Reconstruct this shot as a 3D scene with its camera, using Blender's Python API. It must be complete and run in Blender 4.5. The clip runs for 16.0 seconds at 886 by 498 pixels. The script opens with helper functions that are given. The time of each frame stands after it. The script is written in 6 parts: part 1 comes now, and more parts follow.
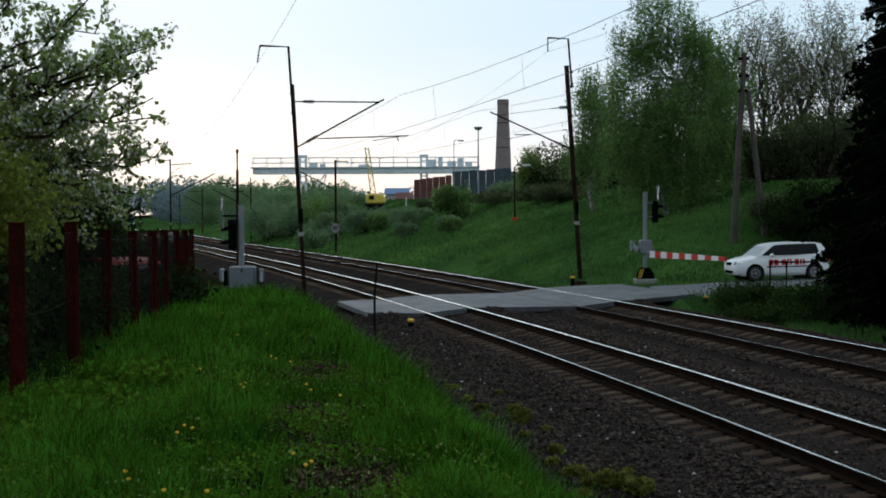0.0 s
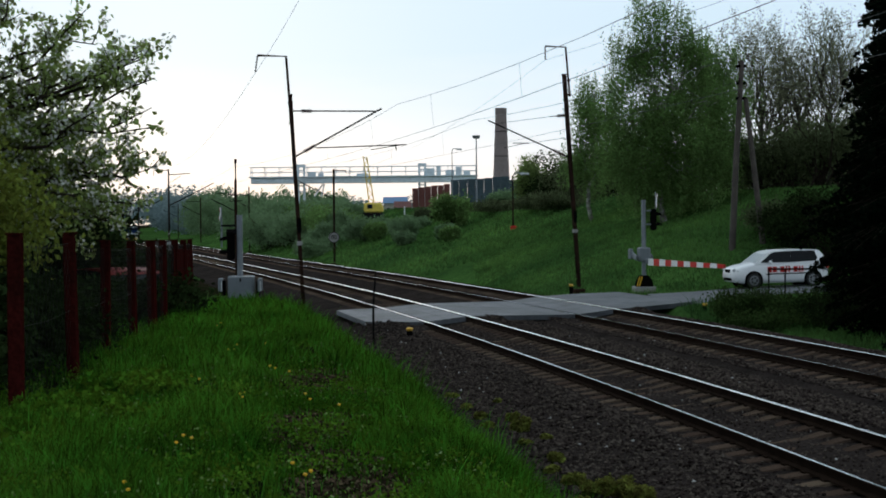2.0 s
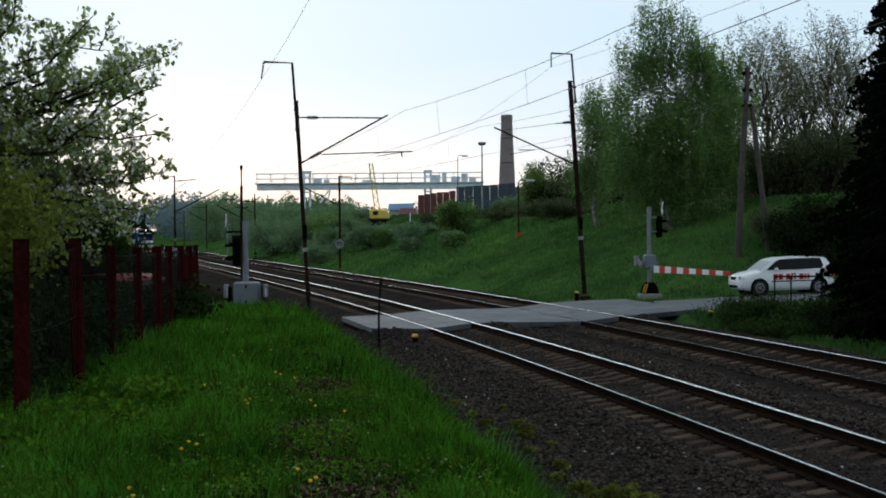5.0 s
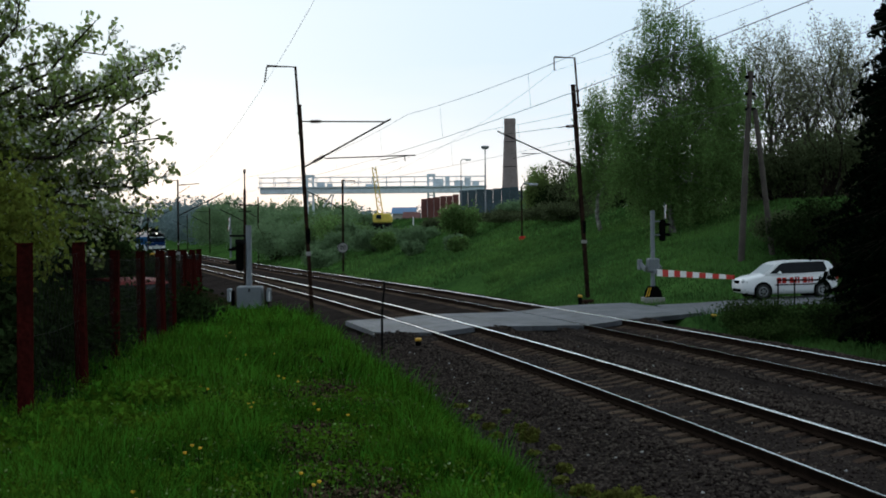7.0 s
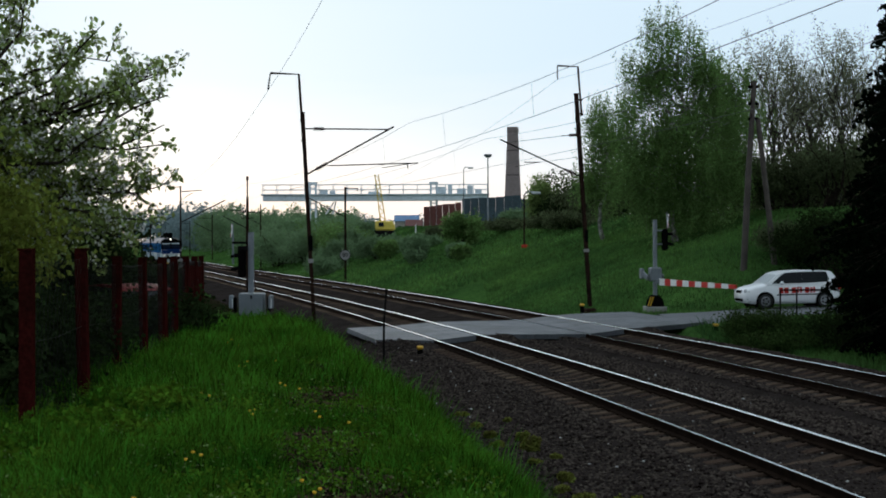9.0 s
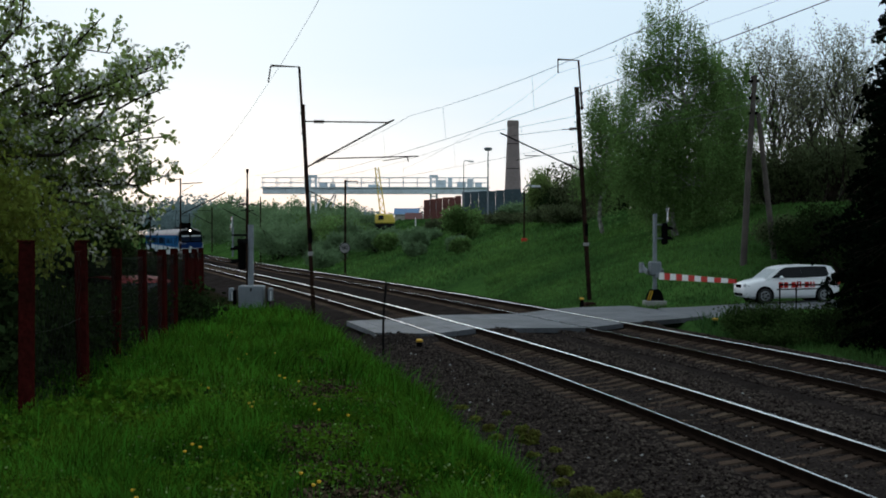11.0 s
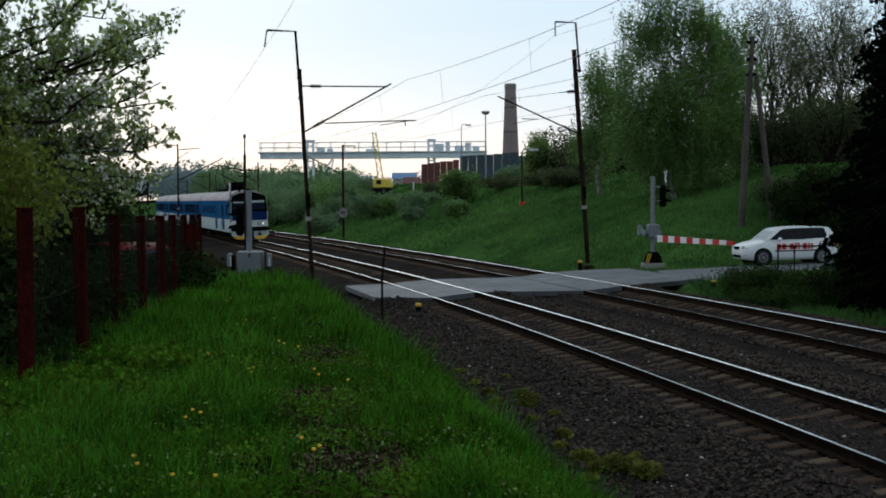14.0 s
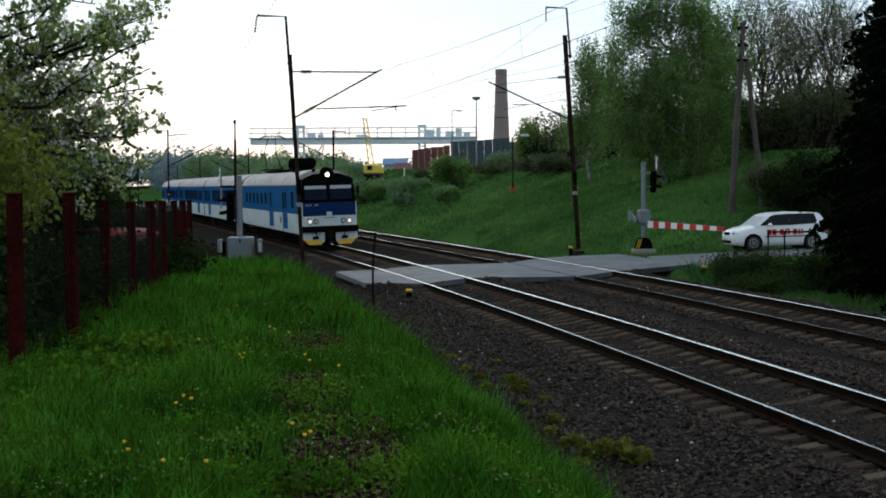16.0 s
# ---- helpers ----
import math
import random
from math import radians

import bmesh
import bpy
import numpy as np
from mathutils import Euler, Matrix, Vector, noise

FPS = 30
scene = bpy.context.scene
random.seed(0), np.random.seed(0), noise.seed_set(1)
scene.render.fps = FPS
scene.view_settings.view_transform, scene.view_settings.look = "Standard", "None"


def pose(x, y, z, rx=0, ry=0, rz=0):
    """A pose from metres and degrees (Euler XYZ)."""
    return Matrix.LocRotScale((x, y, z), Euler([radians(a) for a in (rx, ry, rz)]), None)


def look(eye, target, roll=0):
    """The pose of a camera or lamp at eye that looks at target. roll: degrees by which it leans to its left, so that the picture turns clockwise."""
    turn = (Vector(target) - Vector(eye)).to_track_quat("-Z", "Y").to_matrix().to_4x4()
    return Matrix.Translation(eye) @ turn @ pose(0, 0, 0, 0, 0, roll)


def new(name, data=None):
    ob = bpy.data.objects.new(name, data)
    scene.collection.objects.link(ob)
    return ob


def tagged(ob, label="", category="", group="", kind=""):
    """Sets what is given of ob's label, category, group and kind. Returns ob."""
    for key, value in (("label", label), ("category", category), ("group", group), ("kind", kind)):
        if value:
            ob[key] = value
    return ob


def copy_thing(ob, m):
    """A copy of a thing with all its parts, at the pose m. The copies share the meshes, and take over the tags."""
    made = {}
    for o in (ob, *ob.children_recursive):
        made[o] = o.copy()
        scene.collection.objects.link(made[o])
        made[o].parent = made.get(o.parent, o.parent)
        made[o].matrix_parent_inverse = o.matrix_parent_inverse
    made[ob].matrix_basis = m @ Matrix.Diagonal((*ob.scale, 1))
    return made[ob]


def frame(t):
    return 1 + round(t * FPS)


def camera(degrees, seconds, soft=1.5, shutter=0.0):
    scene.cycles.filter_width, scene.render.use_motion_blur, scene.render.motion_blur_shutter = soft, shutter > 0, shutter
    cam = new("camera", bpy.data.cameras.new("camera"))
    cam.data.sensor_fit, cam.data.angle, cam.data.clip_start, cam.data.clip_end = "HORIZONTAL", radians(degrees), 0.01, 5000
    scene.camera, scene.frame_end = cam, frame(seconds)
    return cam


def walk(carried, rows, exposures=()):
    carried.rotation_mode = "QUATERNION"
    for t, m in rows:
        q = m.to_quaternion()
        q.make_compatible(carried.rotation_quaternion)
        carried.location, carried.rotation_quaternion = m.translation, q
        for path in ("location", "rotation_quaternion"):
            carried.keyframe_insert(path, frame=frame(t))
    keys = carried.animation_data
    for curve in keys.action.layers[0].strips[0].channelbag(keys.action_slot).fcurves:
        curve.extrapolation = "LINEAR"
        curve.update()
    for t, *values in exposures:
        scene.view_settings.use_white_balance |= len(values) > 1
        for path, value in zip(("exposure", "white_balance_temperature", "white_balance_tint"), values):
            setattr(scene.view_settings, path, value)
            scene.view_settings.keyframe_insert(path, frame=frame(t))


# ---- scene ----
EXPOSURE, SKY_FRONT, SKY_BACK = 0.0, 1.2, 0.95
# ---- the camera: hand-held on one spot of the bank, zoomed in ----
cam = camera(35.63, 16.0, soft=1.85)
EYE = 3.1
TURNS = [
    (0.0, 88.607, 0.275, -0.003), (0.5, 88.673, 0.235, -0.005), (1.0, 88.740, 0.562, -0.013),
    (1.5, 88.903, 0.529, -0.054), (2.0, 88.967, 0.546, -0.068), (2.5, 89.065, 0.794, -0.020),
    (3.0, 89.176, 0.690, 0.003), (3.5, 89.147, 0.658, 0.034), (4.0, 89.129, 0.557, 0.064),
    (6.5, 89.463, 0.382, 0.215), (7.0, 89.406, 0.480, 0.298), (7.5, 89.416, 0.421, 0.401),
    (8.0, 89.354, 0.385, 0.353), (8.5, 89.511, 0.028, 0.315), (9.0, 89.737, 0.151, 0.395),
    (11.5, 89.250, -0.093, 0.387), (12.0, 88.983, -0.066, 0.384), (12.5, 88.732, 0.251, 0.340),
    (13.0, 88.492, 0.589, 0.321), (13.5, 88.255, 0.451, 0.324), (14.0, 87.967, 0.357, 0.306),
    (14.5, 87.659, 0.191, 0.325), (15.0, 87.370, 0.158, 0.345), (15.5, 87.298, 0.122, 0.056),
    (16.0, 87.373, 0.357, -0.079),
]
walk(cam, [(t, pose(0, 0, EYE, rx, ry, rz)) for t, rx, ry, rz in TURNS], exposures=[(0.0, EXPOSURE - 0.25), (9.0, EXPOSURE - 0.25), (12.5, EXPOSURE - 0.28), (15.0, EXPOSURE - 0.28), (16.0, EXPOSURE + 0.02)])


# ---- world: an evening sky under thin cloud, brightest where the sun went down ----
SUN_AZ, SUN_EL = radians(-12), radians(9)      # from straight ahead, minus is to the left
SUN_DIR = Vector((math.sin(SUN_AZ) * math.cos(SUN_EL), math.cos(SUN_AZ) * math.cos(SUN_EL), math.sin(SUN_EL)))
world = bpy.data.worlds.new("evening_sky")
scene.world = world
world.use_nodes = True
wt = world.node_tree
wt.nodes.clear()
w_out = wt.nodes.new("ShaderNodeOutputWorld")
w_sky = wt.nodes.new("ShaderNodeTexSky")
w_sky.sky_type, w_sky.sun_disc = "NISHITA", False
w_sky.sun_elevation, w_sky.sun_rotation = SUN_EL, SUN_AZ
w_sky.air_density, w_sky.dust_density = 1.0, 1.5
w_bg = wt.nodes.new("ShaderNodeBackground")
w_bg.inputs[1].default_value = 0.006
wt.links.new(w_sky.outputs[0], w_bg.inputs[0])
w_co = wt.nodes.new("ShaderNodeTexCoord")
w_sep = wt.nodes.new("ShaderNodeSeparateXYZ")
wt.links.new(w_co.outputs["Generated"], w_sep.inputs[0])
w_ramp = wt.nodes.new("ShaderNodeValToRGB")     # cloud colour by height
w_ramp.color_ramp.elements[0].position, w_ramp.color_ramp.elements[0].color = 0.0, (0.95, 0.88, 0.86, 1)
w_ramp.color_ramp.elements[1].position, w_ramp.color_ramp.elements[1].color = 1.0, (0.74, 0.88, 0.99, 1)
for at, colour in ((0.045, (0.84, 0.90, 0.97, 1)), (0.12, (0.62, 0.80, 0.95, 1)), (0.35, (0.70, 0.85, 0.97, 1))):
    w_ramp.color_ramp.elements.new(at).color = colour
w_noise = wt.nodes.new("ShaderNodeTexNoise")
w_noise.inputs["Scale"].default_value, w_noise.inputs["Detail"].default_value = 3.0, 4.0
w_map = wt.nodes.new("ShaderNodeMapping")
w_map.inputs["Scale"].default_value = (1, 1, 6)
wt.links.new(w_co.outputs["Generated"], w_map.inputs[0])
wt.links.new(w_map.outputs[0], w_noise.inputs["Vector"])
w_add = wt.nodes.new("ShaderNodeMath")
w_add.operation = "MULTIPLY_ADD"
w_add.inputs[1].default_value, w_add.inputs[2].default_value = 0.10, -0.05
wt.links.new(w_noise.outputs[0], w_add.inputs[0])
w_z = wt.nodes.new("ShaderNodeMath")
w_z.operation = "ADD"
wt.links.new(w_add.outputs[0], w_z.inputs[0])
wt.links.new(w_sep.outputs[2], w_z.inputs[1])
wt.links.new(w_z.outputs[0], w_ramp.inputs[0])
w_dot = wt.nodes.new("ShaderNodeVectorMath")
w_dot.operation = "DOT_PRODUCT"
w_dot.inputs[1].default_value = SUN_DIR
wt.links.new(w_co.outputs["Generated"], w_dot.inputs[0])
w_side = wt.nodes.new("ShaderNodeMapRange")     # the side of the sunset is brighter
w_side.inputs[1].default_value, w_side.inputs[2].default_value = -0.6, 1.0
w_side.inputs[3].default_value, w_side.inputs[4].default_value = SKY_BACK, SKY_FRONT
wt.links.new(w_dot.outputs["Value"], w_side.inputs[0])
w_cloud = wt.nodes.new("ShaderNodeBackground")
wt.links.new(w_ramp.outputs[0], w_cloud.inputs[0])
wt.links.new(w_side.outputs[0], w_cloud.inputs[1])
w_sum = wt.nodes.new("ShaderNodeAddShader")
wt.links.new(w_bg.outputs[0], w_sum.inputs[0])
wt.links.new(w_cloud.outputs[0], w_sum.inputs[1])
wt.links.new(w_sum.outputs[0], w_out.inputs[0])

sun_data = bpy.data.lights.new("sun", "SUN")
sun_data.energy, sun_data.angle, sun_data.color = 0.25, radians(25), (1.0, 0.92, 0.82)
sun = new("sun", sun_data)
sun.matrix_world = look(SUN_DIR * 100, (0, 0, 0))


# ---- materials ----
def material(name, base, rough=0.6, metal=0.0, vary=0.25, scale=3.0, fine=40.0, bump=0.2, other=None, leaf=0.0, emit=0.0, random_tint=0.0, spec=0.5, island=False, coord="Object"):
    """A surface with stains at one scale and grain at another."""
    m = bpy.data.materials.new(name)
    m.use_nodes = True
    nt = m.node_tree
    b = nt.nodes["Principled BSDF"]
    b.inputs["Roughness"].default_value, b.inputs["Metallic"].default_value = rough, metal
    b.inputs["Specular IOR Level"].default_value = spec
    co = nt.nodes.new("ShaderNodeTexCoord")
    n1, n2 = nt.nodes.new("ShaderNodeTexNoise"), nt.nodes.new("ShaderNodeTexNoise")
    n1.inputs["Scale"].default_value, n1.inputs["Detail"].default_value = scale, 5
    n2.inputs["Scale"].default_value, n2.inputs["Detail"].default_value = fine, 3
    nt.links.new(co.outputs[coord], n1.inputs["Vector"])
    nt.links.new(co.outputs[coord], n2.inputs["Vector"])
    ramp = nt.nodes.new("ShaderNodeValToRGB")
    other = other or tuple(c * (1 - vary) for c in base)
    ramp.color_ramp.elements[0].position, ramp.color_ramp.elements[0].color = 0.35, (*other, 1)
    ramp.color_ramp.elements[1].position, ramp.color_ramp.elements[1].color = 0.65, (*base, 1)
    nt.links.new(n1.outputs[0], ramp.inputs[0])
    hsv = nt.nodes.new("ShaderNodeHueSaturation")
    nt.links.new(ramp.outputs[0], hsv.inputs["Color"])
    val = nt.nodes.new("ShaderNodeMapRange")
    val.inputs[1].default_value, val.inputs[2].default_value = 0.3, 0.7
    val.inputs[3].default_value, val.inputs[4].default_value = 1 - vary, 1 + vary * 0.6
    nt.links.new(n2.outputs[0], val.inputs[0])
    top = val.outputs[0]
    if random_tint:
        info = nt.nodes.new("ShaderNodeNewGeometry" if island else "ShaderNodeObjectInfo")
        r = nt.nodes.new("ShaderNodeMapRange")
        r.inputs[3].default_value, r.inputs[4].default_value = 1 - random_tint, 1 + random_tint
        nt.links.new(info.outputs["Random Per Island" if island else "Random"], r.inputs[0])
        mul = nt.nodes.new("ShaderNodeMath")
        mul.operation = "MULTIPLY"
        nt.links.new(top, mul.inputs[0])
        nt.links.new(r.outputs[0], mul.inputs[1])
        top = mul.outputs[0]
        hue = nt.nodes.new("ShaderNodeMapRange")
        hue.inputs[3].default_value, hue.inputs[4].default_value = 0.5 - 0.03 * random_tint, 0.5 + 0.03 * random_tint
        nt.links.new(info.outputs["Random Per Island" if island else "Random"], hue.inputs[0])
        nt.links.new(hue.outputs[0], hsv.inputs["Hue"])
    nt.links.new(top, hsv.inputs["Value"])
    nt.links.new(hsv.outputs[0], b.inputs["Base Color"])
    if bump:
        bp = nt.nodes.new("ShaderNodeBump")
        bp.inputs["Strength"].default_value, bp.inputs["Distance"].default_value = bump, 0.02
        nt.links.new(n2.outputs[0], bp.inputs["Height"])
        nt.links.new(bp.outputs[0], b.inputs["Normal"])
    if emit:
        b.inputs["Emission Color"].default_value = (1.0, 0.9, 0.75, 1)
        b.inputs["Emission Strength"].default_value = emit
    if leaf:
        out = nt.nodes["Material Output"]
        tr = nt.nodes.new("ShaderNodeBsdfTranslucent")
        mix = nt.nodes.new("ShaderNodeMixShader")
        mix.inputs[0].default_value = leaf
        nt.links.new(hsv.outputs[0], tr.inputs[0])
        nt.links.new(b.outputs[0], mix.inputs[1])
        nt.links.new(tr.outputs[0], mix.inputs[2])
        nt.links.new(mix.outputs[0], out.inputs[0])
    return m


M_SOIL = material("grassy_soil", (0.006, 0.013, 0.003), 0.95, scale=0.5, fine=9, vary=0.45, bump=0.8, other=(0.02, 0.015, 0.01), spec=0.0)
M_HILL = material("meadow", (0.05, 0.11, 0.026), 0.95, scale=0.22, fine=5, vary=0.35, bump=1.0, other=(0.026, 0.06, 0.016), spec=0.0)
M_GRASS = material("grass_blades", (0.068, 0.168, 0.016), 0.6, scale=0.6, fine=3, vary=0.35, bump=0, other=(0.028, 0.084, 0.008), leaf=0.4, random_tint=0.85, island=True, spec=0.0)
M_TUFT = material("tall_tuft_blades", (0.075, 0.19, 0.018), 0.7, scale=0.8, fine=4, vary=0.3, bump=0, other=(0.035, 0.105, 0.010), leaf=0.45, random_tint=0.5, island=True, spec=0.0)
M_LITTER = material("dead_leaf_litter", (0.090, 0.062, 0.040), 0.9, scale=3, fine=20, vary=0.4, bump=0, random_tint=0.8, island=True, spec=0.0)
# pale card colour that paints highlights on small leaves
M_GLINT = material("pale_leaf_glints", (0.17, 0.25, 0.07), 0.5, scale=3, fine=20, vary=0.3, bump=0, leaf=0.4, random_tint=0.5, island=True, spec=0.2)
M_MEADOW = material("meadow_blades", (0.105, 0.205, 0.050), 0.8, scale=0.16, fine=1.2, vary=0.4, bump=0, other=(0.045, 0.105, 0.030), leaf=0.4, random_tint=0.4, island=True, spec=0.0)
M_BROAD = material("broad_weed_leaves", (0.1, 0.19, 0.018), 0.6, scale=1.5, fine=9, vary=0.3, bump=0, other=(0.035, 0.095, 0.008), leaf=0.35, random_tint=0.5, island=True, spec=0.0)
# leaf colour darkened to paint in the shade over shrubs and undergrowth
M_SHADY = material("shade_darkened_leaves", (0.022, 0.036, 0.012), 0.7, scale=1, fine=6, vary=0.35, bump=0, leaf=0.2, random_tint=0.5, island=True, spec=0.0)
M_VERGE = material("verge_leaves", (0.050, 0.085, 0.024), 0.7, scale=1, fine=6, vary=0.35, bump=0, leaf=0.35, random_tint=0.5, island=True, spec=0.0)
M_CHERRY = material("cherry_leaves", (0.31, 0.39, 0.13), 0.55, scale=1, fine=9, vary=0.3, bump=0, leaf=0.66, random_tint=0.5, island=True, spec=0.0)
M_PALELEAF = material("pale_young_leaves", (0.2, 0.22, 0.13), 0.6, scale=1, fine=9, vary=0.25, bump=0, leaf=0.5, random_tint=0.4, island=True, spec=0.0)
M_DRY = material("dry_stalks", (0.20, 0.16, 0.09), 0.8, bump=0, leaf=0.2, random_tint=0.3, island=True, spec=0.0)
M_BALLAST = material("dark_ballast", (0.034, 0.027, 0.024), 0.95, scale=0.8, fine=22, vary=0.5, bump=1.0, other=(0.020, 0.0165, 0.015), spec=0.0)
M_STONE = material("ballast_stones", (0.054, 0.042, 0.036), 0.9, scale=3, fine=60, vary=0.3, bump=0.2, random_tint=0.8, island=True, spec=0.0)
M_PALE = material("pale_stones", (0.34, 0.33, 0.31), 0.8, scale=3, fine=60, vary=0.2, island=True, random_tint=0.4)
M_SLEEPER = material("rusty_concrete", (0.115, 0.080, 0.058), 0.95, scale=1.2, fine=45, vary=0.4, bump=0.4, other=(0.060, 0.043, 0.032), random_tint=0.35, spec=0.0, coord="Generated")
M_RAIL = material("rusted_rail", (0.022, 0.014, 0.010), 0.85, metal=0.1, scale=4, fine=60, vary=0.4, bump=0.3, spec=0.0)
M_SHINE = material("polished_rail_head", (0.86, 0.87, 0.89), 0.27, metal=1.0, scale=2, fine=50, vary=0.06, bump=0)
M_ROAD = material("worn_asphalt", (0.094, 0.101, 0.110), 0.7, scale=0.7, fine=35, vary=0.25, bump=0.3, other=(0.075, 0.080, 0.086), spec=0.3)
M_PLATE = material("crossing_panel", (0.098, 0.106, 0.117), 0.65, scale=1.0, fine=30, vary=0.4, bump=0.3, random_tint=0.22, spec=0.3)
M_MAST = material("rusty_brown_steel", (0.036, 0.02, 0.014), 0.8, metal=0.2, scale=2.0, fine=30, vary=0.4, other=(0.016, 0.01, 0.008), spec=0.0)
M_DARK = material("dark_steel", (0.012, 0.011, 0.011), 0.6, metal=0.4, scale=3, fine=40, spec=0.0)
M_WIRE = material("weathered_copper", (0.06, 0.065, 0.065), 0.6, metal=0.5, scale=3, fine=40)
M_GLAZED = material("brown_insulator", (0.045, 0.022, 0.016), 0.25, scale=5, fine=40)
M_POST = material("oxide_red_fence_paint", (0.045, 0.007, 0.006), 0.8, scale=2.5, fine=30, vary=0.45, other=(0.022, 0.005, 0.004), spec=0.0)
M_MESH = material("fence_wire", (0.02, 0.02, 0.018), 0.6, metal=0.6, spec=0.0)
M_GREY = material("galvanised_grey", (0.2, 0.22, 0.24), 0.55, metal=0.35, scale=3, fine=40, vary=0.2)
M_CAB = material("grey_cabinet_paint", (0.15, 0.17, 0.185), 0.5, scale=2.5, fine=35, vary=0.18)
M_BLACK = material("matt_black", (0.004, 0.004, 0.004), 0.7, scale=4, fine=40, spec=0.0)
M_WHITE = material("white_paint", (0.72, 0.72, 0.71), 0.45, scale=2, fine=30, vary=0.08, bump=0.05)
M_RED = material("signal_red_paint", (0.5, 0.022, 0.016), 0.45, scale=2, fine=30, vary=0.12, bump=0.05, spec=0.15)
M_YELLOW = material("warning_yellow", (0.75, 0.42, 0.02), 0.5, scale=3, fine=30, vary=0.2)
M_BARK = material("dark_bark", (0.04, 0.03, 0.024), 0.95, scale=4, fine=25, vary=0.4, bump=0.8, spec=0.0)
M_TWIGBARK = material("grey_twig_bark", (0.06, 0.052, 0.045), 0.95, scale=4, fine=25, vary=0.3, bump=0.3, spec=0.05)
M_BIRCHBARK = material("birch_bark", (0.30, 0.29, 0.26), 0.9, scale=3, fine=12, vary=0.3, other=(0.06, 0.05, 0.045), bump=0.5)
M_LEAF = material("young_leaves", (0.19, 0.26, 0.085), 0.55, scale=1, fine=9, vary=0.25, bump=0, leaf=0.55, random_tint=0.4, island=True, spec=0.0)
M_LIME = material("lime_green_leaves", (0.20, 0.24, 0.045), 0.55, scale=1, fine=9, vary=0.25, bump=0, leaf=0.62, random_tint=0.4, island=True, spec=0.0)
M_WEED = material("yellow_green_weed", (0.20, 0.23, 0.045), 0.6, scale=6, fine=30, vary=0.3, bump=0, other=(0.11, 0.105, 0.028), leaf=0.45, random_tint=0.5, island=True, spec=0.0)
M_BIRCH = material("birch_leaves", (0.165, 0.275, 0.085), 0.6, scale=0.5, fine=4, vary=0.3, bump=0, leaf=0.55, random_tint=0.4, island=True, spec=0.0)
M_DULL = material("dull_green_leaves", (0.105, 0.13, 0.062), 0.65, scale=0.5, fine=4, vary=0.3, bump=0, leaf=0.5, random_tint=0.45, island=True, spec=0.0)
# far leaves lightened in their base colour in place of haze
M_WOODS = material("far_foliage", (0.185, 0.285, 0.145), 0.8, scale=0.12, fine=0.6, vary=0.25, bump=0, leaf=0.5, random_tint=0.16, island=True, spec=0.0)
# distance haze painted as a pale blue-green leaf colour
M_HAZY = material("haze_tinted_far_foliage", (0.22, 0.29, 0.30), 0.9, scale=0.05, fine=0.5, vary=0.15, bump=0, leaf=0.5, random_tint=0.12, island=True, spec=0.0)
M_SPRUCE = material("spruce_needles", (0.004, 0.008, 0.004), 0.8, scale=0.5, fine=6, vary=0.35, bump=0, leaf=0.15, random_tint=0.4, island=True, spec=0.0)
M_BLOSSOM = material("white_blossom", (0.85, 0.83, 0.82), 0.7, scale=1, fine=9, vary=0.1, bump=0, leaf=0.5, random_tint=0.2, island=True)
M_DANDELION = material("dandelion_yellow", (0.75, 0.43, 0.004), 0.7, scale=20, fine=90, vary=0.15, bump=0)
M_BLUE = material("train_blue", (0.02, 0.095, 0.215), 0.6, scale=1.5, fine=20, vary=0.12, bump=0.03, spec=0.0)
M_NAVY = material("train_dark_blue", (0.008, 0.024, 0.085), 0.35, scale=1.5, fine=20, vary=0.1, bump=0.03, spec=0.0)
M_TRAINW = material("train_white", (0.5, 0.55, 0.54), 0.45, scale=0.8, fine=12, vary=0.14, bump=0.03, spec=0.0)
M_ROOF = material("train_roof_grey", (0.54, 0.48, 0.47), 0.6, scale=0.6, fine=12, vary=0.2, spec=0.0)
M_CABROOF = material("dirty_cab_roof_grey", (0.21, 0.20, 0.19), 0.7, scale=1.2, fine=15, vary=0.3, spec=0.0)
M_GLASS = material("dark_glass", (0.01, 0.016, 0.028), 0.25, scale=1, fine=10, vary=0.2, bump=0, spec=0.0)
M_CARGLASS = material("car_glass", (0.008, 0.01, 0.012), 0.05, scale=1, fine=10, vary=0.2, bump=0, spec=0.12)
# the train's pale blind; on a car windscreen, a reflection painted as colour
M_PALEGLASS = material("pale_blind_and_reflection", (0.34, 0.38, 0.40), 0.3, scale=1, fine=10, vary=0.15, bump=0)
M_UNDER = material("sooty_underframe", (0.01, 0.009, 0.008), 0.85, scale=1.5, fine=20, vary=0.35, spec=0.0)
M_LAMP = material("lit_headlamp", (1.0, 0.95, 0.85), 0.3, emit=6.0, bump=0)
M_DIM = material("lit_round_headlamp", (1.0, 0.95, 0.85), 0.3, emit=0.7, bump=0)
M_LENS = material("lamp_lens", (0.45, 0.47, 0.48), 0.1, scale=5, fine=60, bump=0)
M_TYRE = material("tyre_rubber", (0.016, 0.016, 0.016), 0.85, scale=8, fine=60)
M_RIM = material("wheel_rim", (0.30, 0.31, 0.32), 0.4, metal=0.7)
M_CARWHITE = material("white_car_paint", (0.84, 0.85, 0.86), 0.25, scale=1, fine=20, vary=0.04, bump=0)
M_CARRED = material("red_car_paint", (0.16, 0.01, 0.009), 0.5, scale=1, fine=20, vary=0.06, bump=0, spec=0.08)
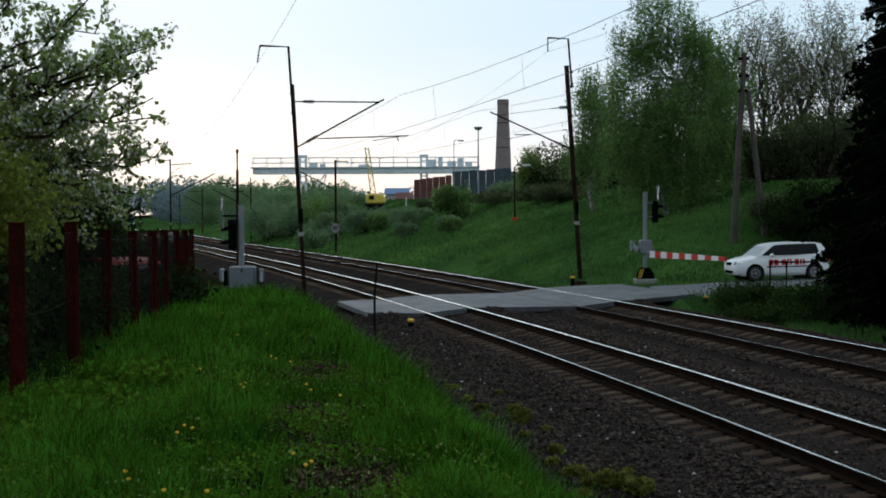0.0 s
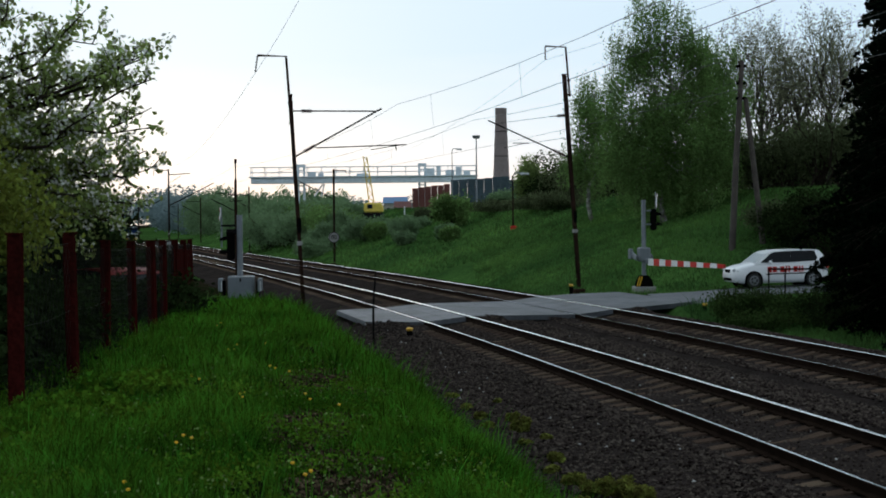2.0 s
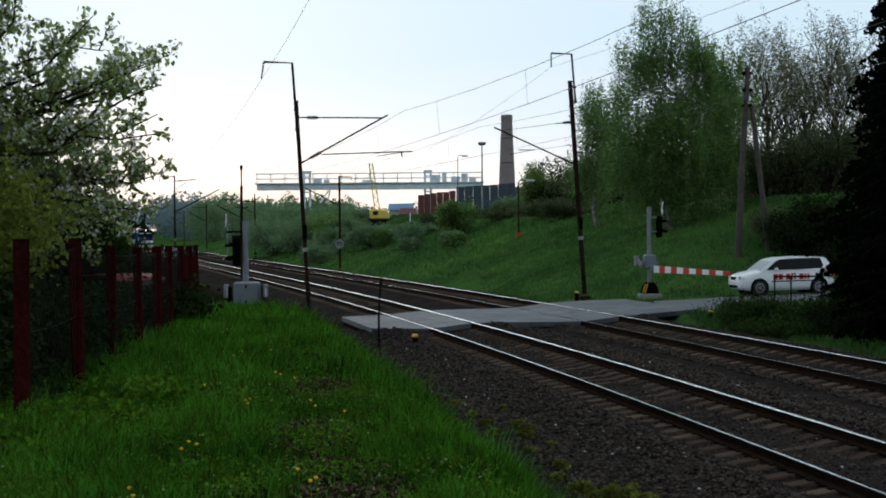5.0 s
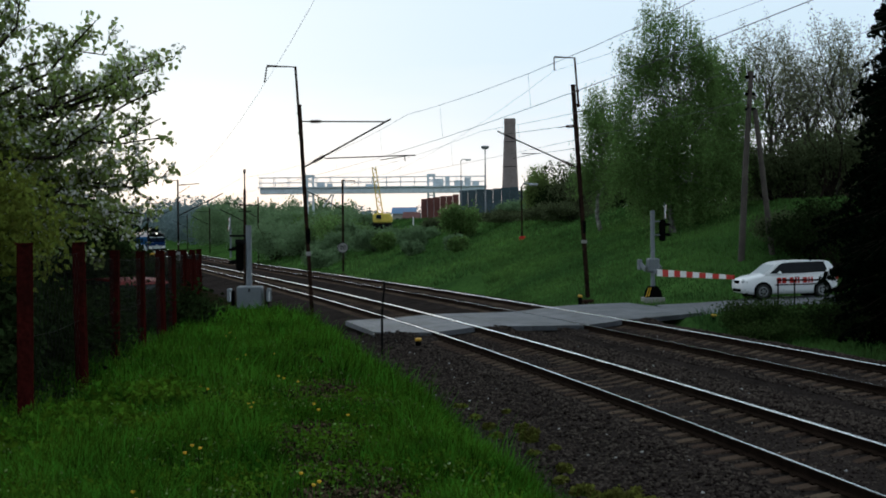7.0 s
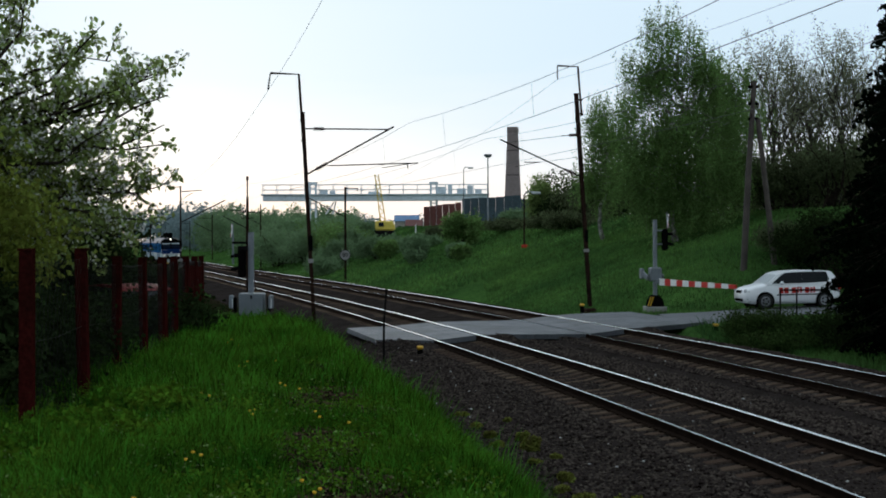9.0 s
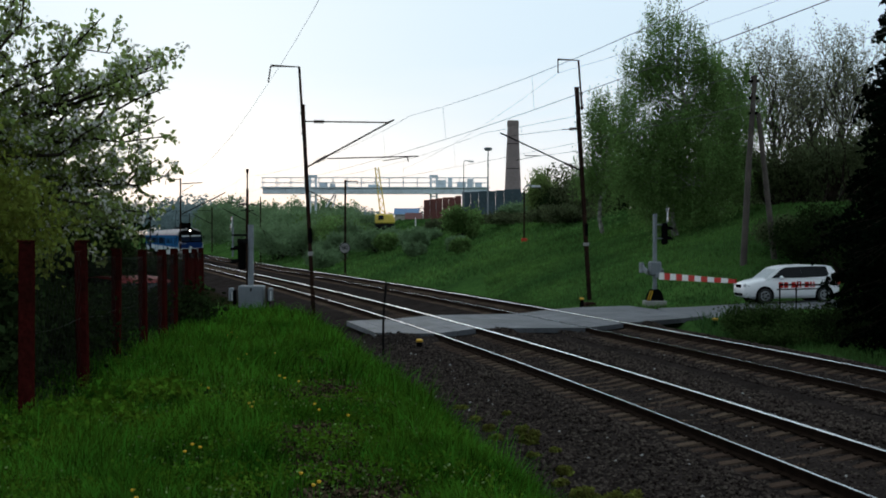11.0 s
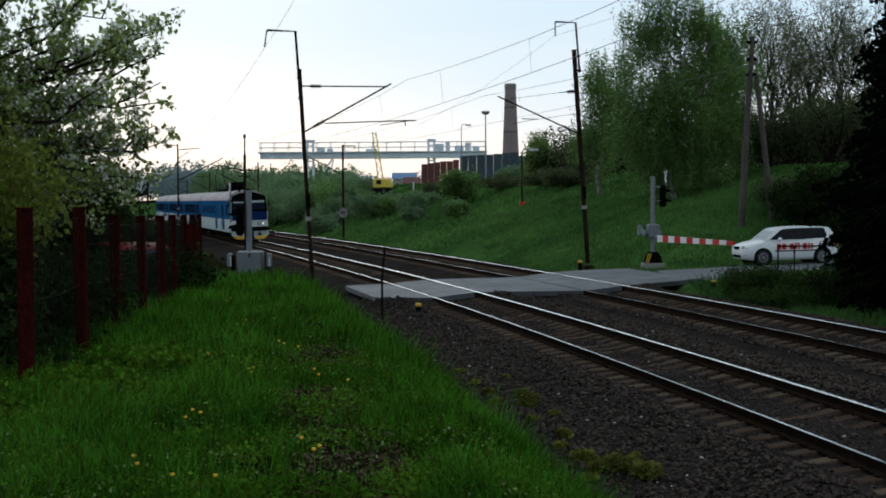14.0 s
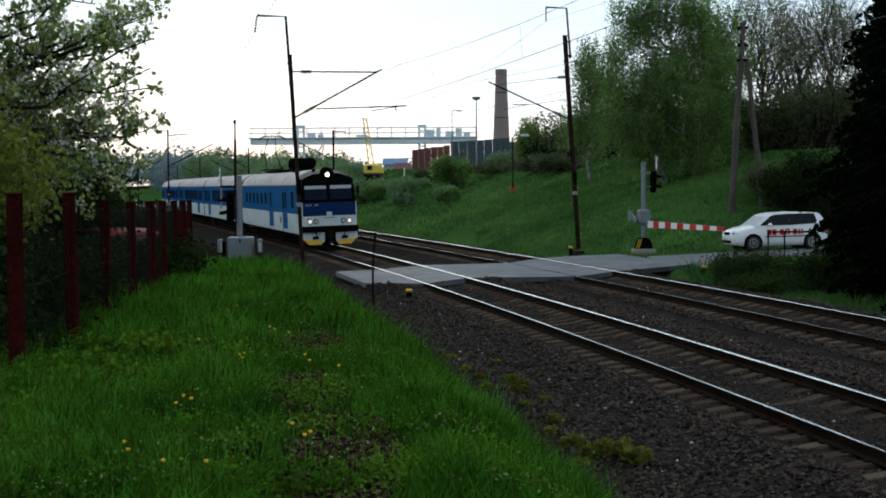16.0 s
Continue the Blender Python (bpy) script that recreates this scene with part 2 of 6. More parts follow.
M_WOODPOLE = material("weathered_pole_wood", (0.075, 0.06, 0.05), 0.9, scale=2, fine=25, vary=0.35, bump=0.5)
M_CONCRETE = material("grey_concrete", (0.26, 0.25, 0.24), 0.9, scale=1.5, fine=25, vary=0.25, bump=0.3)
M_BRICK = material("sooty_brick", (0.23, 0.18, 0.175), 0.95, scale=0.3, fine=2.5, vary=0.15, bump=0.15, other=(0.2, 0.16, 0.155))
M_GANTRY = material("pale_blue_crane_paint", (0.66, 0.73, 0.78), 0.6, scale=0.3, fine=3, vary=0.15)
M_CRANEY = material("crane_yellow", (0.75, 0.55, 0.08), 0.5, scale=0.6, fine=6, vary=0.2)
M_SHEETRED = material("rusty_red_sheet", (0.15, 0.045, 0.036), 0.85, scale=0.4, fine=4, vary=0.35)
M_SHEETBLUE = material("dark_green_blue_sheet", (0.045, 0.075, 0.09), 0.85, scale=0.4, fine=4, vary=0.3)
M_BLUEROOF = material("blue_sheet_roof", (0.09, 0.20, 0.36), 0.6, scale=0.3, fine=3, vary=0.15)
M_HOUSE = material("pale_render", (0.42, 0.38, 0.33), 0.9, scale=0.4, fine=5, vary=0.15)
M_TILE = material("red_roof_tiles", (0.20, 0.065, 0.040), 0.85, scale=0.6, fine=6, vary=0.25)


# ---- mesh building ----
class Shape:
    """Collects faces of one mesh, with a material slot for each face."""

    def __init__(self):
        self.v, self.f, self.m, self.smooth = [], [], [], []

    def add(self, verts, faces, slot=0, smooth=False):
        k = len(self.v)
        self.v += [tuple(p) for p in verts]
        self.f += [tuple(i + k for i in q) for q in faces]
        self.m += [slot] * len(faces)
        self.smooth += [smooth] * len(faces)
        return self

    def box(self, centre, size, bevel=0.0, slot=0, turn=None):
        hx, hy, hz = (d / 2 for d in size)
        b = min(bevel, 0.45 * min(size))
        if b <= 0:
            vs = [(x * hx, y * hy, z * hz) for x in (-1, 1) for y in (-1, 1) for z in (-1, 1)]
            fs = [(0, 1, 3, 2), (4, 6, 7, 5), (0, 4, 5, 1), (2, 3, 7, 6), (0, 2, 6, 4), (1, 5, 7, 3)]
        else:
            vs, ix = [], {}
            for sx in (-1, 1):
                for sy in (-1, 1):
                    for sz in (-1, 1):
                        for a in range(3):
                            ix[sx, sy, sz, a] = len(vs)
                            vs.append((sx * (hx - (0 if a == 0 else b)), sy * (hy - (0 if a == 1 else b)), sz * (hz - (0 if a == 2 else b))))
            raw = []
            for a in range(3):
                for s in (-1, 1):
                    raw.append([ix[k] for k in ix if k[3] == a and k[a] == s])
            for a in range(3):
                o, q = [i for i in range(3) if i != a]
                for s in (-1, 1):
                    for t in (-1, 1):
                        raw.append([ix[k] for k in ix if k[o] == s and k[q] == t and k[3] in (o, q)])
            for sx in (-1, 1):
                for sy in (-1, 1):
                    for sz in (-1, 1):
                        raw.append([ix[sx, sy, sz, a] for a in range(3)])
            fs = []
            for q in raw:
                c = sum((Vector(vs[i]) for i in q), Vector()) / len(q)
                n = c.normalized()
                e = (Vector(vs[q[0]]) - c).normalized()
                g = n.cross(e)
                fs.append(sorted(q, key=lambda i: math.atan2((Vector(vs[i]) - c).dot(g), (Vector(vs[i]) - c).dot(e))))
        m = Matrix.Translation(centre) @ (turn.to_4x4() if turn else Matrix())
        return self.add([m @ Vector(p) for p in vs], fs, slot)

    def tube(self, path, radii, sides=8, slot=0, caps=True, smooth=True):
        pts = [Vector(p) for p in path]
        if isinstance(radii, (int, float)):
            radii = [radii] * len(pts)
        vs, fs = [], []
        for i, p in enumerate(pts):
            d = (pts[min(i + 1, len(pts) - 1)] - pts[max(i - 1, 0)]).normalized()
            a = d.orthogonal().normalized() if abs(d.z) < 0.9 else d.cross(Vector((0, 1, 0))).normalized()
            if abs(d.z) < 0.9:
                a = d.cross(Vector((0, 0, 1))).normalized()
            b = d.cross(a)
            for j in range(sides):
                w = 2 * math.pi * (j + 0.5) / sides
                vs.append(p + (a * math.cos(w) + b * math.sin(w)) * radii[i])
        for i in range(len(pts) - 1):
            for j in range(sides):
                k = (j + 1) % sides
                fs.append((i * sides + j, i * sides + k, (i + 1) * sides + k, (i + 1) * sides + j))
        self.add(vs, fs, slot, smooth)
        if caps:
            n = len(vs)
            self.add(vs[:sides] + vs[n - sides:], [tuple(reversed(range(sides))), tuple(range(sides, 2 * sides))], slot)
        return self

    def prism(self, outline, lo, hi, axis=1, slot=0, bevel=0.0):
        """A flat outline (two coordinates) pulled along an axis from lo to hi."""
        def put(p, w):
            q = list(p)
            q.insert(axis, w)
            return q
        n = len(outline)
        vs = [put(p, lo) for p in outline] + [put(p, hi) for p in outline]
        fs = [tuple(range(n)), tuple(reversed(range(n, 2 * n)))]
        fs += [(i, i + n, (i + 1) % n + n, (i + 1) % n) for i in range(n)]
        return self.add(vs, fs, slot)

    def arrays(self, verts, faces, slot=0):
        k = len(self.v)
        self.v += verts.tolist()
        self.f += (faces + k).tolist()
        self.m += [slot] * len(faces)
        self.smooth += [False] * len(faces)
        return self

    def mesh(self, name, *mats):
        me = bpy.data.meshes.new(name)
        me.from_pydata(self.v, [], self.f)
        for m in mats:
            me.materials.append(m)
        me.polygons.foreach_set("material_index", self.m)
        me.polygons.foreach_set("use_smooth", self.smooth)
        me.update()
        return me


def tidy(me):
    """Faces of a closed shape look outwards."""
    bm = bmesh.new()
    bm.from_mesh(me)
    bmesh.ops.recalc_face_normals(bm, faces=bm.faces)
    bm.to_mesh(me)
    bm.free()
    return me


def part(name, shape, mats, parent, label="", at=None, clean=True):
    mats = mats if isinstance(mats, (tuple, list)) else (mats,)
    me = shape.mesh(name, *mats)
    ob = new(name, tidy(me) if clean else me)
    ob.parent = parent
    if at is not None:
        ob.matrix_basis = at
    return tagged(ob, label)


def thing(name, at, label, category, group="", kind=""):
    ob = new(name)
    ob.empty_display_size = 0.3
    ob.matrix_basis = at
    return tagged(ob, label, category, group, kind)


def single(name, shape, mats, label, category, group="", kind="", at=None, clean=True):
    ob = part(name, shape, mats, None, "", at, clean)
    return tagged(ob, label, category, group, kind)


# ---- the plan: two curved tracks, a bank, a road, a hill ----
def bend(s):
    return 0.00228 - 0.00002 * s if s < 114 else (0.0 if s < 140 or s > 240 else -0.0002)


LINE_S = np.arange(-40.0, 900.0, 1.0)
_h = np.array([bend(s) for s in LINE_S])
LINE_H = np.cumsum(_h) - np.cumsum(_h)[40] + 0.14053
LINE_X = np.cumsum(-np.sin(LINE_H))
LINE_Y = np.cumsum(np.cos(LINE_H))
LINE_X += 7.4650 - LINE_X[40]
LINE_Y += 1.0560 - LINE_Y[40]
SPACING, CANT, UP2 = 5.37, 0.124, 0.05      # second track: to the right, and a little higher


def on_track(s, n, z=0.0):
    """The place s metres along the first track's near rail and n metres to its right."""
    h = float(np.interp(s, LINE_S, LINE_H))
    return Vector((float(np.interp(s, LINE_S, LINE_X)) + n * math.cos(h), float(np.interp(s, LINE_S, LINE_Y)) + n * math.sin(h), z)), h


def bed_z(n):
    """Height of the rail plane n metres right of the near rail."""
    return np.interp(n, [-4, -0.6, 2.1, 4.8, 7.6, 12], [-0.05, -0.05, 0.17, 0.0, 0.23, 0.1])


def side_n(x, y):
    h = np.interp(y, LINE_Y, LINE_H)
    return (x - np.interp(y, LINE_Y, LINE_X)) * np.cos(h)


def ease(a, b, x):
    """From 0 at a to 1 at b, smoothly."""
    t = np.clip((x - a) / (b - a), 0, 1)
    return t * t * (3 - 2 * t)


ROAD_X = [-30.0, -12.0, -3.4, 1.0, 5.5, 7.7, 9.0, 10.4, 13.0, 20.0, 30.0, 60.0]
ROAD_Y = [45.0, 46.0, 48.0, 49.0, 51.2, 52.0, 52.6, 53.2, 54.6, 55.0, 54.0, 50.0]
ROAD_Z = [0.25, 0.10, -0.03, 0.06, 0.15, 0.21, 0.255, 0.31, 0.44, 0.6, 0.9, 2.0]
ROAD_W = [2.0, 2.0, 2.0, 4.2, 4.6, 4.1, 3.6, 3.0, 2.8, 2.8, 2.6, 2.5]


def deck_edges(n):
    """The near and the far edge of the crossing, as lengths along the track, n metres right of the near rail."""
    return (float(np.interp(n, [-2.3, -1.7, -0.24, 2.45, 6.06, 8.93, 12.0], [46.0, 44.3, 43.5, 44.1, 44.6, 45.6, 47.3])),
            float(np.interp(n, [-2.3, -0.9, 1.67, 4.5, 8.05, 9.4, 12.1], [50.4, 51.2, 51.4, 52.6, 54.0, 53.9, 53.3])))


def foot_shift(y):
    """How far the foot of the bank draws back from the track."""
    return np.interp(y, [0, 15, 21, 28, 40, 46], [0.62, 0.65, 0.8, 0.5, 0.1, 0.0])


def ground_z(x, y):
    """Height of the ground, for arrays of places."""
    x, y = np.asarray(x, float), np.asarray(y, float)
    n = side_n(x, y)
    top = np.interp(y, [0, 14, 26, 42, 45.5, 60, 120], [1.5, 1.5, 1.2, 0.75, 0.2, -0.15, -0.2])
    reach = np.interp(y, [0, 40, 46], [3.2, 2.6, 2.5])
    back = foot_shift(y)
    bank = -0.5 + (top + 0.5) * ease(0, 1, (-2.9 - back - n) / (reach - 0.5 * back))
    bank = bank + np.clip(-n - 12, 0, 60) * 0.01
    bank = bank - 0.40 * ease(-8.3, -9.1, n) * ease(26, 29.5, y) * (1 - ease(38, 41, y))
    n2 = n - 6.87
    hill = np.clip((n2 - 4) * 0.3, 0, None)
    hill = np.where(hill > 5, 5 + (hill - 5) * 0.12, hill)
    hill = -0.5 + (hill + 0.35) * ease(2.5, 6, n2)
    low = -0.5 + np.clip((n2 - 3) * 0.07, 0, 3.0)
    f = ease(56, 75, y - 0.25 * (x - 8))
    right = hill * f + low * (1 - f)
    z = np.where(n < 2, bank, right)
    ry, rz, rw = np.interp(x, ROAD_X, ROAD_Y), np.interp(x, ROAD_X, ROAD_Z), np.interp(x, ROAD_X, ROAD_W)
    away = np.abs(y - ry) - rw
    w = 1 - ease(0.0, 2.2, away)
    near_track = ease(-2.6, -1.8, n) * (1 - ease(8.6, 9.4, n))
    z = z * (1 - w) + (rz - 0.09) * w
    return np.where(near_track > 0, z * (1 - near_track) + (np.minimum(z, -0.55)) * near_track, z)


def gz(x, y):
    return float(ground_z(np.array([x]), np.array([y]))[0])


def grid_mesh(xs, ys, zf):
    gx, gy = np.meshgrid(xs, ys)
    z = zf(gx, gy)
    v = np.stack([gx, gy, z], -1).reshape(-1, 3)
    a = np.arange(len(ys) - 1)[:, None] * len(xs) + np.arange(len(xs) - 1)[None, :]
    a = a.reshape(-1)
    return v, np.stack([a, a + 1, a + 1 + len(xs), a + len(xs)], 1)


def bumpy(x, y, size, seed):
    """Cheap smooth unevenness."""
    r = np.random.RandomState(seed)
    z = 0
    for k in range(6):
        a, q = r.uniform(0, 6.28), r.uniform(0, 6.28)
        w = (1.3 ** k) / size
        z = z + np.sin((x * math.cos(a) + y * math.sin(a)) * w + q) / (k + 1.5)
    return z / 2


def ground_surface(x, y):
    n = side_n(x, y)
    free = 1 - ease(-3.6, -2.6, n) * (1 - ease(9, 10.5, n))
    ry, rw = np.interp(x, ROAD_X, ROAD_Y), np.interp(x, ROAD_X, ROAD_W)
    off = ease(0.2, 2.0, np.abs(y - ry) - rw)
    return ground_z(x, y) + free * off * (0.05 * bumpy(x, y, 0.6, 3) + 0.10 * bumpy(x, y, 3.0, 4) * ease(4, 20, y))


def build_ground():
    xs = np.concatenate([np.linspace(-3000, -400, 8), np.linspace(-300, -60, 13), np.linspace(-50, -16, 18), np.arange(-15, 22, 0.4), np.linspace(23, 60, 20), np.linspace(70, 300, 12), np.linspace(400, 3000, 8)])
    ys = np.concatenate([np.linspace(-400, -30, 6), np.linspace(-20, 5, 8), np.arange(5.5, 70, 0.4), np.linspace(71, 130, 60), np.linspace(134, 300, 42), np.linspace(320, 3500, 12)])
    v, f = grid_mesh(xs, ys, ground_surface)
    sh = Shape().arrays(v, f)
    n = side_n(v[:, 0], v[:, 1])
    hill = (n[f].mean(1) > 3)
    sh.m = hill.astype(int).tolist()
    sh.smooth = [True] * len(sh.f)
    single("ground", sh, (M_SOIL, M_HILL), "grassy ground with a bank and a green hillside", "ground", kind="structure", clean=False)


build_ground()


def strip(s_list, n_list, zf, slot=0):
    """A sheet along the track."""
    v = []
    for s in s_list:
        for n in n_list:
            p, h = on_track(s, n)
            v.append((p.x, p.y, zf(s, n)))
    a = (np.arange(len(s_list) - 1)[:, None] * len(n_list) + np.arange(len(n_list) - 1)[None, :]).reshape(-1)
    return np.array(v), np.stack([a, a + 1, a + 1 + len(n_list), a + len(n_list)], 1)


def ballast_z(s, n):
    top = float(bed_z(n)) - 0.205
    if n < -1.1:
        top = np.interp(n, [-4.6, -3.4, -1.9, -1.1], [-0.62, -0.46, -0.37, -0.225])
    elif n > 8.0:
        top = np.interp(n, [8.0, 9.2, 10.4], [0.0, -0.42, -0.62])
    elif 2.6 < n < 4.3:
        top -= 0.10
    for mid in (-0.78, 4.6, 2.28, 7.65):        # stones heaped against the sleeper ends
        top += 0.055 * math.exp(-((n - mid) / 0.38) ** 2)
    near, far = deck_edges(n)
    gap = max(near - s, s - far)
    if gap > 0 and abs(n - 0.75) > 0.7 and abs(n - 6.1) > 0.7:
        top += float(np.interp(n, [-1.6, -0.4, 2.0, 8.0, 9.0], [0.28, 0.15, 0.12, 0.10, 0.12])) * float(1 - ease(0.0, 1.4, gap))
    r = 0.02 * noise.noise(Vector((s * 2.5, n * 2.5, 0))) + 0.03 * noise.noise(Vector((s * 0.6, n * 0.6, 5)))
    return top + r


def build_ballast():
    ss = np.concatenate([np.arange(4, 46, 0.3), np.arange(46, 130, 1.0), np.arange(130, 500, 6.0)])
    ns = np.concatenate([np.arange(-4.6, 10.5, 0.3)])
    v, f = strip(ss, ns, ballast_z)
    single("ballast", Shape().arrays(v, f), M_BALLAST, "dark grey crushed-stone ballast along two tracks", "ballast", kind="structure", clean=False)
    r = np.random.RandomState(5)
    sh, pale = Shape(), Shape()
    octa = np.array([(1, 0, 0), (-1, 0, 0), (0, 1, 0), (0, -1, 0), (0, 0, 1), (0, 0, -1)], float)
    fa = np.array([(0, 2, 4), (2, 1, 4), (1, 3, 4), (3, 0, 4), (2, 0, 5), (1, 2, 5), (3, 1, 5), (0, 3, 5)])
    vs, fs, k = [], [], 0
    pv, pf, pk = [], [], 0
    for i in range(105000):
        s = 9 + 36 * r.rand() ** 1.4
        n = r.uniform(-4.4, 9.3)
        if (-0.12 < n < 0.12) or (1.38 < n < 1.62) or (5.25 < n < 5.5) or (6.75 < n < 7.0):
            continue
        inner = (-0.55 < n < 2.05) or (4.82 < n < 7.42)
        if inner and r.rand() < 0.5:
            continue
        p, h = on_track(s, n)
        big = r.uniform(0.018, 0.042) * (1.1 if not inner else 0.8)
        q = octa * r.uniform(0.6, 1.2, (6, 1)) * big * np.array([1.1, 1.0, 0.75])
        a = r.uniform(0, 6.28)
        c, d = math.cos(a), math.sin(a)
        q = np.stack([q[:, 0] * c - q[:, 1] * d, q[:, 0] * d + q[:, 1] * c, q[:, 2]], 1)
        q = q + np.array([p.x, p.y, ballast_z(s, n) + big * 0.3])
        if r.rand() < 0.0035:
            pv.append(q), pf.append(fa + pk)
            pk += 6
        else:
            vs.append(q), fs.append(fa + k)
            k += 6
    sh.arrays(np.concatenate(vs), np.concatenate(fs))
    pale.arrays(np.concatenate(pv), np.concatenate(pf))
    single("ballast_stones", sh, M_STONE, "loose dark crushed stones on the ballast bed", "stones", kind="stuff", clean=False)
    single("pale_stones", pale, M_PALE, "scattered pale stones among dark ballast", "stones", kind="stuff", clean=False)


build_ballast()

def rail_profile(band):
    """The rail's section; band: half the width of its polished strip."""
    return [(-0.075, -0.16), (0.075, -0.16), (0.075, -0.148), (0.012, -0.125), (0.009, -0.045), (0.036, -0.036), (0.036, -0.006), (band, 0.0), (-band, 0.0), (-0.036, -0.006), (-0.036, -0.036), (-0.009, -0.045), (-0.012, -0.125), (-0.075, -0.148)]



def sleeper_mesh():
    """A concrete sleeper, waisted and dished between its rail seats. Along x, its top at the rail's foot."""
    sh, rows = Shape(), []
    for x, w, t in ((-1.23, 0.12, -0.05), (-1.20, 0.135, -0.015), (-0.9, 0.14, 0.0), (-0.58, 0.14, 0.0), (-0.3, 0.115, -0.045), (0, 0.11, -0.05), (0.3, 0.115, -0.045), (0.58, 0.14, 0.0), (0.9, 0.14, 0.0), (1.20, 0.135, -0.015), (1.23, 0.12, -0.05)):
        rows.append([(x, -w - 0.02, -0.2), (x, -w + 0.02, t - 0.006), (x, -w + 0.035, t), (x, w - 0.035, t), (x, w - 0.02, t - 0.006), (x, w + 0.02, -0.2)])
    vs = [p for row in rows for p in row]
    fs = [(i * 6 + j, i * 6 + j + 1, (i + 1) * 6 + j + 1, (i + 1) * 6 + j) for i in range(len(rows) - 1) for j in range(5)]
    fs += [tuple(range(6)), tuple(reversed(range(len(vs) - 6, len(vs))))]
    sh.add(vs, fs)
    for side in (-0.75, 0.75):          # clips beside the rail foot
        for d in (-0.1, 0.1):
            sh.box((side + d, 0, 0.012), (0.05, 0.11, 0.035), 0.008, 1)
    return tidy(sh.mesh("sleeper", M_SLEEPER, M_RAIL))


def build_track(number, n0, lift, s_near):
    track = thing("railway_track_%d" % number, Matrix(), "rusty rails with polished heads on brown concrete sleepers", "railway track", kind="structure")
    for n, z, band in ((n0, lift, 0.024 if number == 1 else 0.014), (n0 + 1.5, lift + CANT, 0.031)):
        profile = rail_profile(band)
        ss = np.concatenate([np.arange(-10, 130, 1.5), np.arange(130, 640, 10)])
        vs, fs, slots = [], [], []
        c = len(profile)
        for s in ss:
            for a, b in profile:
                p, h = on_track(s, n + a)
                vs.append((p.x, p.y, z + b))
        for i in range(len(ss) - 1):
            for j in range(c):
                k = (j + 1) % c
                fs.append((i * c + j, i * c + k, (i + 1) * c + k, (i + 1) * c + j))
                slots.append(1 if j == 7 or (band > 0.03 and j == 8) else 0)
        sh = Shape().add(vs, fs)
        sh.m = slots
        part("rail", sh, (M_RAIL, M_SHINE), track, "rusted rail with a polished head")
    me = SLEEPER
    s, tilt = s_near, math.degrees(math.atan2(CANT, 1.5))
    count = 0
    rest = Shape()
    while s < 260:
        p, h = on_track(s, n0 + 0.75, lift + CANT / 2 - 0.162)
        m = pose(p.x, p.y, p.z, 0, -tilt, math.degrees(h) + random.uniform(-0.6, 0.6))
        near, far = deck_edges(n0 + 0.75)
        if not near + 0.1 < s < far - 0.1:
            if s < 120:
                ob = new("sleeper", me)
                ob.parent, ob.matrix_basis = track, m
                count += 1
            elif number == 1 or s < 200:
                rest.box((p.x, p.y, p.z - 0.1), (2.46, 0.27, 0.2), 0, 0, m.to_3x3())
        s += 0.6
    part("far_sleepers", rest, M_SLEEPER, track)["kind"] = "stuff"


SLEEPER = sleeper_mesh()
build_track(1, 0.0, 0.0, 8.0)
build_track(2, SPACING, UP2, 10.2)


def road_strip(x0, x1, step, z_up, half=None):
    xs = np.arange(x0, x1 + 1e-6, step)
    vs, cols = [], 9
    for x in xs:
        ry, rz, rw = (float(np.interp(x, ROAD_X, q)) for q in (ROAD_Y, ROAD_Z, ROAD_W))
        for j in range(cols):
            t = -1 + 2 * j / (cols - 1)
            y = ry + t * rw + 0.10 * noise.noise(Vector((x * 0.9, t * 3, 2))) * (1 if abs(t) == 1 else 0)
            drop = -0.14 if abs(t) == 1 else 0.0
            vs.append((x, y, rz + z_up + drop + 0.008 * noise.noise(Vector((x, y, 1)))))
    a = (np.arange(len(xs) - 1)[:, None] * cols + np.arange(cols - 1)[None, :]).reshape(-1)
    return np.array(vs), np.stack([a, a + 1, a + 1 + cols, a + cols], 1)


def build_road():
    """Asphalt up to the rails on both sides, and panels between and beside the rails."""
    road = thing("road", Matrix(), "worn grey asphalt road over a level crossing", "road", kind="structure")
    for x0, x1 in ((-30.0, -4.8), (8.2, 60.0)):
        v, f = road_strip(x0, x1, 0.5, -0.005)
        part("asphalt", Shape().arrays(v, f), M_ROAD, road, clean=False)
    # panels follow the tracks: across from the near shoulder to the far one
    bands = [(-1.8, -1.2), (-1.2, -0.06), (0.10, 0.75), (0.75, 1.40), (1.56, 2.5), (2.5, 3.45), (3.45, 4.4), (4.4, 5.31), (5.47, 6.12), (6.12, 6.77), (6.93, 8.0), (8.0, 9.2), (9.2, 10.3)]
    for lo, hi in bands:
        for k in range(5):
            sh = Shape()
            pts = []
            for n in (lo + 0.008, hi - 0.008):
                for e in (k, k + 1):
                    # the panel rows run along the rails, skewed with the road
                    near, far = deck_edges(n)
                    s = near + (far - near) * e / 5 + (0.008 if e == k else -0.008)
                    p, h = on_track(s, n)
                    zr = np.interp(n, [-2.2, 0, 1.5, SPACING, SPACING + 1.5, 10.4], [-0.02, 0.0, CANT, UP2, UP2 + CANT, 0.28])
                    pts.append((p.x, p.y, float(zr) - 0.004))
            a, b, c, d = pts
            lowr = [(x, y, z - 0.16) for x, y, z in pts]
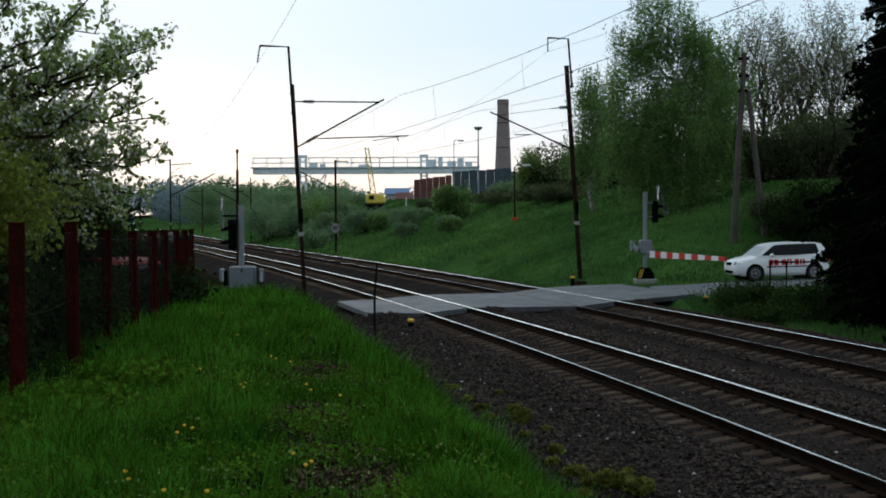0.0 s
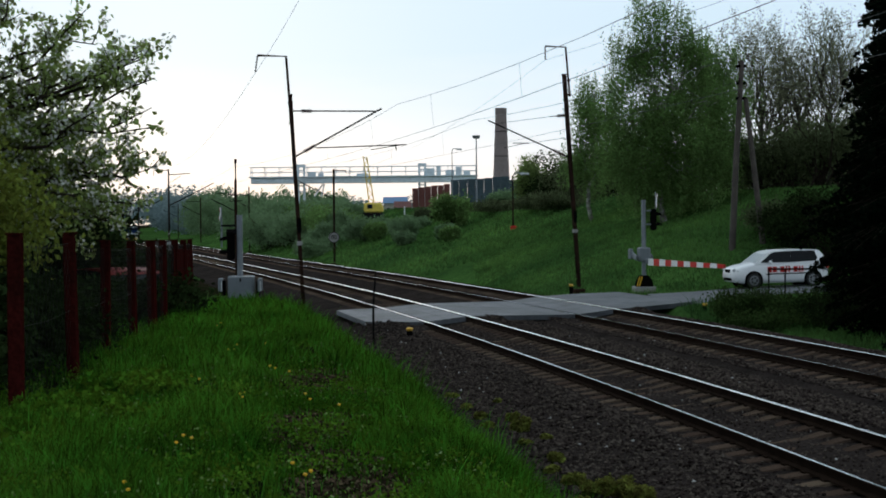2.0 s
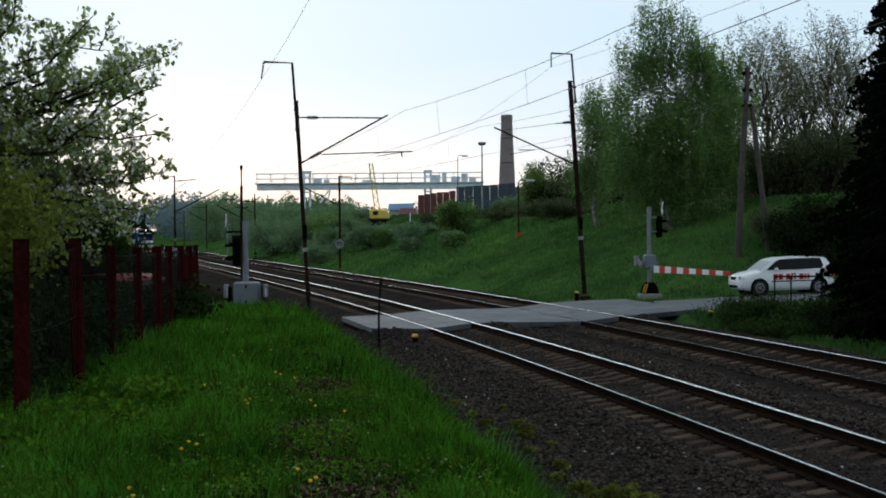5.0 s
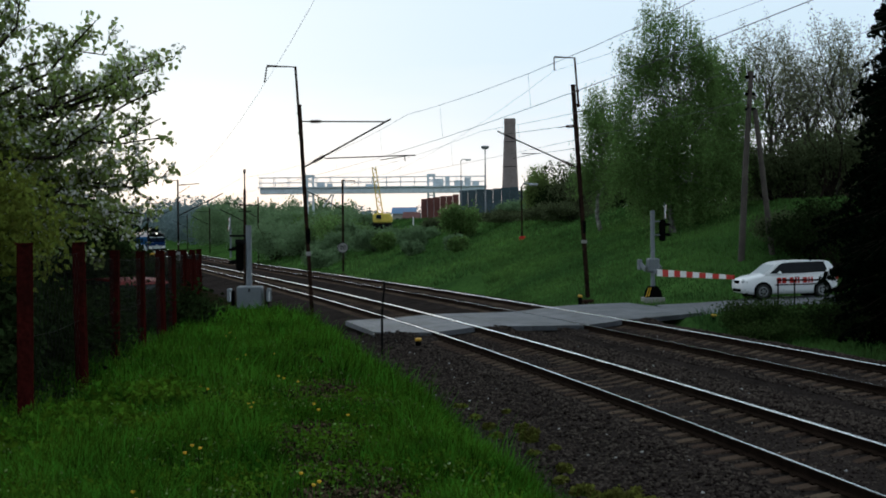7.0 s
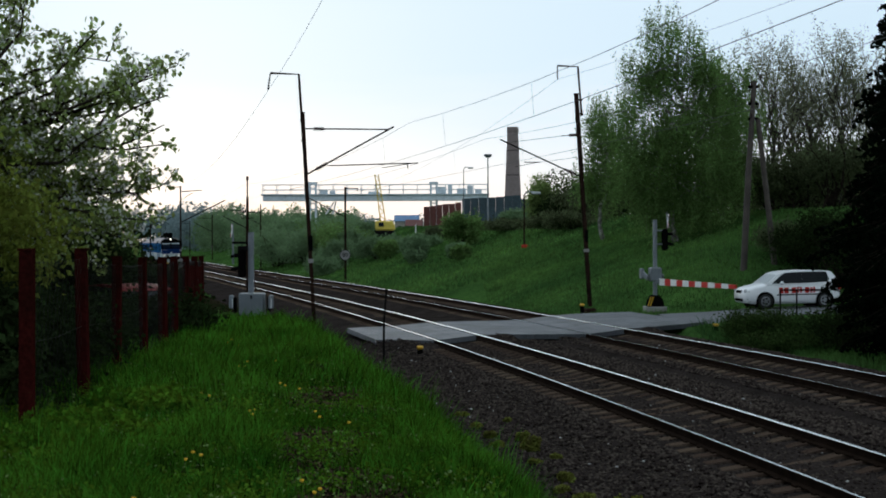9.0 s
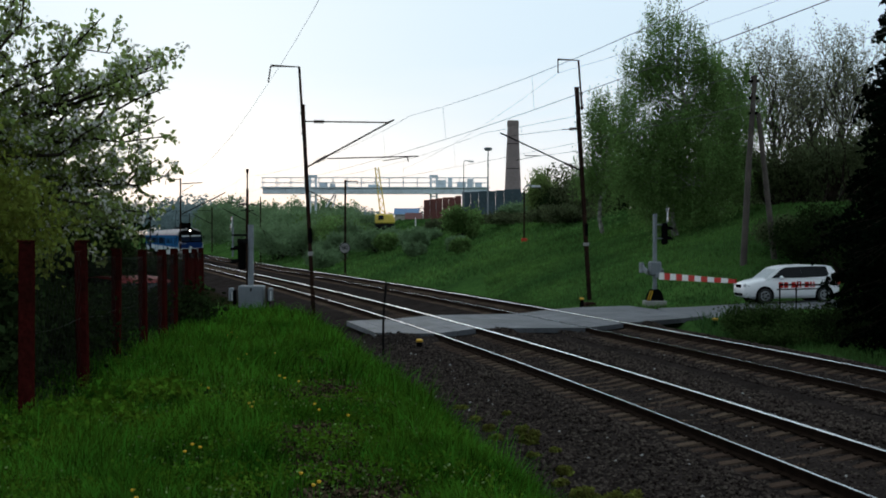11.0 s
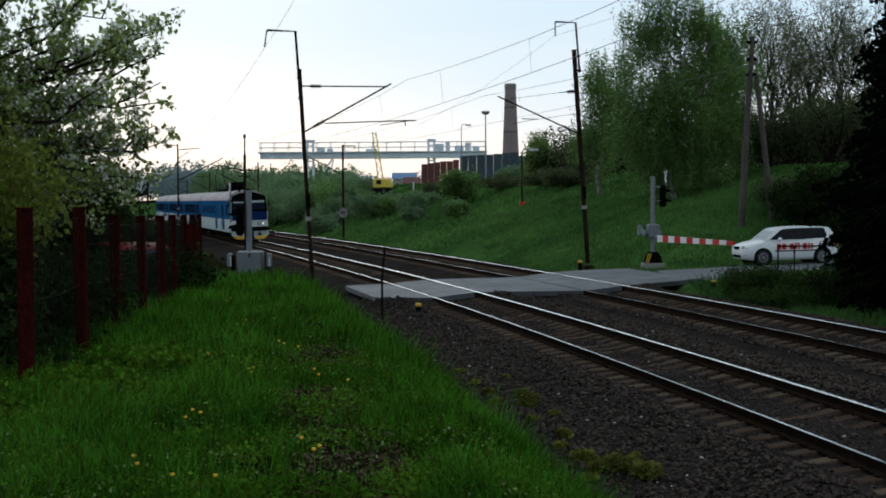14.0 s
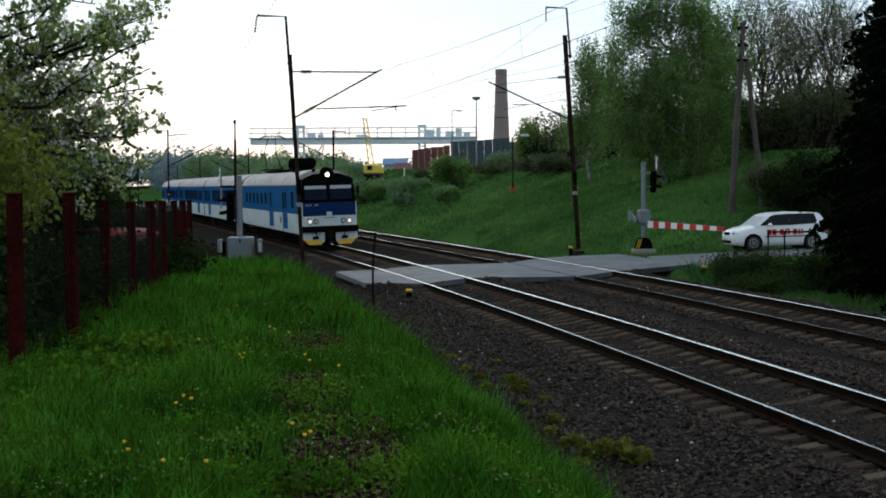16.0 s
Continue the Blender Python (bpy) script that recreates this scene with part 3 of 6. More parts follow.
            sh.add([a, b, d, c] + [lowr[0], lowr[1], lowr[3], lowr[2]], [(0, 1, 2, 3), (7, 6, 5, 4), (0, 4, 5, 1), (1, 5, 6, 2), (2, 6, 7, 3), (3, 7, 4, 0)])
            part("panel", sh, M_PLATE, road)


build_road()


# ---- overhead line ----
def track_frame(s, n, z):
    """A pose beside the track: x to the right across the rails, y along them, away."""
    p, h = on_track(s, n)
    return pose(p.x, p.y, z, 0, 0, math.degrees(h))


def insulator(sh, a, b, r=0.06, slot=1):
    a, b = Vector(a), Vector(b)
    for k in range(6):
        p, q = a.lerp(b, (k + 0.1) / 6), a.lerp(b, (k + 0.75) / 6)
        sh.tube([p, a.lerp(b, (k + 0.4) / 6), q], [r * 0.45, r, r * 0.45], 8, slot)
    return sh.tube([a, b], r * 0.4, 6, slot)


def lattice_mast(at, height, lean, label, ext=None, arms=(), foot=0.3, width=0.26, group="catenary masts"):
    """A steel mast: two channels with batten plates, an extension tube on top and cantilever tubes."""
    mast = thing("catenary_mast", at, label, "mast", group)
    t = math.tan(radians(lean))
    sh = Shape()
    for side in (-1, 1):
        sh.box((-t * height / 2, side * width * 0.42, height / 2), (width * 0.55, width * 0.16, math.hypot(height, t * height)), 0.012, 0, Euler((0, -math.atan(t), 0)).to_matrix())
    k = 0.5
    while k < height:
        for face in (-1, 1):
            sh.box((-t * k + face * width * 0.24, 0, k), (0.014, width * 0.8, 0.22), 0.003, 0, Euler((0, -math.atan(t), 0)).to_matrix())
        k += 0.85
    sh.box((-t * height, 0, height + 0.02), (width * 0.7, width, 0.05), 0.01)
    part("mast_column", sh, M_MAST, mast)
    part("footing", Shape().box((0, 0, -0.34), (0.5, 0.5, 0.5), 0.05), M_MAST, mast, "dark stained footing")
    if height > 8:
        part("number_plate_blank", Shape().box((-t * 3.3 + 0.02, -width * 0.55, 3.3), (0.15, 0.02, 0.55), 0.004), M_BLACK, mast, "dark plate with pale marks")
        part("band", Shape().box((-t * 2.6, 0, 2.62), (width * 0.75, width * 1.08, 0.16), 0.01), M_CONCRETE, mast, "pale steel band")
    if ext:
        x0, low, high, reach, hang, slip = ext
        e = Shape()
        e.tube([(x0 - t * low, 0, low), (x0 - t * high - 0.03, 0, high), (x0 - t * high - 0.03 - reach, 0, high + 0.02)], [0.055, 0.05, 0.045], 8)
        for z in (low + 0.1, low + (height - low) * 0.75):
            e.box((x0 / 2 - t * z, 0, z), (abs(x0) + 0.16, 0.1, 0.08), 0.01)
        part("extension_tube", e, M_MAST, mast)
        hx = x0 - t * high - 0.03 - reach
        part("hanging_insulator", insulator(Shape(), (hx, 0, high), (hx - slip, 0, high - hang), 0.05, 0), M_GLAZED, mast)
    for (a, b, r, ins) in arms:
        sh = Shape()
        a, b = Vector(a), Vector(b)
        sh.tube([a, b], r, 7)
        part("cantilever_tube", sh, M_DARK, mast)
        if ins:
            q = a.lerp(b, 0.1)
            part("insulator", insulator(Shape(), q, q + (b - a).normalized() * ins, 0.10, 0), M_GLAZED, mast)
    return mast


LEFT_LABEL = "rust-brown riveted steel mast leaning over the track"
# the pair at the crossing
lattice_mast(track_frame(53.05, -2.675, -0.2), 8.24, 3.0, LEFT_LABEL, ext=(-0.03, 7.1, 9.71, 1.08, 0.62, 0.09), width=0.23, arms=[
    ((-0.33, 0, 7.65), (2.87, 0, 7.67), 0.028, 0.40), ((-0.24, 0, 5.93), (3.10, 0, 7.78), 0.033, 0.48),
    ((0.54, 0, 6.25), (4.06, 0, 6.39), 0.024, 0), ((2.65, 0, 6.19), (3.98, 0, 6.40), 0.016, 0), ((2.87, 0, 7.67), (3.10, 0, 7.78), 0.026, 0),
    ((3.62, 0, 6.40), (3.66, 0, 6.16), 0.02, 0)])
lattice_mast(track_frame(62.0, 11.55, 0.1), 9.9, 3.8, LEFT_LABEL, ext=(0.20, 8.9, 11.2, 1.0, 0.62, 0.0), arms=[
    ((-0.42, 0, 8.05), (-1.4, 0, 7.95), 0.022, 0.5), ((-1.4, 0, 7.95), (-3.9, 0, 7.62), 0.010, 0), ((-0.30, 0, 6.0), (-4.35, 0, 7.75), 0.036, 0.6),
    ((-2.3, 0, 6.85), (-4.35, 0, 7.75), 0.014, 0), ((-2.4, 0, 6.72), (-3.2, 0, 6.72), 0.022, 0), ((-2.5, 0, 6.72), (-3.6, 0, 6.5), 0.014, 0), ((-0.4, 0, 7.0), (-2.4, 0, 6.72), 0.010, 0)])
# farther along
lattice_mast(track_frame(89.0, -1.5, -0.2), 6.2, 0.0, "brown steel pole with a thin lamp tube on top", ext=None, arms=[((-0.5, 0, 5.3), (0.9, 0, 5.25), 0.03, 0.3), ((0, 0, 5.5), (0, 0, 7.4), 0.05, 0), ((0, 0, 7.3), (0.0, 0, 7.55), 0.09, 0), ((-0.4, 0, 4.9), (0.4, 0, 4.9), 0.03, 0)])
lattice_mast(track_frame(139.0, -2.0, -0.2), 8.9, 0.0, "distant brown mast with a cantilever arm", arms=[((-1.4, 0, 8.85), (0.05, 0, 8.85), 0.04, 0), ((-1.4, 0, 8.85), (-1.45, 0, 8.3), 0.03, 0), ((0.1, 0, 8.4), (2.1, 0, 8.55), 0.045, 0.5), ((0.1, 0, 5.4), (4.4, 0, 7.6), 0.055, 0.5), ((0.1, 0, 7.6), (1.2, 0, 8.3), 0.03, 0)])
lattice_mast(track_frame(119.0, 10.6, -0.1), 8.0, 0.0, "distant brown mast beside the far track", arms=[((-0.05, 0, 7.95), (1.1, 0, 7.95), 0.045, 0), ((-0.1, 0, 5.5), (-3.2, 0, 7.1), 0.04, 0.5), ((1.1, 0, 7.95), (1.05, 0, 7.7), 0.03, 0)])
lattice_mast(track_frame(176.0, 10.6, 0.0), 8.0, 0.0, "distant brown mast beside the far track", arms=[((-0.1, 0, 5.5), (-3.2, 0, 7.1), 0.04, 0.5)])
for s_far, n_far in ((196.0, -2.2), (200.0, 11.5), (235.0, -2.2), (262.0, 11.5), (290.0, -2.2), (330.0, 11.5), (360.0, -2.2), (420.0, -2.2), (430.0, 11.5)):
    lattice_mast(track_frame(s_far, n_far, -0.2), 8.6, 0.0, "far brown mast in haze", arms=[((0.1 if n_far < 0 else -0.1, 0, 5.5), (3.4 if n_far < 0 else -3.4, 0, 7.2), 0.06, 0.5), ((0.1 if n_far < 0 else -0.1, 0, 8.0), (2.6 if n_far < 0 else -2.6, 0, 8.0), 0.05, 0)], width=0.34)


def wire(name, pts, r, label):
    cu = bpy.data.curves.new(name, "CURVE")
    cu.dimensions, cu.bevel_depth, cu.bevel_resolution = "3D", r, 1
    sp = cu.splines.new("POLY")
    sp.points.add(len(pts) - 1)
    for q, p in zip(sp.points, pts):
        q.co = (*p, 1)
    cu.materials.append(M_WIRE)
    return tagged(new(name, cu), label, "wire", "overhead wires")


def build_wires():
    for n, lift, stops in ((0.95, 0.0, [-57.0, -4.0, 53.0, 110.0, 168.0, 235.0, 290.0, 360.0]), (SPACING + 1.0, 0.1, [-45.0, 5.0, 62.0, 119.0, 176.0, 235.0, 290.0, 360.0])):
        low, high, drops = [], [], []
        for a, b in zip(stops, stops[1:]):
            for k in range(10):
                t = k / 10
                s = a + (b - a) * t
                z = 6.45 + lift
                m = 7.75 + lift - 4 * 0.48 * t * (1 - t)
                zig = 0.22 * math.cos((s - 53.0) * math.pi / 57.0)
                low.append(on_track(s, n + zig, z)[0])
                high.append(on_track(s, n + zig * 0.5, m)[0])
                if k % 2 == 1 and 0 < s < 180:
                    drops.append((on_track(s, n + zig, z)[0], on_track(s, n + zig * 0.5, m)[0]))
        thick = 0.0075
        wire("contact_wire", low, thick, "dark contact wire above the track")
        wire("messenger_wire", high, thick, "sagging messenger wire above the track")
        for p, q in drops:
            wire("dropper", [p, q], 0.004, "thin vertical dropper between the overhead wires")
    # feeder wire from arm to arm on the extension tubes
    tip_a = track_frame(53.05, -2.675, -0.2) @ Vector((-1.73, 0, 9.08))
    tip_b = track_frame(62.0, 11.55, 0.1) @ Vector((-1.58, 0, 10.58))
    far_a, far_b = track_frame(119.0, -2.2, 0) @ Vector((-1.2, 0, 8.2)), track_frame(119, 10.6, 0) @ Vector((1.0, 0, 7.7))
    near_a, near_b = track_frame(-20, -1.7, 0) @ Vector((-1.3, 0, 10.6)), track_frame(-20, 11.3, 0) @ Vector((-1.0, 0, 10.6))
    for pts in ((near_a, tip_a, far_a), (near_b, tip_b, far_b)):
        line = []
        for p, q in zip(pts, pts[1:]):
            for k in range(12):
                t = k / 12
                line.append(p.lerp(q, t) - Vector((0, 0, 4 * 0.9 * t * (1 - t))))
        wire("feeder_wire", line + [pts[-1]], 0.006, "thin feeder wire along the masts")


build_wires()


# ---- level crossing gear ----
def signal_head(parent, at, facing):
    """Two hooded lamps on a black board. facing: degrees, the way that the lamps look."""
    m = at @ pose(0, 0, 0, 0, 0, facing)
    head = part("signal_head", Shape().box((0, 0, 0), (0.16, 0.42, 0.95), 0.06), M_BLACK, parent, "black signal head", m)
    for z in (0.22, -0.22):
        sh = Shape()
        ring = [(0.08 + k * 0.09, 0, z) for k in range(4)]
        for j in range(9):
            a0, a1 = math.pi * (j / 9) , math.pi * ((j + 1) / 9)
            q = [(x, math.cos(a) * 0.13, z + math.sin(a) * 0.13 - (0.05 if x > 0.3 else 0)) for x in (0.07, 0.36) for a in (a0, a1)]
            sh.add(q, [(0, 1, 3, 2)])
        part("hood", sh, M_BLACK, head, clean=False)
        part("lens", Shape().tube([(0.075, 0, z), (0.09, 0, z)], 0.10, 12), M_GLASS, head)


def warning_cross(parent, at, facing, k=1.0):
    m = at @ pose(0, 0, 0, 0, 0, facing)
    cross = part("warning_cross", Shape().box((-0.02, 0, 0), (0.03, 0.05, 1.1 * k), 0.005), M_GREY, parent, "white and red cross sign seen on edge", m)
    for a in (32, -32):
        sh = Shape()
        turn = Euler((radians(90 - a), 0, 0)).to_matrix()
        sh.box((0.01 + a * 0.0003, 0, 0.05), (0.02, 0.16 * k, 1.15 * k), 0.003, 0, turn)
        part("cross_arm", sh, M_WHITE, cross)
        for end in (-0.46, 0.46):
            e = Shape().box(Vector((0.022 + a * 0.0003, 0, 0.05)) + turn @ Vector((0, 0, end * k)), (0.012, 0.165 * k, 0.2 * k), 0, 0, turn)
            part("red_end", e, M_RED, cross)


def barrier_unit(at, post_top, toward, arm, label, cab=False):
    """A post with signals, a drive cabinet with counterweights, and the arm. toward: degrees, along the arm."""
    unit = thing("crossing_barrier", at, label, "barrier", "level crossing barriers")
    part("post", Shape().tube([(0, 0, 0.0), (0, 0, post_top)], 0.095, 12).tube([(0, 0, post_top), (0, 0, post_top + 0.03)], 0.11, 12), M_GREY, unit, "galvanised steel post")
    turn = pose(0, 0, 0, 0, 0, toward)
    return unit, turn


# the unit beyond the tracks, its arm lowered across the road
p_sig = Vector((8.92, 60.8, 0.26))
tip = Vector((10.95, 53.3, 0))
ang = math.degrees(math.atan2(tip.y - p_sig.y, tip.x - p_sig.x))
unit, turn = barrier_unit(pose(*p_sig), 3.80, ang, True, "grey crossing post with a lowered red and white barrier arm")
sh = Shape().box((0, 0, 1.42), (0.42, 0.50, 0.62), 0.05)
part("drive_box", sh, M_CAB, unit, "grey drive box", turn)
for y in (-0.52, 0.52):
    w = part("counterweight_arm", Shape().box((-0.22, y * 0.72, 1.36), (0.62, 0.06, 0.26), 0.03, 0, Euler((0, 0.35, 0)).to_matrix()), M_GREY, unit, "", turn)
    part("counterweight", Shape().box((-0.58, y * 0.72, 1.44), (0.26, 0.16, 0.46), 0.03), M_GREY, w, "grey counterweight block")
part("foot", Shape().prism([(-0.38, 0.0), (0.38, 0.0), (0.30, 0.32), (0.16, 0.50), (-0.16, 0.50), (-0.30, 0.32)], -0.3, 0.3, 1), M_BLACK, unit, "black base housing")
for x in (-0.27, -0.17):
    part("stripe", Shape().box((x - 0.02, -0.306, 0.24), (0.045, 0.012, 0.42), 0, 0, Euler((0, 0.3, 0)).to_matrix()), M_YELLOW, unit, "yellow warning stripe")
part("plinth", Shape().box((0, 0, -0.12), (0.95, 0.85, 0.26), 0.03), M_CONCRETE, unit, "concrete plinth")
length = math.hypot(tip.x - p_sig.x, tip.y - p_sig.y)
arm = part("barrier_arm", Shape().box((0.3, 0, 1.12), (0.5, 0.12, 0.2), 0.02), M_GREY, unit, "red and white striped barrier arm", turn)
for k in range(12):
    a, b = 0.5 + (length - 0.5) * k / 12, 0.5 + (length - 0.5) * (k + 1) / 12
    ha, hb = 0.15 - 0.006 * k, 0.15 - 0.006 * (k + 1)
    sh = Shape().prism([(a, 1.10 - ha), (b, 1.10 - hb), (b, 1.10 + hb), (a, 1.10 + ha)], -0.03, 0.03, 1)
    part("stripe", sh, M_WHITE if k % 2 == 0 else M_RED, arm, "white stripe" if k % 2 == 0 else "red stripe")
for z in (3.35, 2.75):
    part("bracket", Shape().box((0.22, 0, z), (0.5, 0.05, 0.06), 0.01), M_GREY, unit)
signal_head(unit, pose(0.42, -0.05, 2.95), 20)
warning_cross(unit, pose(0.55, 0.0, 3.72), -4, 0.85)

# the unit on the near bank, seen from behind
unit, turn = barrier_unit(pose(-6.70, 45.8, 0.50), 2.94, 0, False, "grey crossing signal post with drive cabinet in tall grass")
part("drive_cabinet", Shape().box((0.05, -0.1, 0.58), (0.82, 0.6, 0.74), 0.04), M_CAB, unit, "grey cabinet with dark latches")
for z in (0.30, 0.82):
    part("latch", Shape().box((0.06, -0.415, z), (0.05, 0.03, 0.11), 0.008), M_BLACK, unit, "dark latch")
for x in (-0.52, 0.60):
    w = part("counterweight_arm", Shape().box((x, -0.1, 0.55), (0.05, 0.5, 0.5), 0.02), M_BLACK, unit)
    part("counterweight", Shape().box((x + (0.09 if x > 0 else -0.09), -0.25, 0.66), (0.13, 0.34, 0.44), 0.03), M_GREY, w, "pale counterweight block")
    part("guard", Shape().box((x + (0.12 if x > 0 else -0.04), -0.43, 0.62), (0.025, 0.02, 0.3), 0), M_WHITE, w, "white marking strip")
part("bracket", Shape().box((-0.32, 0, 2.62), (0.62, 0.06, 0.07), 0.01), M_DARK, unit)
part("terminal_box", Shape().box((-0.22, 0, 2.42), (0.45, 0.08, 0.16), 0.02), M_DARK, unit)
signal_head(unit, pose(-0.30, 0.0, 1.94), 165)
warning_cross(unit, pose(-0.62, 0.0, 2.95), 184, 0.6)
part("cross_post", Shape().tube([(-0.60, 0, 1.9), (-0.60, 0, 2.9)], 0.03, 8), M_GREY, unit)


# ---- fence along the garden ----
FENCE = [(-3.53, 11.4), (-3.74, 13.9), (-4.25, 17.4), (-4.72, 21.0), (-5.2, 24.7), (-5.72, 28.3), (-6.2, 32.0), (-6.68, 35.7), (-7.2, 39.5)]
FENCE_TOP = [3.045, 3.04, 2.92, 2.87, 2.84, 2.82, 2.78, 2.75, 2.73]


def build_fence():
    fence = thing("fence", Matrix(), "garden fence of oxide-red posts and slack wire netting", "fence")
    for i, ((x, y), top) in enumerate(zip(FENCE, FENCE_TOP)):
        low = gz(x, y) - 0.25
        r = random.Random(i)
        sh = Shape()
        w = 0.115 if i < 4 else 0.14
        sh.box((0, 0, (top + low) / 2), (w, w, top - low), 0.012, 0, Euler((0, radians(r.uniform(-1.2, 0.6)), radians(r.uniform(-6, 6)))).to_matrix())
        sh.box((0, 0, top + 0.006), (w * 1.06, w * 1.06, 0.02), 0.004)
        part("fence_post", sh, M_POST, fence, "oxide-red square post", pose(x, y, 0))
    for (xa, ya), (xb, yb), ta, tb in zip(FENCE, FENCE[1:], FENCE_TOP, FENCE_TOP[1:]):
        sh = Shape()
        za, zb = gz(xa, ya), gz(xb, yb)
        m = max(14, int(math.hypot(xb - xa, yb - ya) / 0.16))
        for e in (0.02, 0.5, 0.94):
            sh.tube([(xa, ya, za + (ta - za) * e), ((xa + xb) / 2, (ya + yb) / 2, (za + zb) / 2 + ((ta + tb) / 2 - (za + zb) / 2) * e - 0.03), (xb, yb, zb + (tb - zb) * e)], 0.0022, 4)
        for k in range(-6, m):
            for d in (6, -6):
                a, b = max(0, k) / m, min(m, max(0, k + 6)) / m
                e0, e1 = (0.02, 0.94) if d > 0 else (0.94, 0.02)
                f0, f1 = (a * m - k) / 6, (b * m - k) / 6
                g0, g1 = e0 + (e1 - e0) * f0, e0 + (e1 - e0) * f1
                p = (xa + (xb - xa) * a, ya + (yb - ya) * a, (za + (zb - za) * a) * (1 - g0) + (ta + (tb - ta) * a) * g0)
                q = (xa + (xb - xa) * b, ya + (yb - ya) * b, (za + (zb - za) * b) * (1 - g1) + (ta + (tb - ta) * b) * g1)
                if (Vector(p) - Vector(q)).length > 0.02:
                    sh.tube([p, q], 0.0022, 3, caps=False, smooth=False)
        part("wire_netting", sh, M_MESH, fence, clean=False)
    # boarded end of the fence
    for k in range(9):
        t = k / 9
        x, y = -6.2 - 1.0 * t, 32.0 + 7.5 * t
        part("board", Shape().box((0, 0, 1.75 - 0.02 * k), (0.03, 0.5, 1.7), 0.006), M_POST, fence, "", pose(x, y, 0, 0, 0, 7.6))


build_fence()


# ---- cars ----
def hatchback(at, paint, label, lettering=False, screen=None):
    """A small five-door hatchback, 4.0 m long. Along x, its nose at -x."""
    car = thing("car", at, label, "car")
    # stations along the body: x, half width, sill, bonnet or waist height, roof height, roof half width
    st = [(-1.99, 0.62, 0.34, 0.66, None), (-1.90, 0.74, 0.24, 0.78, None), (-1.6, 0.81, 0.19, 0.88, None), (-1.15, 0.83, 0.18, 0.96, None), (-0.92, 0.83, 0.18, 0.99, None), (0.0, 0.835, 0.18, 0.97, None), (1.0, 0.83, 0.18, 0.99, None), (1.6, 0.82, 0.22, 1.01, None), (1.88, 0.76, 0.30, 1.02, None), (1.97, 0.66, 0.38, 0.98, None)]
    sh, rows = Shape(), []
    for x, w, lo, hi, _ in st:
        ring = [(x, -w * 0.90, lo), (x, -w, lo + 0.12), (x, -w * 1.01, (lo + hi) / 2), (x, -w * 0.985, hi - 0.10), (x, -w * 0.93, hi - 0.015), (x, -w * 0.5, hi + 0.03), (x, 0, hi + 0.04)]
        ring += [(a, -b, c) for a, b, c in reversed(ring[:-1])]
        rows.append(ring)
    n = len(rows[0])
    vs = [p for row in rows for p in row]
    fs = [(i * n + j, i * n + (j + 1) % n, (i + 1) * n + (j + 1) % n, (i + 1) * n + j) for i in range(len(rows) - 1) for j in range(n)]
    fs += [tuple(range(n)), tuple(reversed(range(len(vs) - n, len(vs))))]
    sh.add(vs, fs, 0, True)
    body = part("body", sh, paint, car)
    # cabin: pillars and roof in paint, glass set in
    def section(x0, x1, z0, z1, w0, w1):
        return [(x0, -w0, z0), (x1, -w1, z1), (x1, w1, z1), (x0, w0, z0)]
    low, top = 0.955, 1.47
    outline = [(-1.14, low), (-0.62, 1.36), (-0.44, 1.43), (-0.1, top + 0.01), (0.7, top + 0.03), (1.42, top), (1.60, 1.44), (1.74, 1.26), (1.90, low)]
    vs = [(x, s * (0.815 - 0.27 * (z - low)), z) for s in (-1, 1) for x, z in outline]
    k = len(outline)
    sh = Shape().add(vs, [tuple(range(k)), tuple(reversed(range(k, 2 * k)))] + [(i, i + k, i + k + 1, i + 1) for i in range(k - 1)], 0)
    part("cabin", sh, paint, car)
    def pane(name, pts, y_out=0.006):
        for s in (-1, 1):
            q = [(x, s * (0.815 - 0.27 * (z - low) + y_out), z) for x, z in pts]
            part(name, Shape().add(q, [tuple(range(len(q)))]), M_CARGLASS, car, "dark tinted side window", clean=False)
    pane("side_window", [(-0.90, 1.0), (-0.46, 1.345), (-0.28, 1.415), (0.30, 1.44), (0.30, 0.99)])
    pane("window_pillar", [(0.30, 0.99), (0.30, 1.44), (0.36, 1.44), (0.36, 0.99)], 0.004)
    pane("side_window", [(0.36, 0.99), (0.36, 1.44), (1.10, 1.445), (1.40, 1.43), (1.50, 1.12), (1.40, 1.03)])
    d = Vector((-0.40, 0, 0.52)).normalized() * 0.006
    for name, pts in (("windscreen", [(-1.10, 0.985), (-0.635, 1.345)]), ("rear_window", [(1.865, 1.03), (1.755, 1.24)])):
        (xa, za), (xb, zb) = pts
        wa, wb = 0.76 - 0.27 * (za - low), 0.76 - 0.27 * (zb - low)
        o = d if name == "windscreen" else Vector((0.008, 0, 0.004))
        # M_PALEGLASS paints the bright reflection into the windscreen's colour
        part(name, Shape().add([Vector((xa, -wa, za)) + o, Vector((xb, -wb, zb)) + o, Vector((xb, wb, zb)) + o, Vector((xa, wa, za)) + o], [(0, 1, 2, 3)]), M_CARGLASS if name != "windscreen" else (screen or M_PALEGLASS), car, "", clean=False)
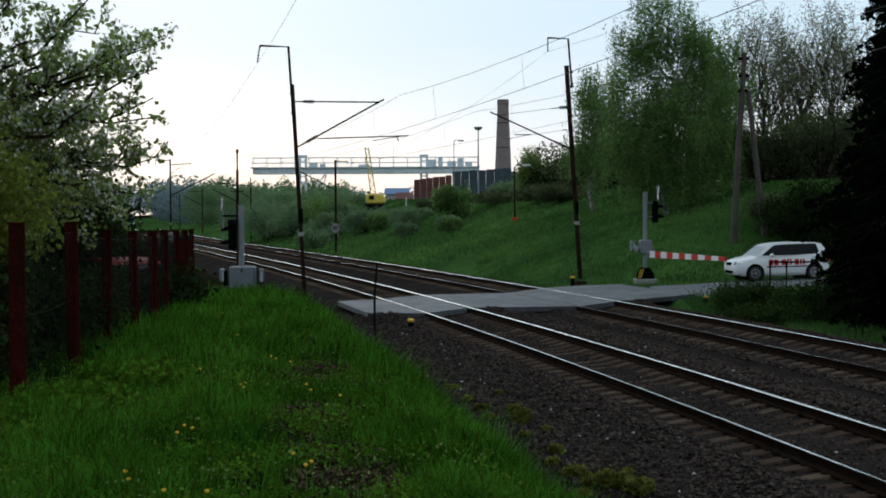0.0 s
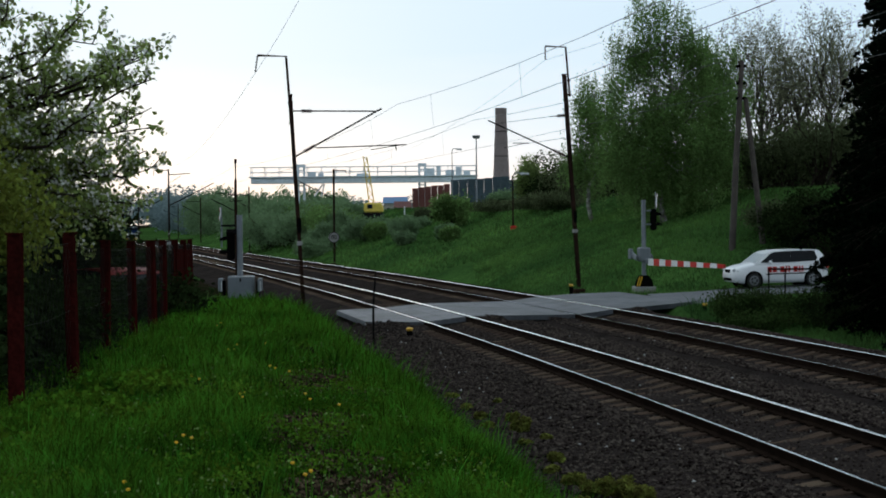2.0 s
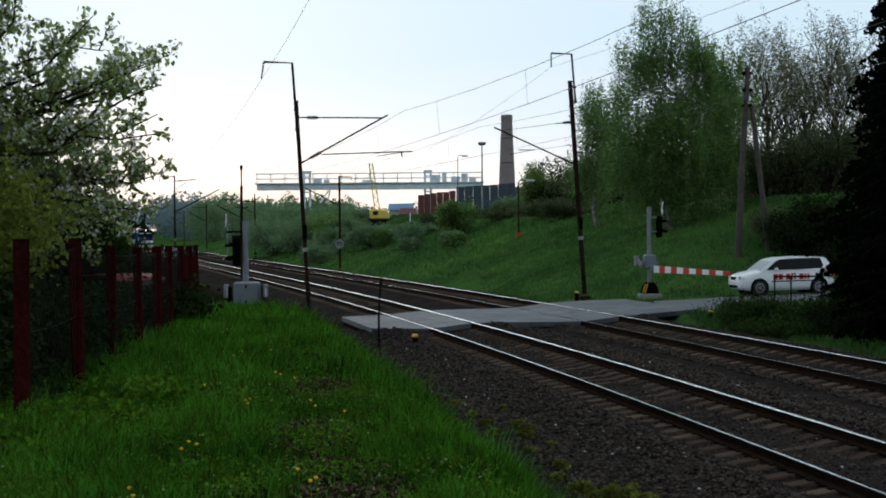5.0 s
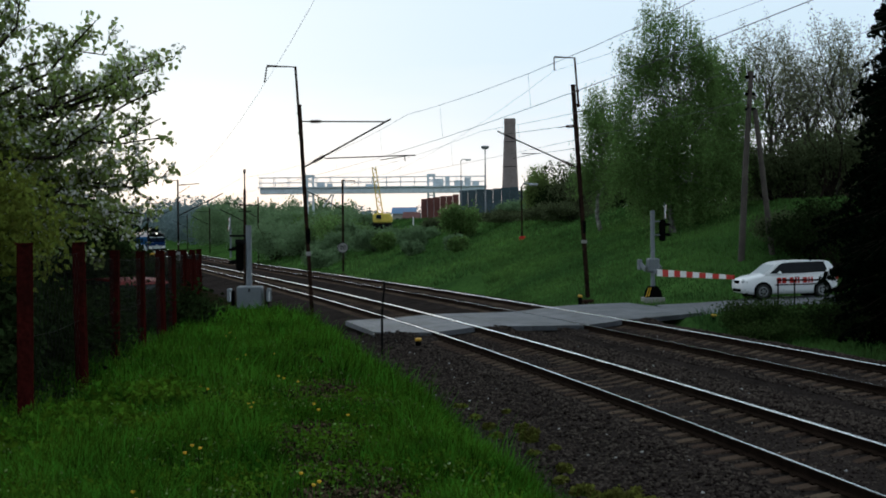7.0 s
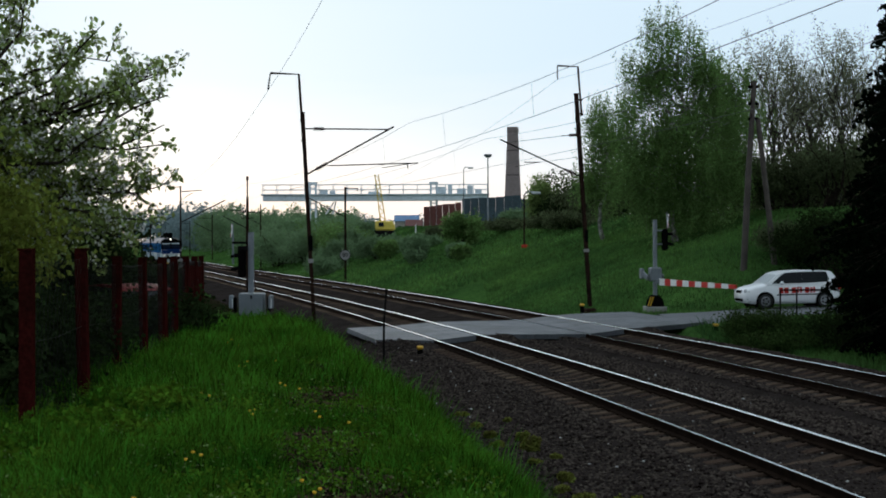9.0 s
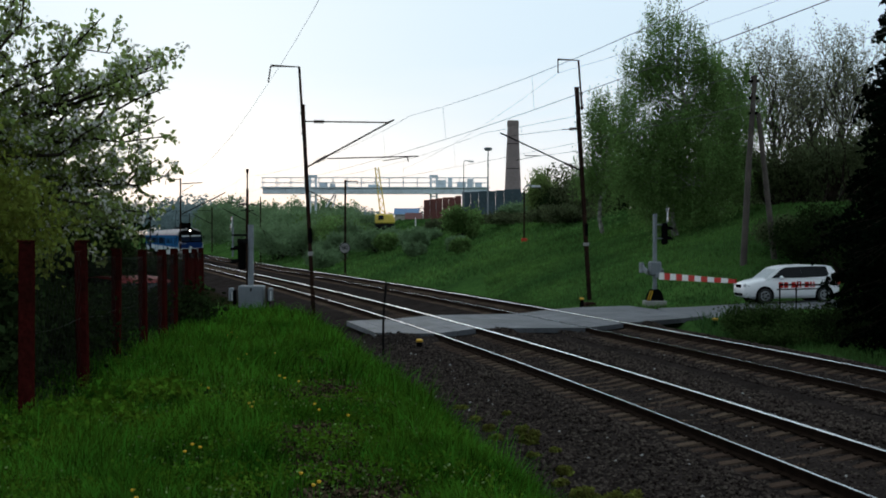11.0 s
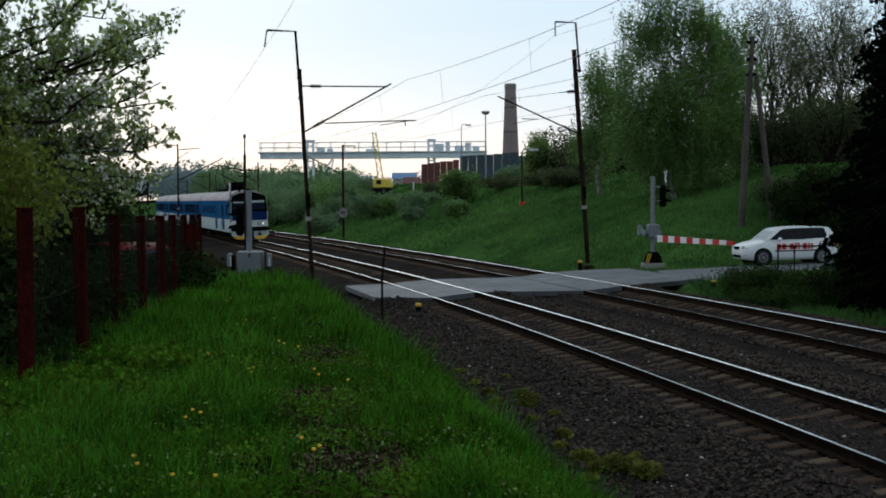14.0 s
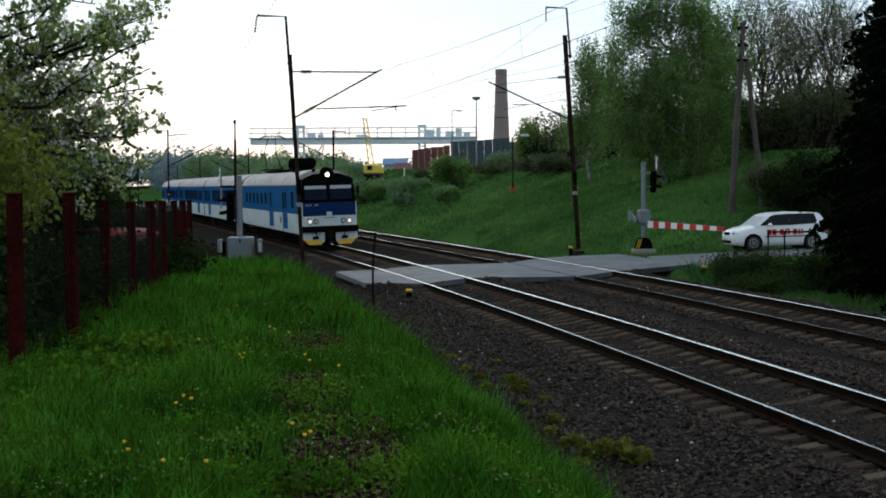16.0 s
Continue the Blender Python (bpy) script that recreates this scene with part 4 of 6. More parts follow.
    for x in (-1.18, 1.28):
        for s in (-1, 1):
            y = s * 0.745
            part("wheel_arch", Shape().tube([(x, s * 0.60, 0.31), (x, s * 0.842, 0.31)], 0.375, 24), M_BLACK, car, "dark wheel arch")
            wheel = part("wheel", Shape().tube([(x, y - s * 0.1, 0.30), (x, y - s * 0.09, 0.30), (x, y + s * 0.085, 0.30), (x, y + s * 0.108, 0.30)], [0.26, 0.305, 0.305, 0.27], 24), M_TYRE, car, "black tyre")
            part("rim", Shape().tube([(x, y + s * 0.1, 0.30), (x, y + s * 0.116, 0.30)], [0.205, 0.19], 20), M_RIM, wheel, "silver rim")
            hubs = Shape()
            for j in range(5):
                a = 2 * math.pi * j / 5
                hubs.box((x + 0.11 * math.cos(a), y + s * 0.119, 0.30 + 0.11 * math.sin(a)), (0.055, 0.008, 0.09), 0, 0, Euler((0, -a, 0)).to_matrix())
            part("rim_openings", hubs, M_BLACK, wheel)
    for s in (-1, 1):
        part("headlamp", Shape().box((-1.83, s * 0.60, 0.70), (0.30, 0.26, 0.15), 0.05, 0, Euler((0, 0.25, s * 0.5)).to_matrix()), M_LENS, car, "clear headlamp")
        part("tail_lamp", Shape().box((1.90, s * 0.70, 0.86), (0.16, 0.18, 0.34), 0.05), M_RED, car, "red tail lamp")
        part("wing_mirror", Shape().box((-0.52, s * 0.93, 1.02), (0.13, 0.20, 0.14), 0.05), paint, car)
        part("door_handle", Shape().box((0.22, s * 0.838, 0.84), (0.17, 0.025, 0.03), 0.008), M_BLACK, car)
        part("side_strip", Shape().box((0.25, s * 0.842, 0.545), (1.9, 0.016, 0.045), 0.004), M_BLACK, car, "dark rubbing strip")
    part("grille", Shape().box((-1.97, 0, 0.68), (0.08, 0.62, 0.14), 0.03), M_BLACK, car, "black grille")
    part("lower_grille", Shape().box((-1.965, 0, 0.36), (0.1, 0.95, 0.12), 0.03), M_BLACK, car)
    if lettering:
        # unreadable red characters along the doors, as bars
        x = -0.62
        for w in (0.17, 0.17, 0, 0.17, 0.07, 0.07, 0, 0.17, 0.07, 0.07):
            if w:
                part("red_lettering", Shape().box((x + w / 2, -0.849, 0.72), (w, 0.012, 0.23), 0.0), M_RED, car, "red bar of writing")
            x += (w + 0.05) if w else 0.09
    return car


hatchback(pose(13.55, 56.0, 0.445, 0, -1.0, 7), M_CARWHITE, "white five-door hatchback waiting on the road at the barrier", True)
hatchback(pose(-7.95, 34.5, gz(-7.95, 34.5) + 0.02, 0, 0, 127), M_CARRED, "red hatchback parked behind the garden fence", False, M_CARGLASS)


# ---- the train ----
CAR_LEN, CAR_GAP = 24.5, 0.5
HALF = 1.41


def side_outline():
    """Half of the body's cross-section, from the sill up to the roof's middle: y, z."""
    return [(HALF - 0.05, 0.72), (HALF, 0.95), (HALF, 1.95), (HALF - 0.005, 3.02), (HALF - 0.05, 3.26)], [(HALF - 0.05, 3.26), (HALF - 0.22, 3.56), (HALF - 0.62, 3.80), (0.0, 3.92)]


def shell(x0, x1, pts, mirrored=True):
    sh = Shape()
    for s in ((-1, 1) if mirrored else (1,)):
        k = len(pts)
        vs = [(x, s * y, z) for x in (x0, x1) for y, z in pts]
        sh.add(vs, [(i, i + 1, i + 1 + k, i + k) for i in range(k - 1)], 0, True)
    return sh


def bogie(car, x):
    b = part("bogie", Shape().box((x, 0, 0.55), (3.4, 2.1, 0.32), 0.06).box((x, 0.98, 0.62), (2.2, 0.16, 0.36), 0.05).box((x, -0.98, 0.62), (2.2, 0.16, 0.36), 0.05), M_UNDER, car, "sooty bogie")
    for dx in (-1.25, 1.25):
        for s in (-1, 1):
            part("wheel", Shape().tube([(x + dx, s * 0.69, 0.46), (x + dx, s * 0.72, 0.46), (x + dx, s * 0.82, 0.46)], [0.50, 0.48, 0.46], 20), M_UNDER, b)


def coach(label, motor):
    """A coach along x, its front end at x = 0, body to x = -24.5; z from the rail."""
    car = thing("train_car", Matrix(), label, "train car", "cars of the train")
    lower, upper = side_outline()
    nose = 1.5 if motor else 0.0
    back = -CAR_LEN
    x0 = -nose
    white = shell(back, x0, [(HALF - 0.05, 0.72), (HALF, 0.95), (HALF, 1.72)])
    part("lower_side", white, M_TRAINW, car, "white lower side", clean=False)
    blue = shell(back, x0, [(HALF, 1.72), (HALF, 1.95), (HALF - 0.005, 3.02), (HALF - 0.04, 3.16)])
    part("upper_side", blue, M_BLUE, car, "blue window band", clean=False)
    part("roof", shell(back, x0, [(HALF - 0.04, 3.16)] + upper[0:]), M_ROOF, car, "pale grey roof", clean=False)
    end = [(-y, z) for y, z in lower] + [(-y, z) for y, z in upper[1:]] + [(y, z) for y, z in reversed(upper[1:-1])] + [(y, z) for y, z in reversed(lower)]
    part("end_wall", Shape().prism(end, back, back + 0.05, 0), M_NAVY, car)
    if not motor:
        part("end_wall", Shape().prism(end, -0.05, 0.0, 0), M_NAVY, car)
    part("gangway", Shape().box((back - 0.2, 0, 2.0), (0.5, 1.5, 2.3), 0.08), M_BLACK, car, "dark rubber gangway")
    part("underframe", Shape().box(((back + x0) / 2, 0, 0.70), (CAR_LEN - nose - 0.2, 2.5, 0.3), 0.05), M_UNDER, car)
    for x in (-8.2, -10.6, -13.4, -16.0):
        part("equipment_box", Shape().box((x, 0, 0.52), (1.9, 2.3, 0.46), 0.06), M_UNDER, car)
    bogie(car, -3.9), bogie(car, -20.6)
    # doors and windows on both sides
    doors = (-5.2, -10.4) if motor else (-4.3, -20.2)
    for s in (-1, 1):
        for x in doors:
            d = part("door", Shape().box((x, s * (HALF + 0.004), 2.0), (1.5, 0.03, 2.2), 0.01), M_BLUE, car, "blue double door")
            for dx in ((0.0,) if motor and x < -8 else (-0.36, 0.36)):
                part("door_window", Shape().box((x + dx, s * (HALF + 0.022), 2.38), (0.42, 0.012, 0.85), 0.004), M_GLASS, d, "dark door window")
            part("door_gap", Shape().box((x - 0.76, s * (HALF + 0.02), 1.75), (0.06, 0.02, 2.1), 0), M_BLACK, d)
        if motor:
            xs = [-12.7 - 1.82 * k for k in range(6)]
            ws = [0.78] * 6
        else:
            xs = [-1.6, -2.9] + [-6.3 - 1.55 * k for k in range(8)] + [-22.2, -23.4]
            ws = [0.9, 0.9] + [1.2] * 8 + [0.9, 0.7]
        for x, w in zip(xs, ws):
            part("window", Shape().box((x, s * (HALF + 0.002), 2.42), (w, 0.024, 0.62 if motor else 0.86), 0.006), M_GLASS, car, "dark window")
        part("gutter", Shape().box(((back + x0) / 2, s * (HALF - 0.02), 3.17), (CAR_LEN - nose, 0.05, 0.05), 0.01), M_GREY, car)
        if motor:
            part("side_grille", Shape().box((-6.9, s * (HALF + 0.004), 1.35), (0.35, 0.012, 0.35), 0), M_UNDER, car)
            part("cab_window", Shape().box((-2.6, s * (HALF + 0.002), 2.42), (0.75, 0.024, 0.8), 0.02), M_GLASS, car, "dark cab window")
    for x in (-6.0, -12.0, -18.0):
        part("roof_joint", shell(x, x + 0.08, [(a, b + 0.012) for a, b in upper]), M_UNDER, car, clean=False)
    return car


def cab_front(car):
    """The sloping driver's end of the motor car."""
    # stations from the body to the face: x, width factor, roof height
    prof = []
    for x, w, roof in ((-1.5, 1.0, 3.92), (-0.8, 0.985, 3.86), (-0.32, 0.965, 3.74)):
        prof.append((x, w, roof))
    rows = []
    for x, w, roof in prof:
        h = HALF * w
        half = [(h * 0.96, 0.72), (h, 0.95), (h, 1.72), (h, 2.4), (h * 0.985, 3.05), (h * 0.93, 3.3), (h * 0.80, 3.3 + (roof - 3.3) * 0.55), (h * 0.5, 3.3 + (roof - 3.3) * 0.88), (0, roof)]
        rows.append([(x, y, z) for y, z in half] + [(x, -y, z) for y, z in reversed(half[:-1])])
    n = len(rows[0])
    for (name, lo, hi, mat_) in (("cab_lower", 0, 2, M_TRAINW), ("cab_upper", 2, 4, M_BLUE), ("cab_roof", 4, n - 5, M_CABROOF)):
        sh = Shape()
        spans = [(lo, hi)] if name == "cab_roof" else [(lo, hi), (n - 1 - hi, n - 1 - lo)]
        for a, b in spans:
            w = b - a + 1
            vs = [p for row in rows for p in row[a:b + 1]]
            fs = [(i * w + j, i * w + j + 1, (i + 1) * w + j + 1, (i + 1) * w + j) for i in range(len(rows) - 1) for j in range(w - 1)]
            part(name, Shape().add(vs, fs, 0, True), mat_, car, clean=False)
    h = HALF * 0.965
    # the face: bands from bottom to top, tilting back above the waist
    def band(name, z0, z1, x0, x1, w0, w1, mat_, label=""):
        sh = Shape()
        d = 0.35
        vs = [(x0, -w0, z0), (x0, w0, z0), (x1, w1, z1), (x1, -w1, z1), (x0 - d, -w0, z0), (x0 - d, w0, z0), (x1 - d, w1, z1), (x1 - d, -w1, z1)]
        return part(name, sh.add(vs, [(0, 1, 2, 3), (7, 6, 5, 4), (0, 4, 5, 1), (1, 5, 6, 2), (2, 6, 7, 3), (3, 7, 4, 0)]), mat_, car, label)
    band("front_white", 1.08, 1.62, 0.0, -0.02, h, h, M_TRAINW, "white lower front")
    navy = band("front_blue", 1.62, 2.28, -0.02, -0.05, h * 0.99, h * 0.985, M_NAVY, "dark blue front panel")
    dark = band("front_dark", 2.28, 3.42, -0.05, -0.28, h * 0.985, h * 0.93, M_BLACK, "black windscreen surround")
    band("front_brow", 3.42, 3.70, -0.28, -0.45, h * 0.93, h * 0.42, M_BLACK, "black brow under the roof lamp")
    slope = Euler((0, math.atan2(-0.23, 1.14), 0)).to_matrix()
    for s in (-1, 1):
        part("windscreen", Shape().box((-0.115, s * 0.63, 2.72), (0.02, 1.08, 0.62), 0.006, 0, slope), M_GLASS, dark, "dark windscreen")
        part("sun_blind", Shape().box((-0.155, s * 0.63, 3.02), (0.02, 1.06, 0.16), 0.004, 0, slope), M_PALEGLASS, dark, "pale blind above the windscreen")
        for d, m_ in ((0.98, M_DIM), (0.68, M_LENS)):
            ring = part("lamp_ring", Shape().tube([(0.0, s * d, 1.36), (0.03, s * d, 1.36)], [0.135, 0.12], 18), M_BLACK, car, "black lamp ring")
            part("headlamp", Shape().tube([(0.028, s * d, 1.36), (0.04, s * d, 1.36)], [0.095, 0.085], 18), m_, ring, "round headlamp")
        part("edge_stripe", Shape().box((0.0, s * (h - 0.02), 1.95), (0.03, 0.05, 0.66), 0.01), M_TRAINW, car, "white edge stripe")
        part("mirror", Shape().box((-0.25, s * (HALF + 0.10), 2.85), (0.10, 0.10, 0.42), 0.03), M_BLACK, car, "black rear-view mirror")
        part("buffer_beam_skirt", Shape().prism([(s * 0.36, 0.30), (s * 1.05, 0.30), (s * 1.36, 0.52), (s * 1.36, 0.92), (s * 0.30, 0.92)], -0.25, 0.02, 0), M_TRAINW, car, "white plough skirt")
        part("yellow_skirt", Shape().prism([(s * 0.42, 0.22), (s * 1.02, 0.22), (s * 1.38, 0.52), (s * 1.0, 0.44), (s * 0.42, 0.44)], -0.2, 0.035, 0), M_YELLOW, car, "yellow lower edge of the plough")
        part("hose", Shape().tube([(0.05, s * 0.72, 0.98), (0.16, s * 0.70, 0.75), (0.10, s * 0.66, 0.5)], 0.035, 6), M_BLACK, car, "black coupling hose")
        part("hose_box", Shape().box((0.05, s * 0.72, 0.56), (0.12, 0.3, 0.14), 0.02), M_BLACK, car)
    part("bumper", Shape().box((0.0, 0, 0.98), (0.40, h * 2.06, 0.30), 0.05), M_BLACK, car, "black bumper")
    part("coupler", Shape().box((0.12, 0, 0.68), (0.34, 0.34, 0.42), 0.06).box((0.28, 0, 0.62), (0.1, 0.2, 0.5), 0.03), M_UNDER, car, "dark coupler")
    for y in (-0.34, 0.34):
        part("coupler_guard", Shape().box((0.03, y, 0.64), (0.05, 0.12, 0.56), 0.01), M_TRAINW, car)
    part("emblem", Shape().box((0.0, 0, 1.72), (0.02, 0.26, 0.20), 0.03), M_TRAINW, navy, "white emblem shape")
    part("plate", Shape().box((0.005, 0, 1.53), (0.012, 0.55, 0.05), 0), M_GREY, car, "pale plate")
    for k in range(6):
        if k != 3:
            part("number_bar", Shape().box((-0.025, -1.12 + 0.11 * k, 2.16), (0.012, 0.08, 0.10), 0), M_GREY, navy, "pale bar of writing")
    lamp = part("roof_lamp_housing", Shape().tube([(-0.75, 0, 3.72), (-0.22, 0, 3.66), (-0.18, 0, 3.66)], [0.30, 0.34, 0.30], 20), M_BLACK, car, "black roof lamp housing")
    part("roof_lamp", Shape().tube([(-0.19, 0, 3.64), (-0.15, 0, 3.64)], [0.10, 0.085], 16), M_LAMP, lamp, "lit warm-white roof lamp")
    part("horn", Shape().tube([(-1.0, -0.62, 3.85), (-0.7, -0.62, 3.88), (-0.6, -0.62, 3.88)], [0.04, 0.05, 0.10], 10), M_DARK, car)
    part("antenna", Shape().tube([(-1.2, 0.5, 3.8), (-1.2, 0.5, 4.15)], 0.02, 6), M_DARK, car)
    # roof gear
    part("air_box", Shape().box((-7.8, 0, 4.32), (1.5, 1.35, 0.56), 0.16).box((-7.8, 0, 3.98), (1.2, 1.0, 0.3), 0.03), M_BLACK, car, "black rounded cooling box")
    part("roof_walk", Shape().box((-14.5, 0.0, 3.98), (10.5, 0.9, 0.10), 0.02), M_UNDER, car)
    for x in (-10.5, -12.6, -15.2):
        part("roof_insulator", insulator(Shape(), (x, 0.0, 3.85), (x, 0.0, 4.3), 0.09, 0), M_GLAZED, car)
    pan = part("pantograph", Shape().box((-19.6, 0, 4.12), (1.7, 1.3, 0.08), 0.02), M_DARK, car, "raised dark pantograph")
    for y in (-0.45, 0.45):
        part("lower_arm", Shape().tube([(-18.9, y, 4.18), (-20.4, y * 0.8, 5.25)], 0.035, 6), M_DARK, pan)
        part("upper_arm", Shape().tube([(-20.4, y * 0.8, 5.25), (-19.2, y * 0.5, 6.12)], 0.028, 6), M_DARK, pan)
        part("pan_head", Shape().tube([(-19.2 + y * 0.4, -0.80, 6.03), (-19.2 + y * 0.4, -0.5, 6.2), (-19.2 + y * 0.4, 0.5, 6.2), (-19.2 + y * 0.4, 0.80, 6.03)], 0.03, 6), M_DARK, pan)


MOTOR = coach("blue and white motor car with a lit roof lamp", True)
cab_front(MOTOR)
TRAIN = [MOTOR]
first = coach("blue and white passenger car with a pale roof", False)
TRAIN.append(first)
for _ in range(2):
    TRAIN.append(copy_thing(first, Matrix()))


# ---- trees and shrubs ----
def leaf_cards(r, centres, size, flat=0.0, droop=0.0):
    """Small folded leaves with a bent tip, four corners each, round the given places."""
    n = len(centres)
    u = r.normal(size=(n, 3))
    u[:, 2] *= (1 - flat)
    u[:, 2] -= droop
    u /= np.linalg.norm(u, axis=1)[:, None]
    w = r.normal(size=(n, 3))
    w -= (w * u).sum(1)[:, None] * u
    w /= np.linalg.norm(w, axis=1)[:, None]
    k = size * r.uniform(0.6, 1.25, (n, 1))
    a = centres - u * k * 0.5
    b = centres + w * k * 0.32
    c = centres + u * k * 0.5
    d = centres - w * k * 0.32
    nrm = np.cross(u, w) * k * 0.12
    v = np.stack([a, b + nrm, c, d + nrm], 1).reshape(-1, 3)
    i = np.arange(n)[:, None] * 4
    return v, np.concatenate([i + np.array([[0, 1, 2]]), i + np.array([[0, 2, 3]])], 0)


def crown_points(r, blobs, count, skin=0.55):
    """Places in a lumpy crown, denser towards its outside. blobs: x, y, z, rx, ry, rz."""
    blobs = np.array(blobs, float)
    vol = blobs[:, 3] * blobs[:, 4] * blobs[:, 5]
    pick = r.choice(len(blobs), count, p=vol / vol.sum())
    d = r.normal(size=(count, 3))
    d /= np.linalg.norm(d, axis=1)[:, None]
    rad = skin + (1 - skin) * r.rand(count) ** 0.7
    rad *= 0.86 + 0.2 * np.sin(d[:, 0] * 5 + pick) * np.cos(d[:, 1] * 4 + d[:, 2] * 6 + pick)
    return blobs[pick, :3] + d * rad[:, None] * blobs[pick, 3:]


def limb(r, sh, a, b, ra, rb, wob=0.08, sag=0.0, sides=6, steps=5):
    a, b = Vector(a), Vector(b)
    k = (b - a).length * wob
    pts = []
    for i in range(steps + 1):
        t = i / steps
        p = a.lerp(b, t) + Vector((r.normal() * k, r.normal() * k, r.normal() * k)) * (1 if 0 < i < steps else 0)
        p.z += sag * 4 * t * (1 - t)
        pts.append(p)
    sh.tube(pts, [ra + (rb - ra) * i / steps for i in range(steps + 1)], sides, caps=False)
    return pts


def tree(name, base, height, trunk_r, blobs, seed, leaf_mat, leaf, clumps, per, label, category="tree", bark=None, spread=0.3, droop=0.0, extra=None, twigs=40, group="", fork=0.35, skin=0.5, lumps=0, lump=0.45):
    """A tapered trunk with limbs into a crown of leaf clumps. blobs are given from the base."""
    r = np.random.RandomState(seed)
    x, y, z = base
    ob = thing(name, pose(x, y, z), label, category, group)
    sh = Shape()
    top = Vector((r.normal() * 0.2, r.normal() * 0.2, height * 0.8))
    stem = limb(r, sh, (0, 0, -0.3), top, trunk_r, trunk_r * 0.25, 0.025, sides=9, steps=7)
    cent = crown_points(r, blobs, clumps, skin)
    if lumps:
        tips = crown_points(r, blobs, lumps, skin)
        cent = tips[r.randint(lumps, size=clumps)] + r.normal(size=(clumps, 3)) * lump * np.array([1, 1, 0.6])
    for k in range(twigs):
        q = Vector(cent[r.randint(len(cent))])
        t = min(0.95, max(fork, (q.z - 0.9 - 0.35 * math.hypot(q.x, q.y)) / (height * 0.8)))
        at = stem[0].lerp(stem[-1], t)
        i = min(6, int(t * 7))
        at = stem[i].lerp(stem[i + 1], t * 7 - i)
        rr = trunk_r * (1 - 0.75 * t) * 0.42
        path = limb(r, sh, at, q, rr, rr * 0.18, 0.06, sag=0.05 * (q - at).length, sides=5, steps=4)
        for _ in range(3):
            j = r.randint(1, 5)
            e = path[j] + Vector(r.normal(size=3) * (0.10 * height * 0.5))
            limb(r, sh, path[j], e, rr * 0.3, rr * 0.08, 0.08, sides=4, steps=2)
    part("trunk", sh, bark or M_BARK, ob, "", clean=False)
    reach = r.normal(size=(clumps, per, 3)) * spread * np.array([1, 1, 0.75])
    if droop:
        down = np.abs(r.normal(size=(clumps, per))) * droop
        reach[:, :, :2] *= 0.22
        reach[:, :, :2] += r.normal(size=(clumps, 1, 2)) * 0.18 * down[:, :, None]
        reach[:, :, 2] -= down
    pts = (cent[:, None, :] + reach).reshape(-1, 3)
    v, f = leaf_cards(r, pts, leaf, droop=0.3 if droop else 0)
    part("crown", Shape().arrays(v, f), leaf_mat, ob, "", clean=False)
    if extra:
        m, size, share, lab = extra
        sel = cent[r.rand(clumps) < share]
        p2 = (sel[:, None, :] + r.normal(size=(len(sel), 14, 3)) * spread * 0.75).reshape(-1, 3)
        v, f = leaf_cards(r, p2, size)
        part("blossom", Shape().arrays(v, f), m, ob, lab, clean=False)
    return ob


def bough_tree(name, base, trunk_top, trunk_r, boughs, seed, leaf_mat, leaf, label, bark, twig=0.6, step=0.09, leaves=6, spread=0.05, extra=None, side=14, start=0.3, rise=0.25, group=""):
    """A tree of long boughs with side twigs, leaves in small clumps along the twigs. boughs: fork height, tip."""
    r = np.random.RandomState(seed)
    ob = thing(name, pose(*base), label, "tree", group)
    sh = Shape()
    stem = limb(r, sh, (0, 0, -0.3), trunk_top, trunk_r, trunk_r * 0.5, 0.02, sides=9, steps=6)
    cent = []
    for fork, tip in boughs:
        at = stem[0].lerp(stem[-1], fork)
        tip = Vector(tip)
        rb = trunk_r * 0.34
        path = limb(r, sh, at, tip, rb, rb * 0.14, 0.035, sag=0.04 * (tip - at).length, sides=5, steps=7)
        ahead = (tip - at).normalized()
        for k in range(side):
            t = start + (1 - start) * (k + r.rand()) / side
            i = min(6, int(t * 7))
            p = path[i].lerp(path[i + 1], t * 7 - i)
            d = (Vector(r.normal(size=3)) * 0.75 + ahead * 0.75 + Vector((0, 0, rise))).normalized()
            n = twig * r.uniform(0.45, 1.15) * (1.15 - 0.5 * t)
            q = p + d * n
            limb(r, sh, p, q, rb * 0.2, rb * 0.07, 0.07, sides=4, steps=3)
            for j in range(int(n / step) + 1):
                cent.append(p.lerp(q, (j + 1) / (int(n / step) + 1)) + Vector(r.normal(size=3)) * spread * 0.4)
    part("trunk", sh, bark, ob, "", clean=False)
    cent = np.array([tuple(p) for p in cent])
    pts = (cent[:, None, :] + r.normal(size=(len(cent), leaves, 3)) * spread).reshape(-1, 3)
    v, f = leaf_cards(r, pts, leaf, droop=0.25)
    part("crown", Shape().arrays(v, f), leaf_mat, ob, "", clean=False)
    if extra:
        m, size, share, count, lab = extra
        sel = cent[r.rand(len(cent)) < share]
        pts = (sel[:, None, :] + r.normal(size=(len(sel), count, 3)) * spread * 0.8).reshape(-1, 3)
        v, f = leaf_cards(r, pts, size)
        part("blossom", Shape().arrays(v, f), m, ob, lab, clean=False)
    return ob


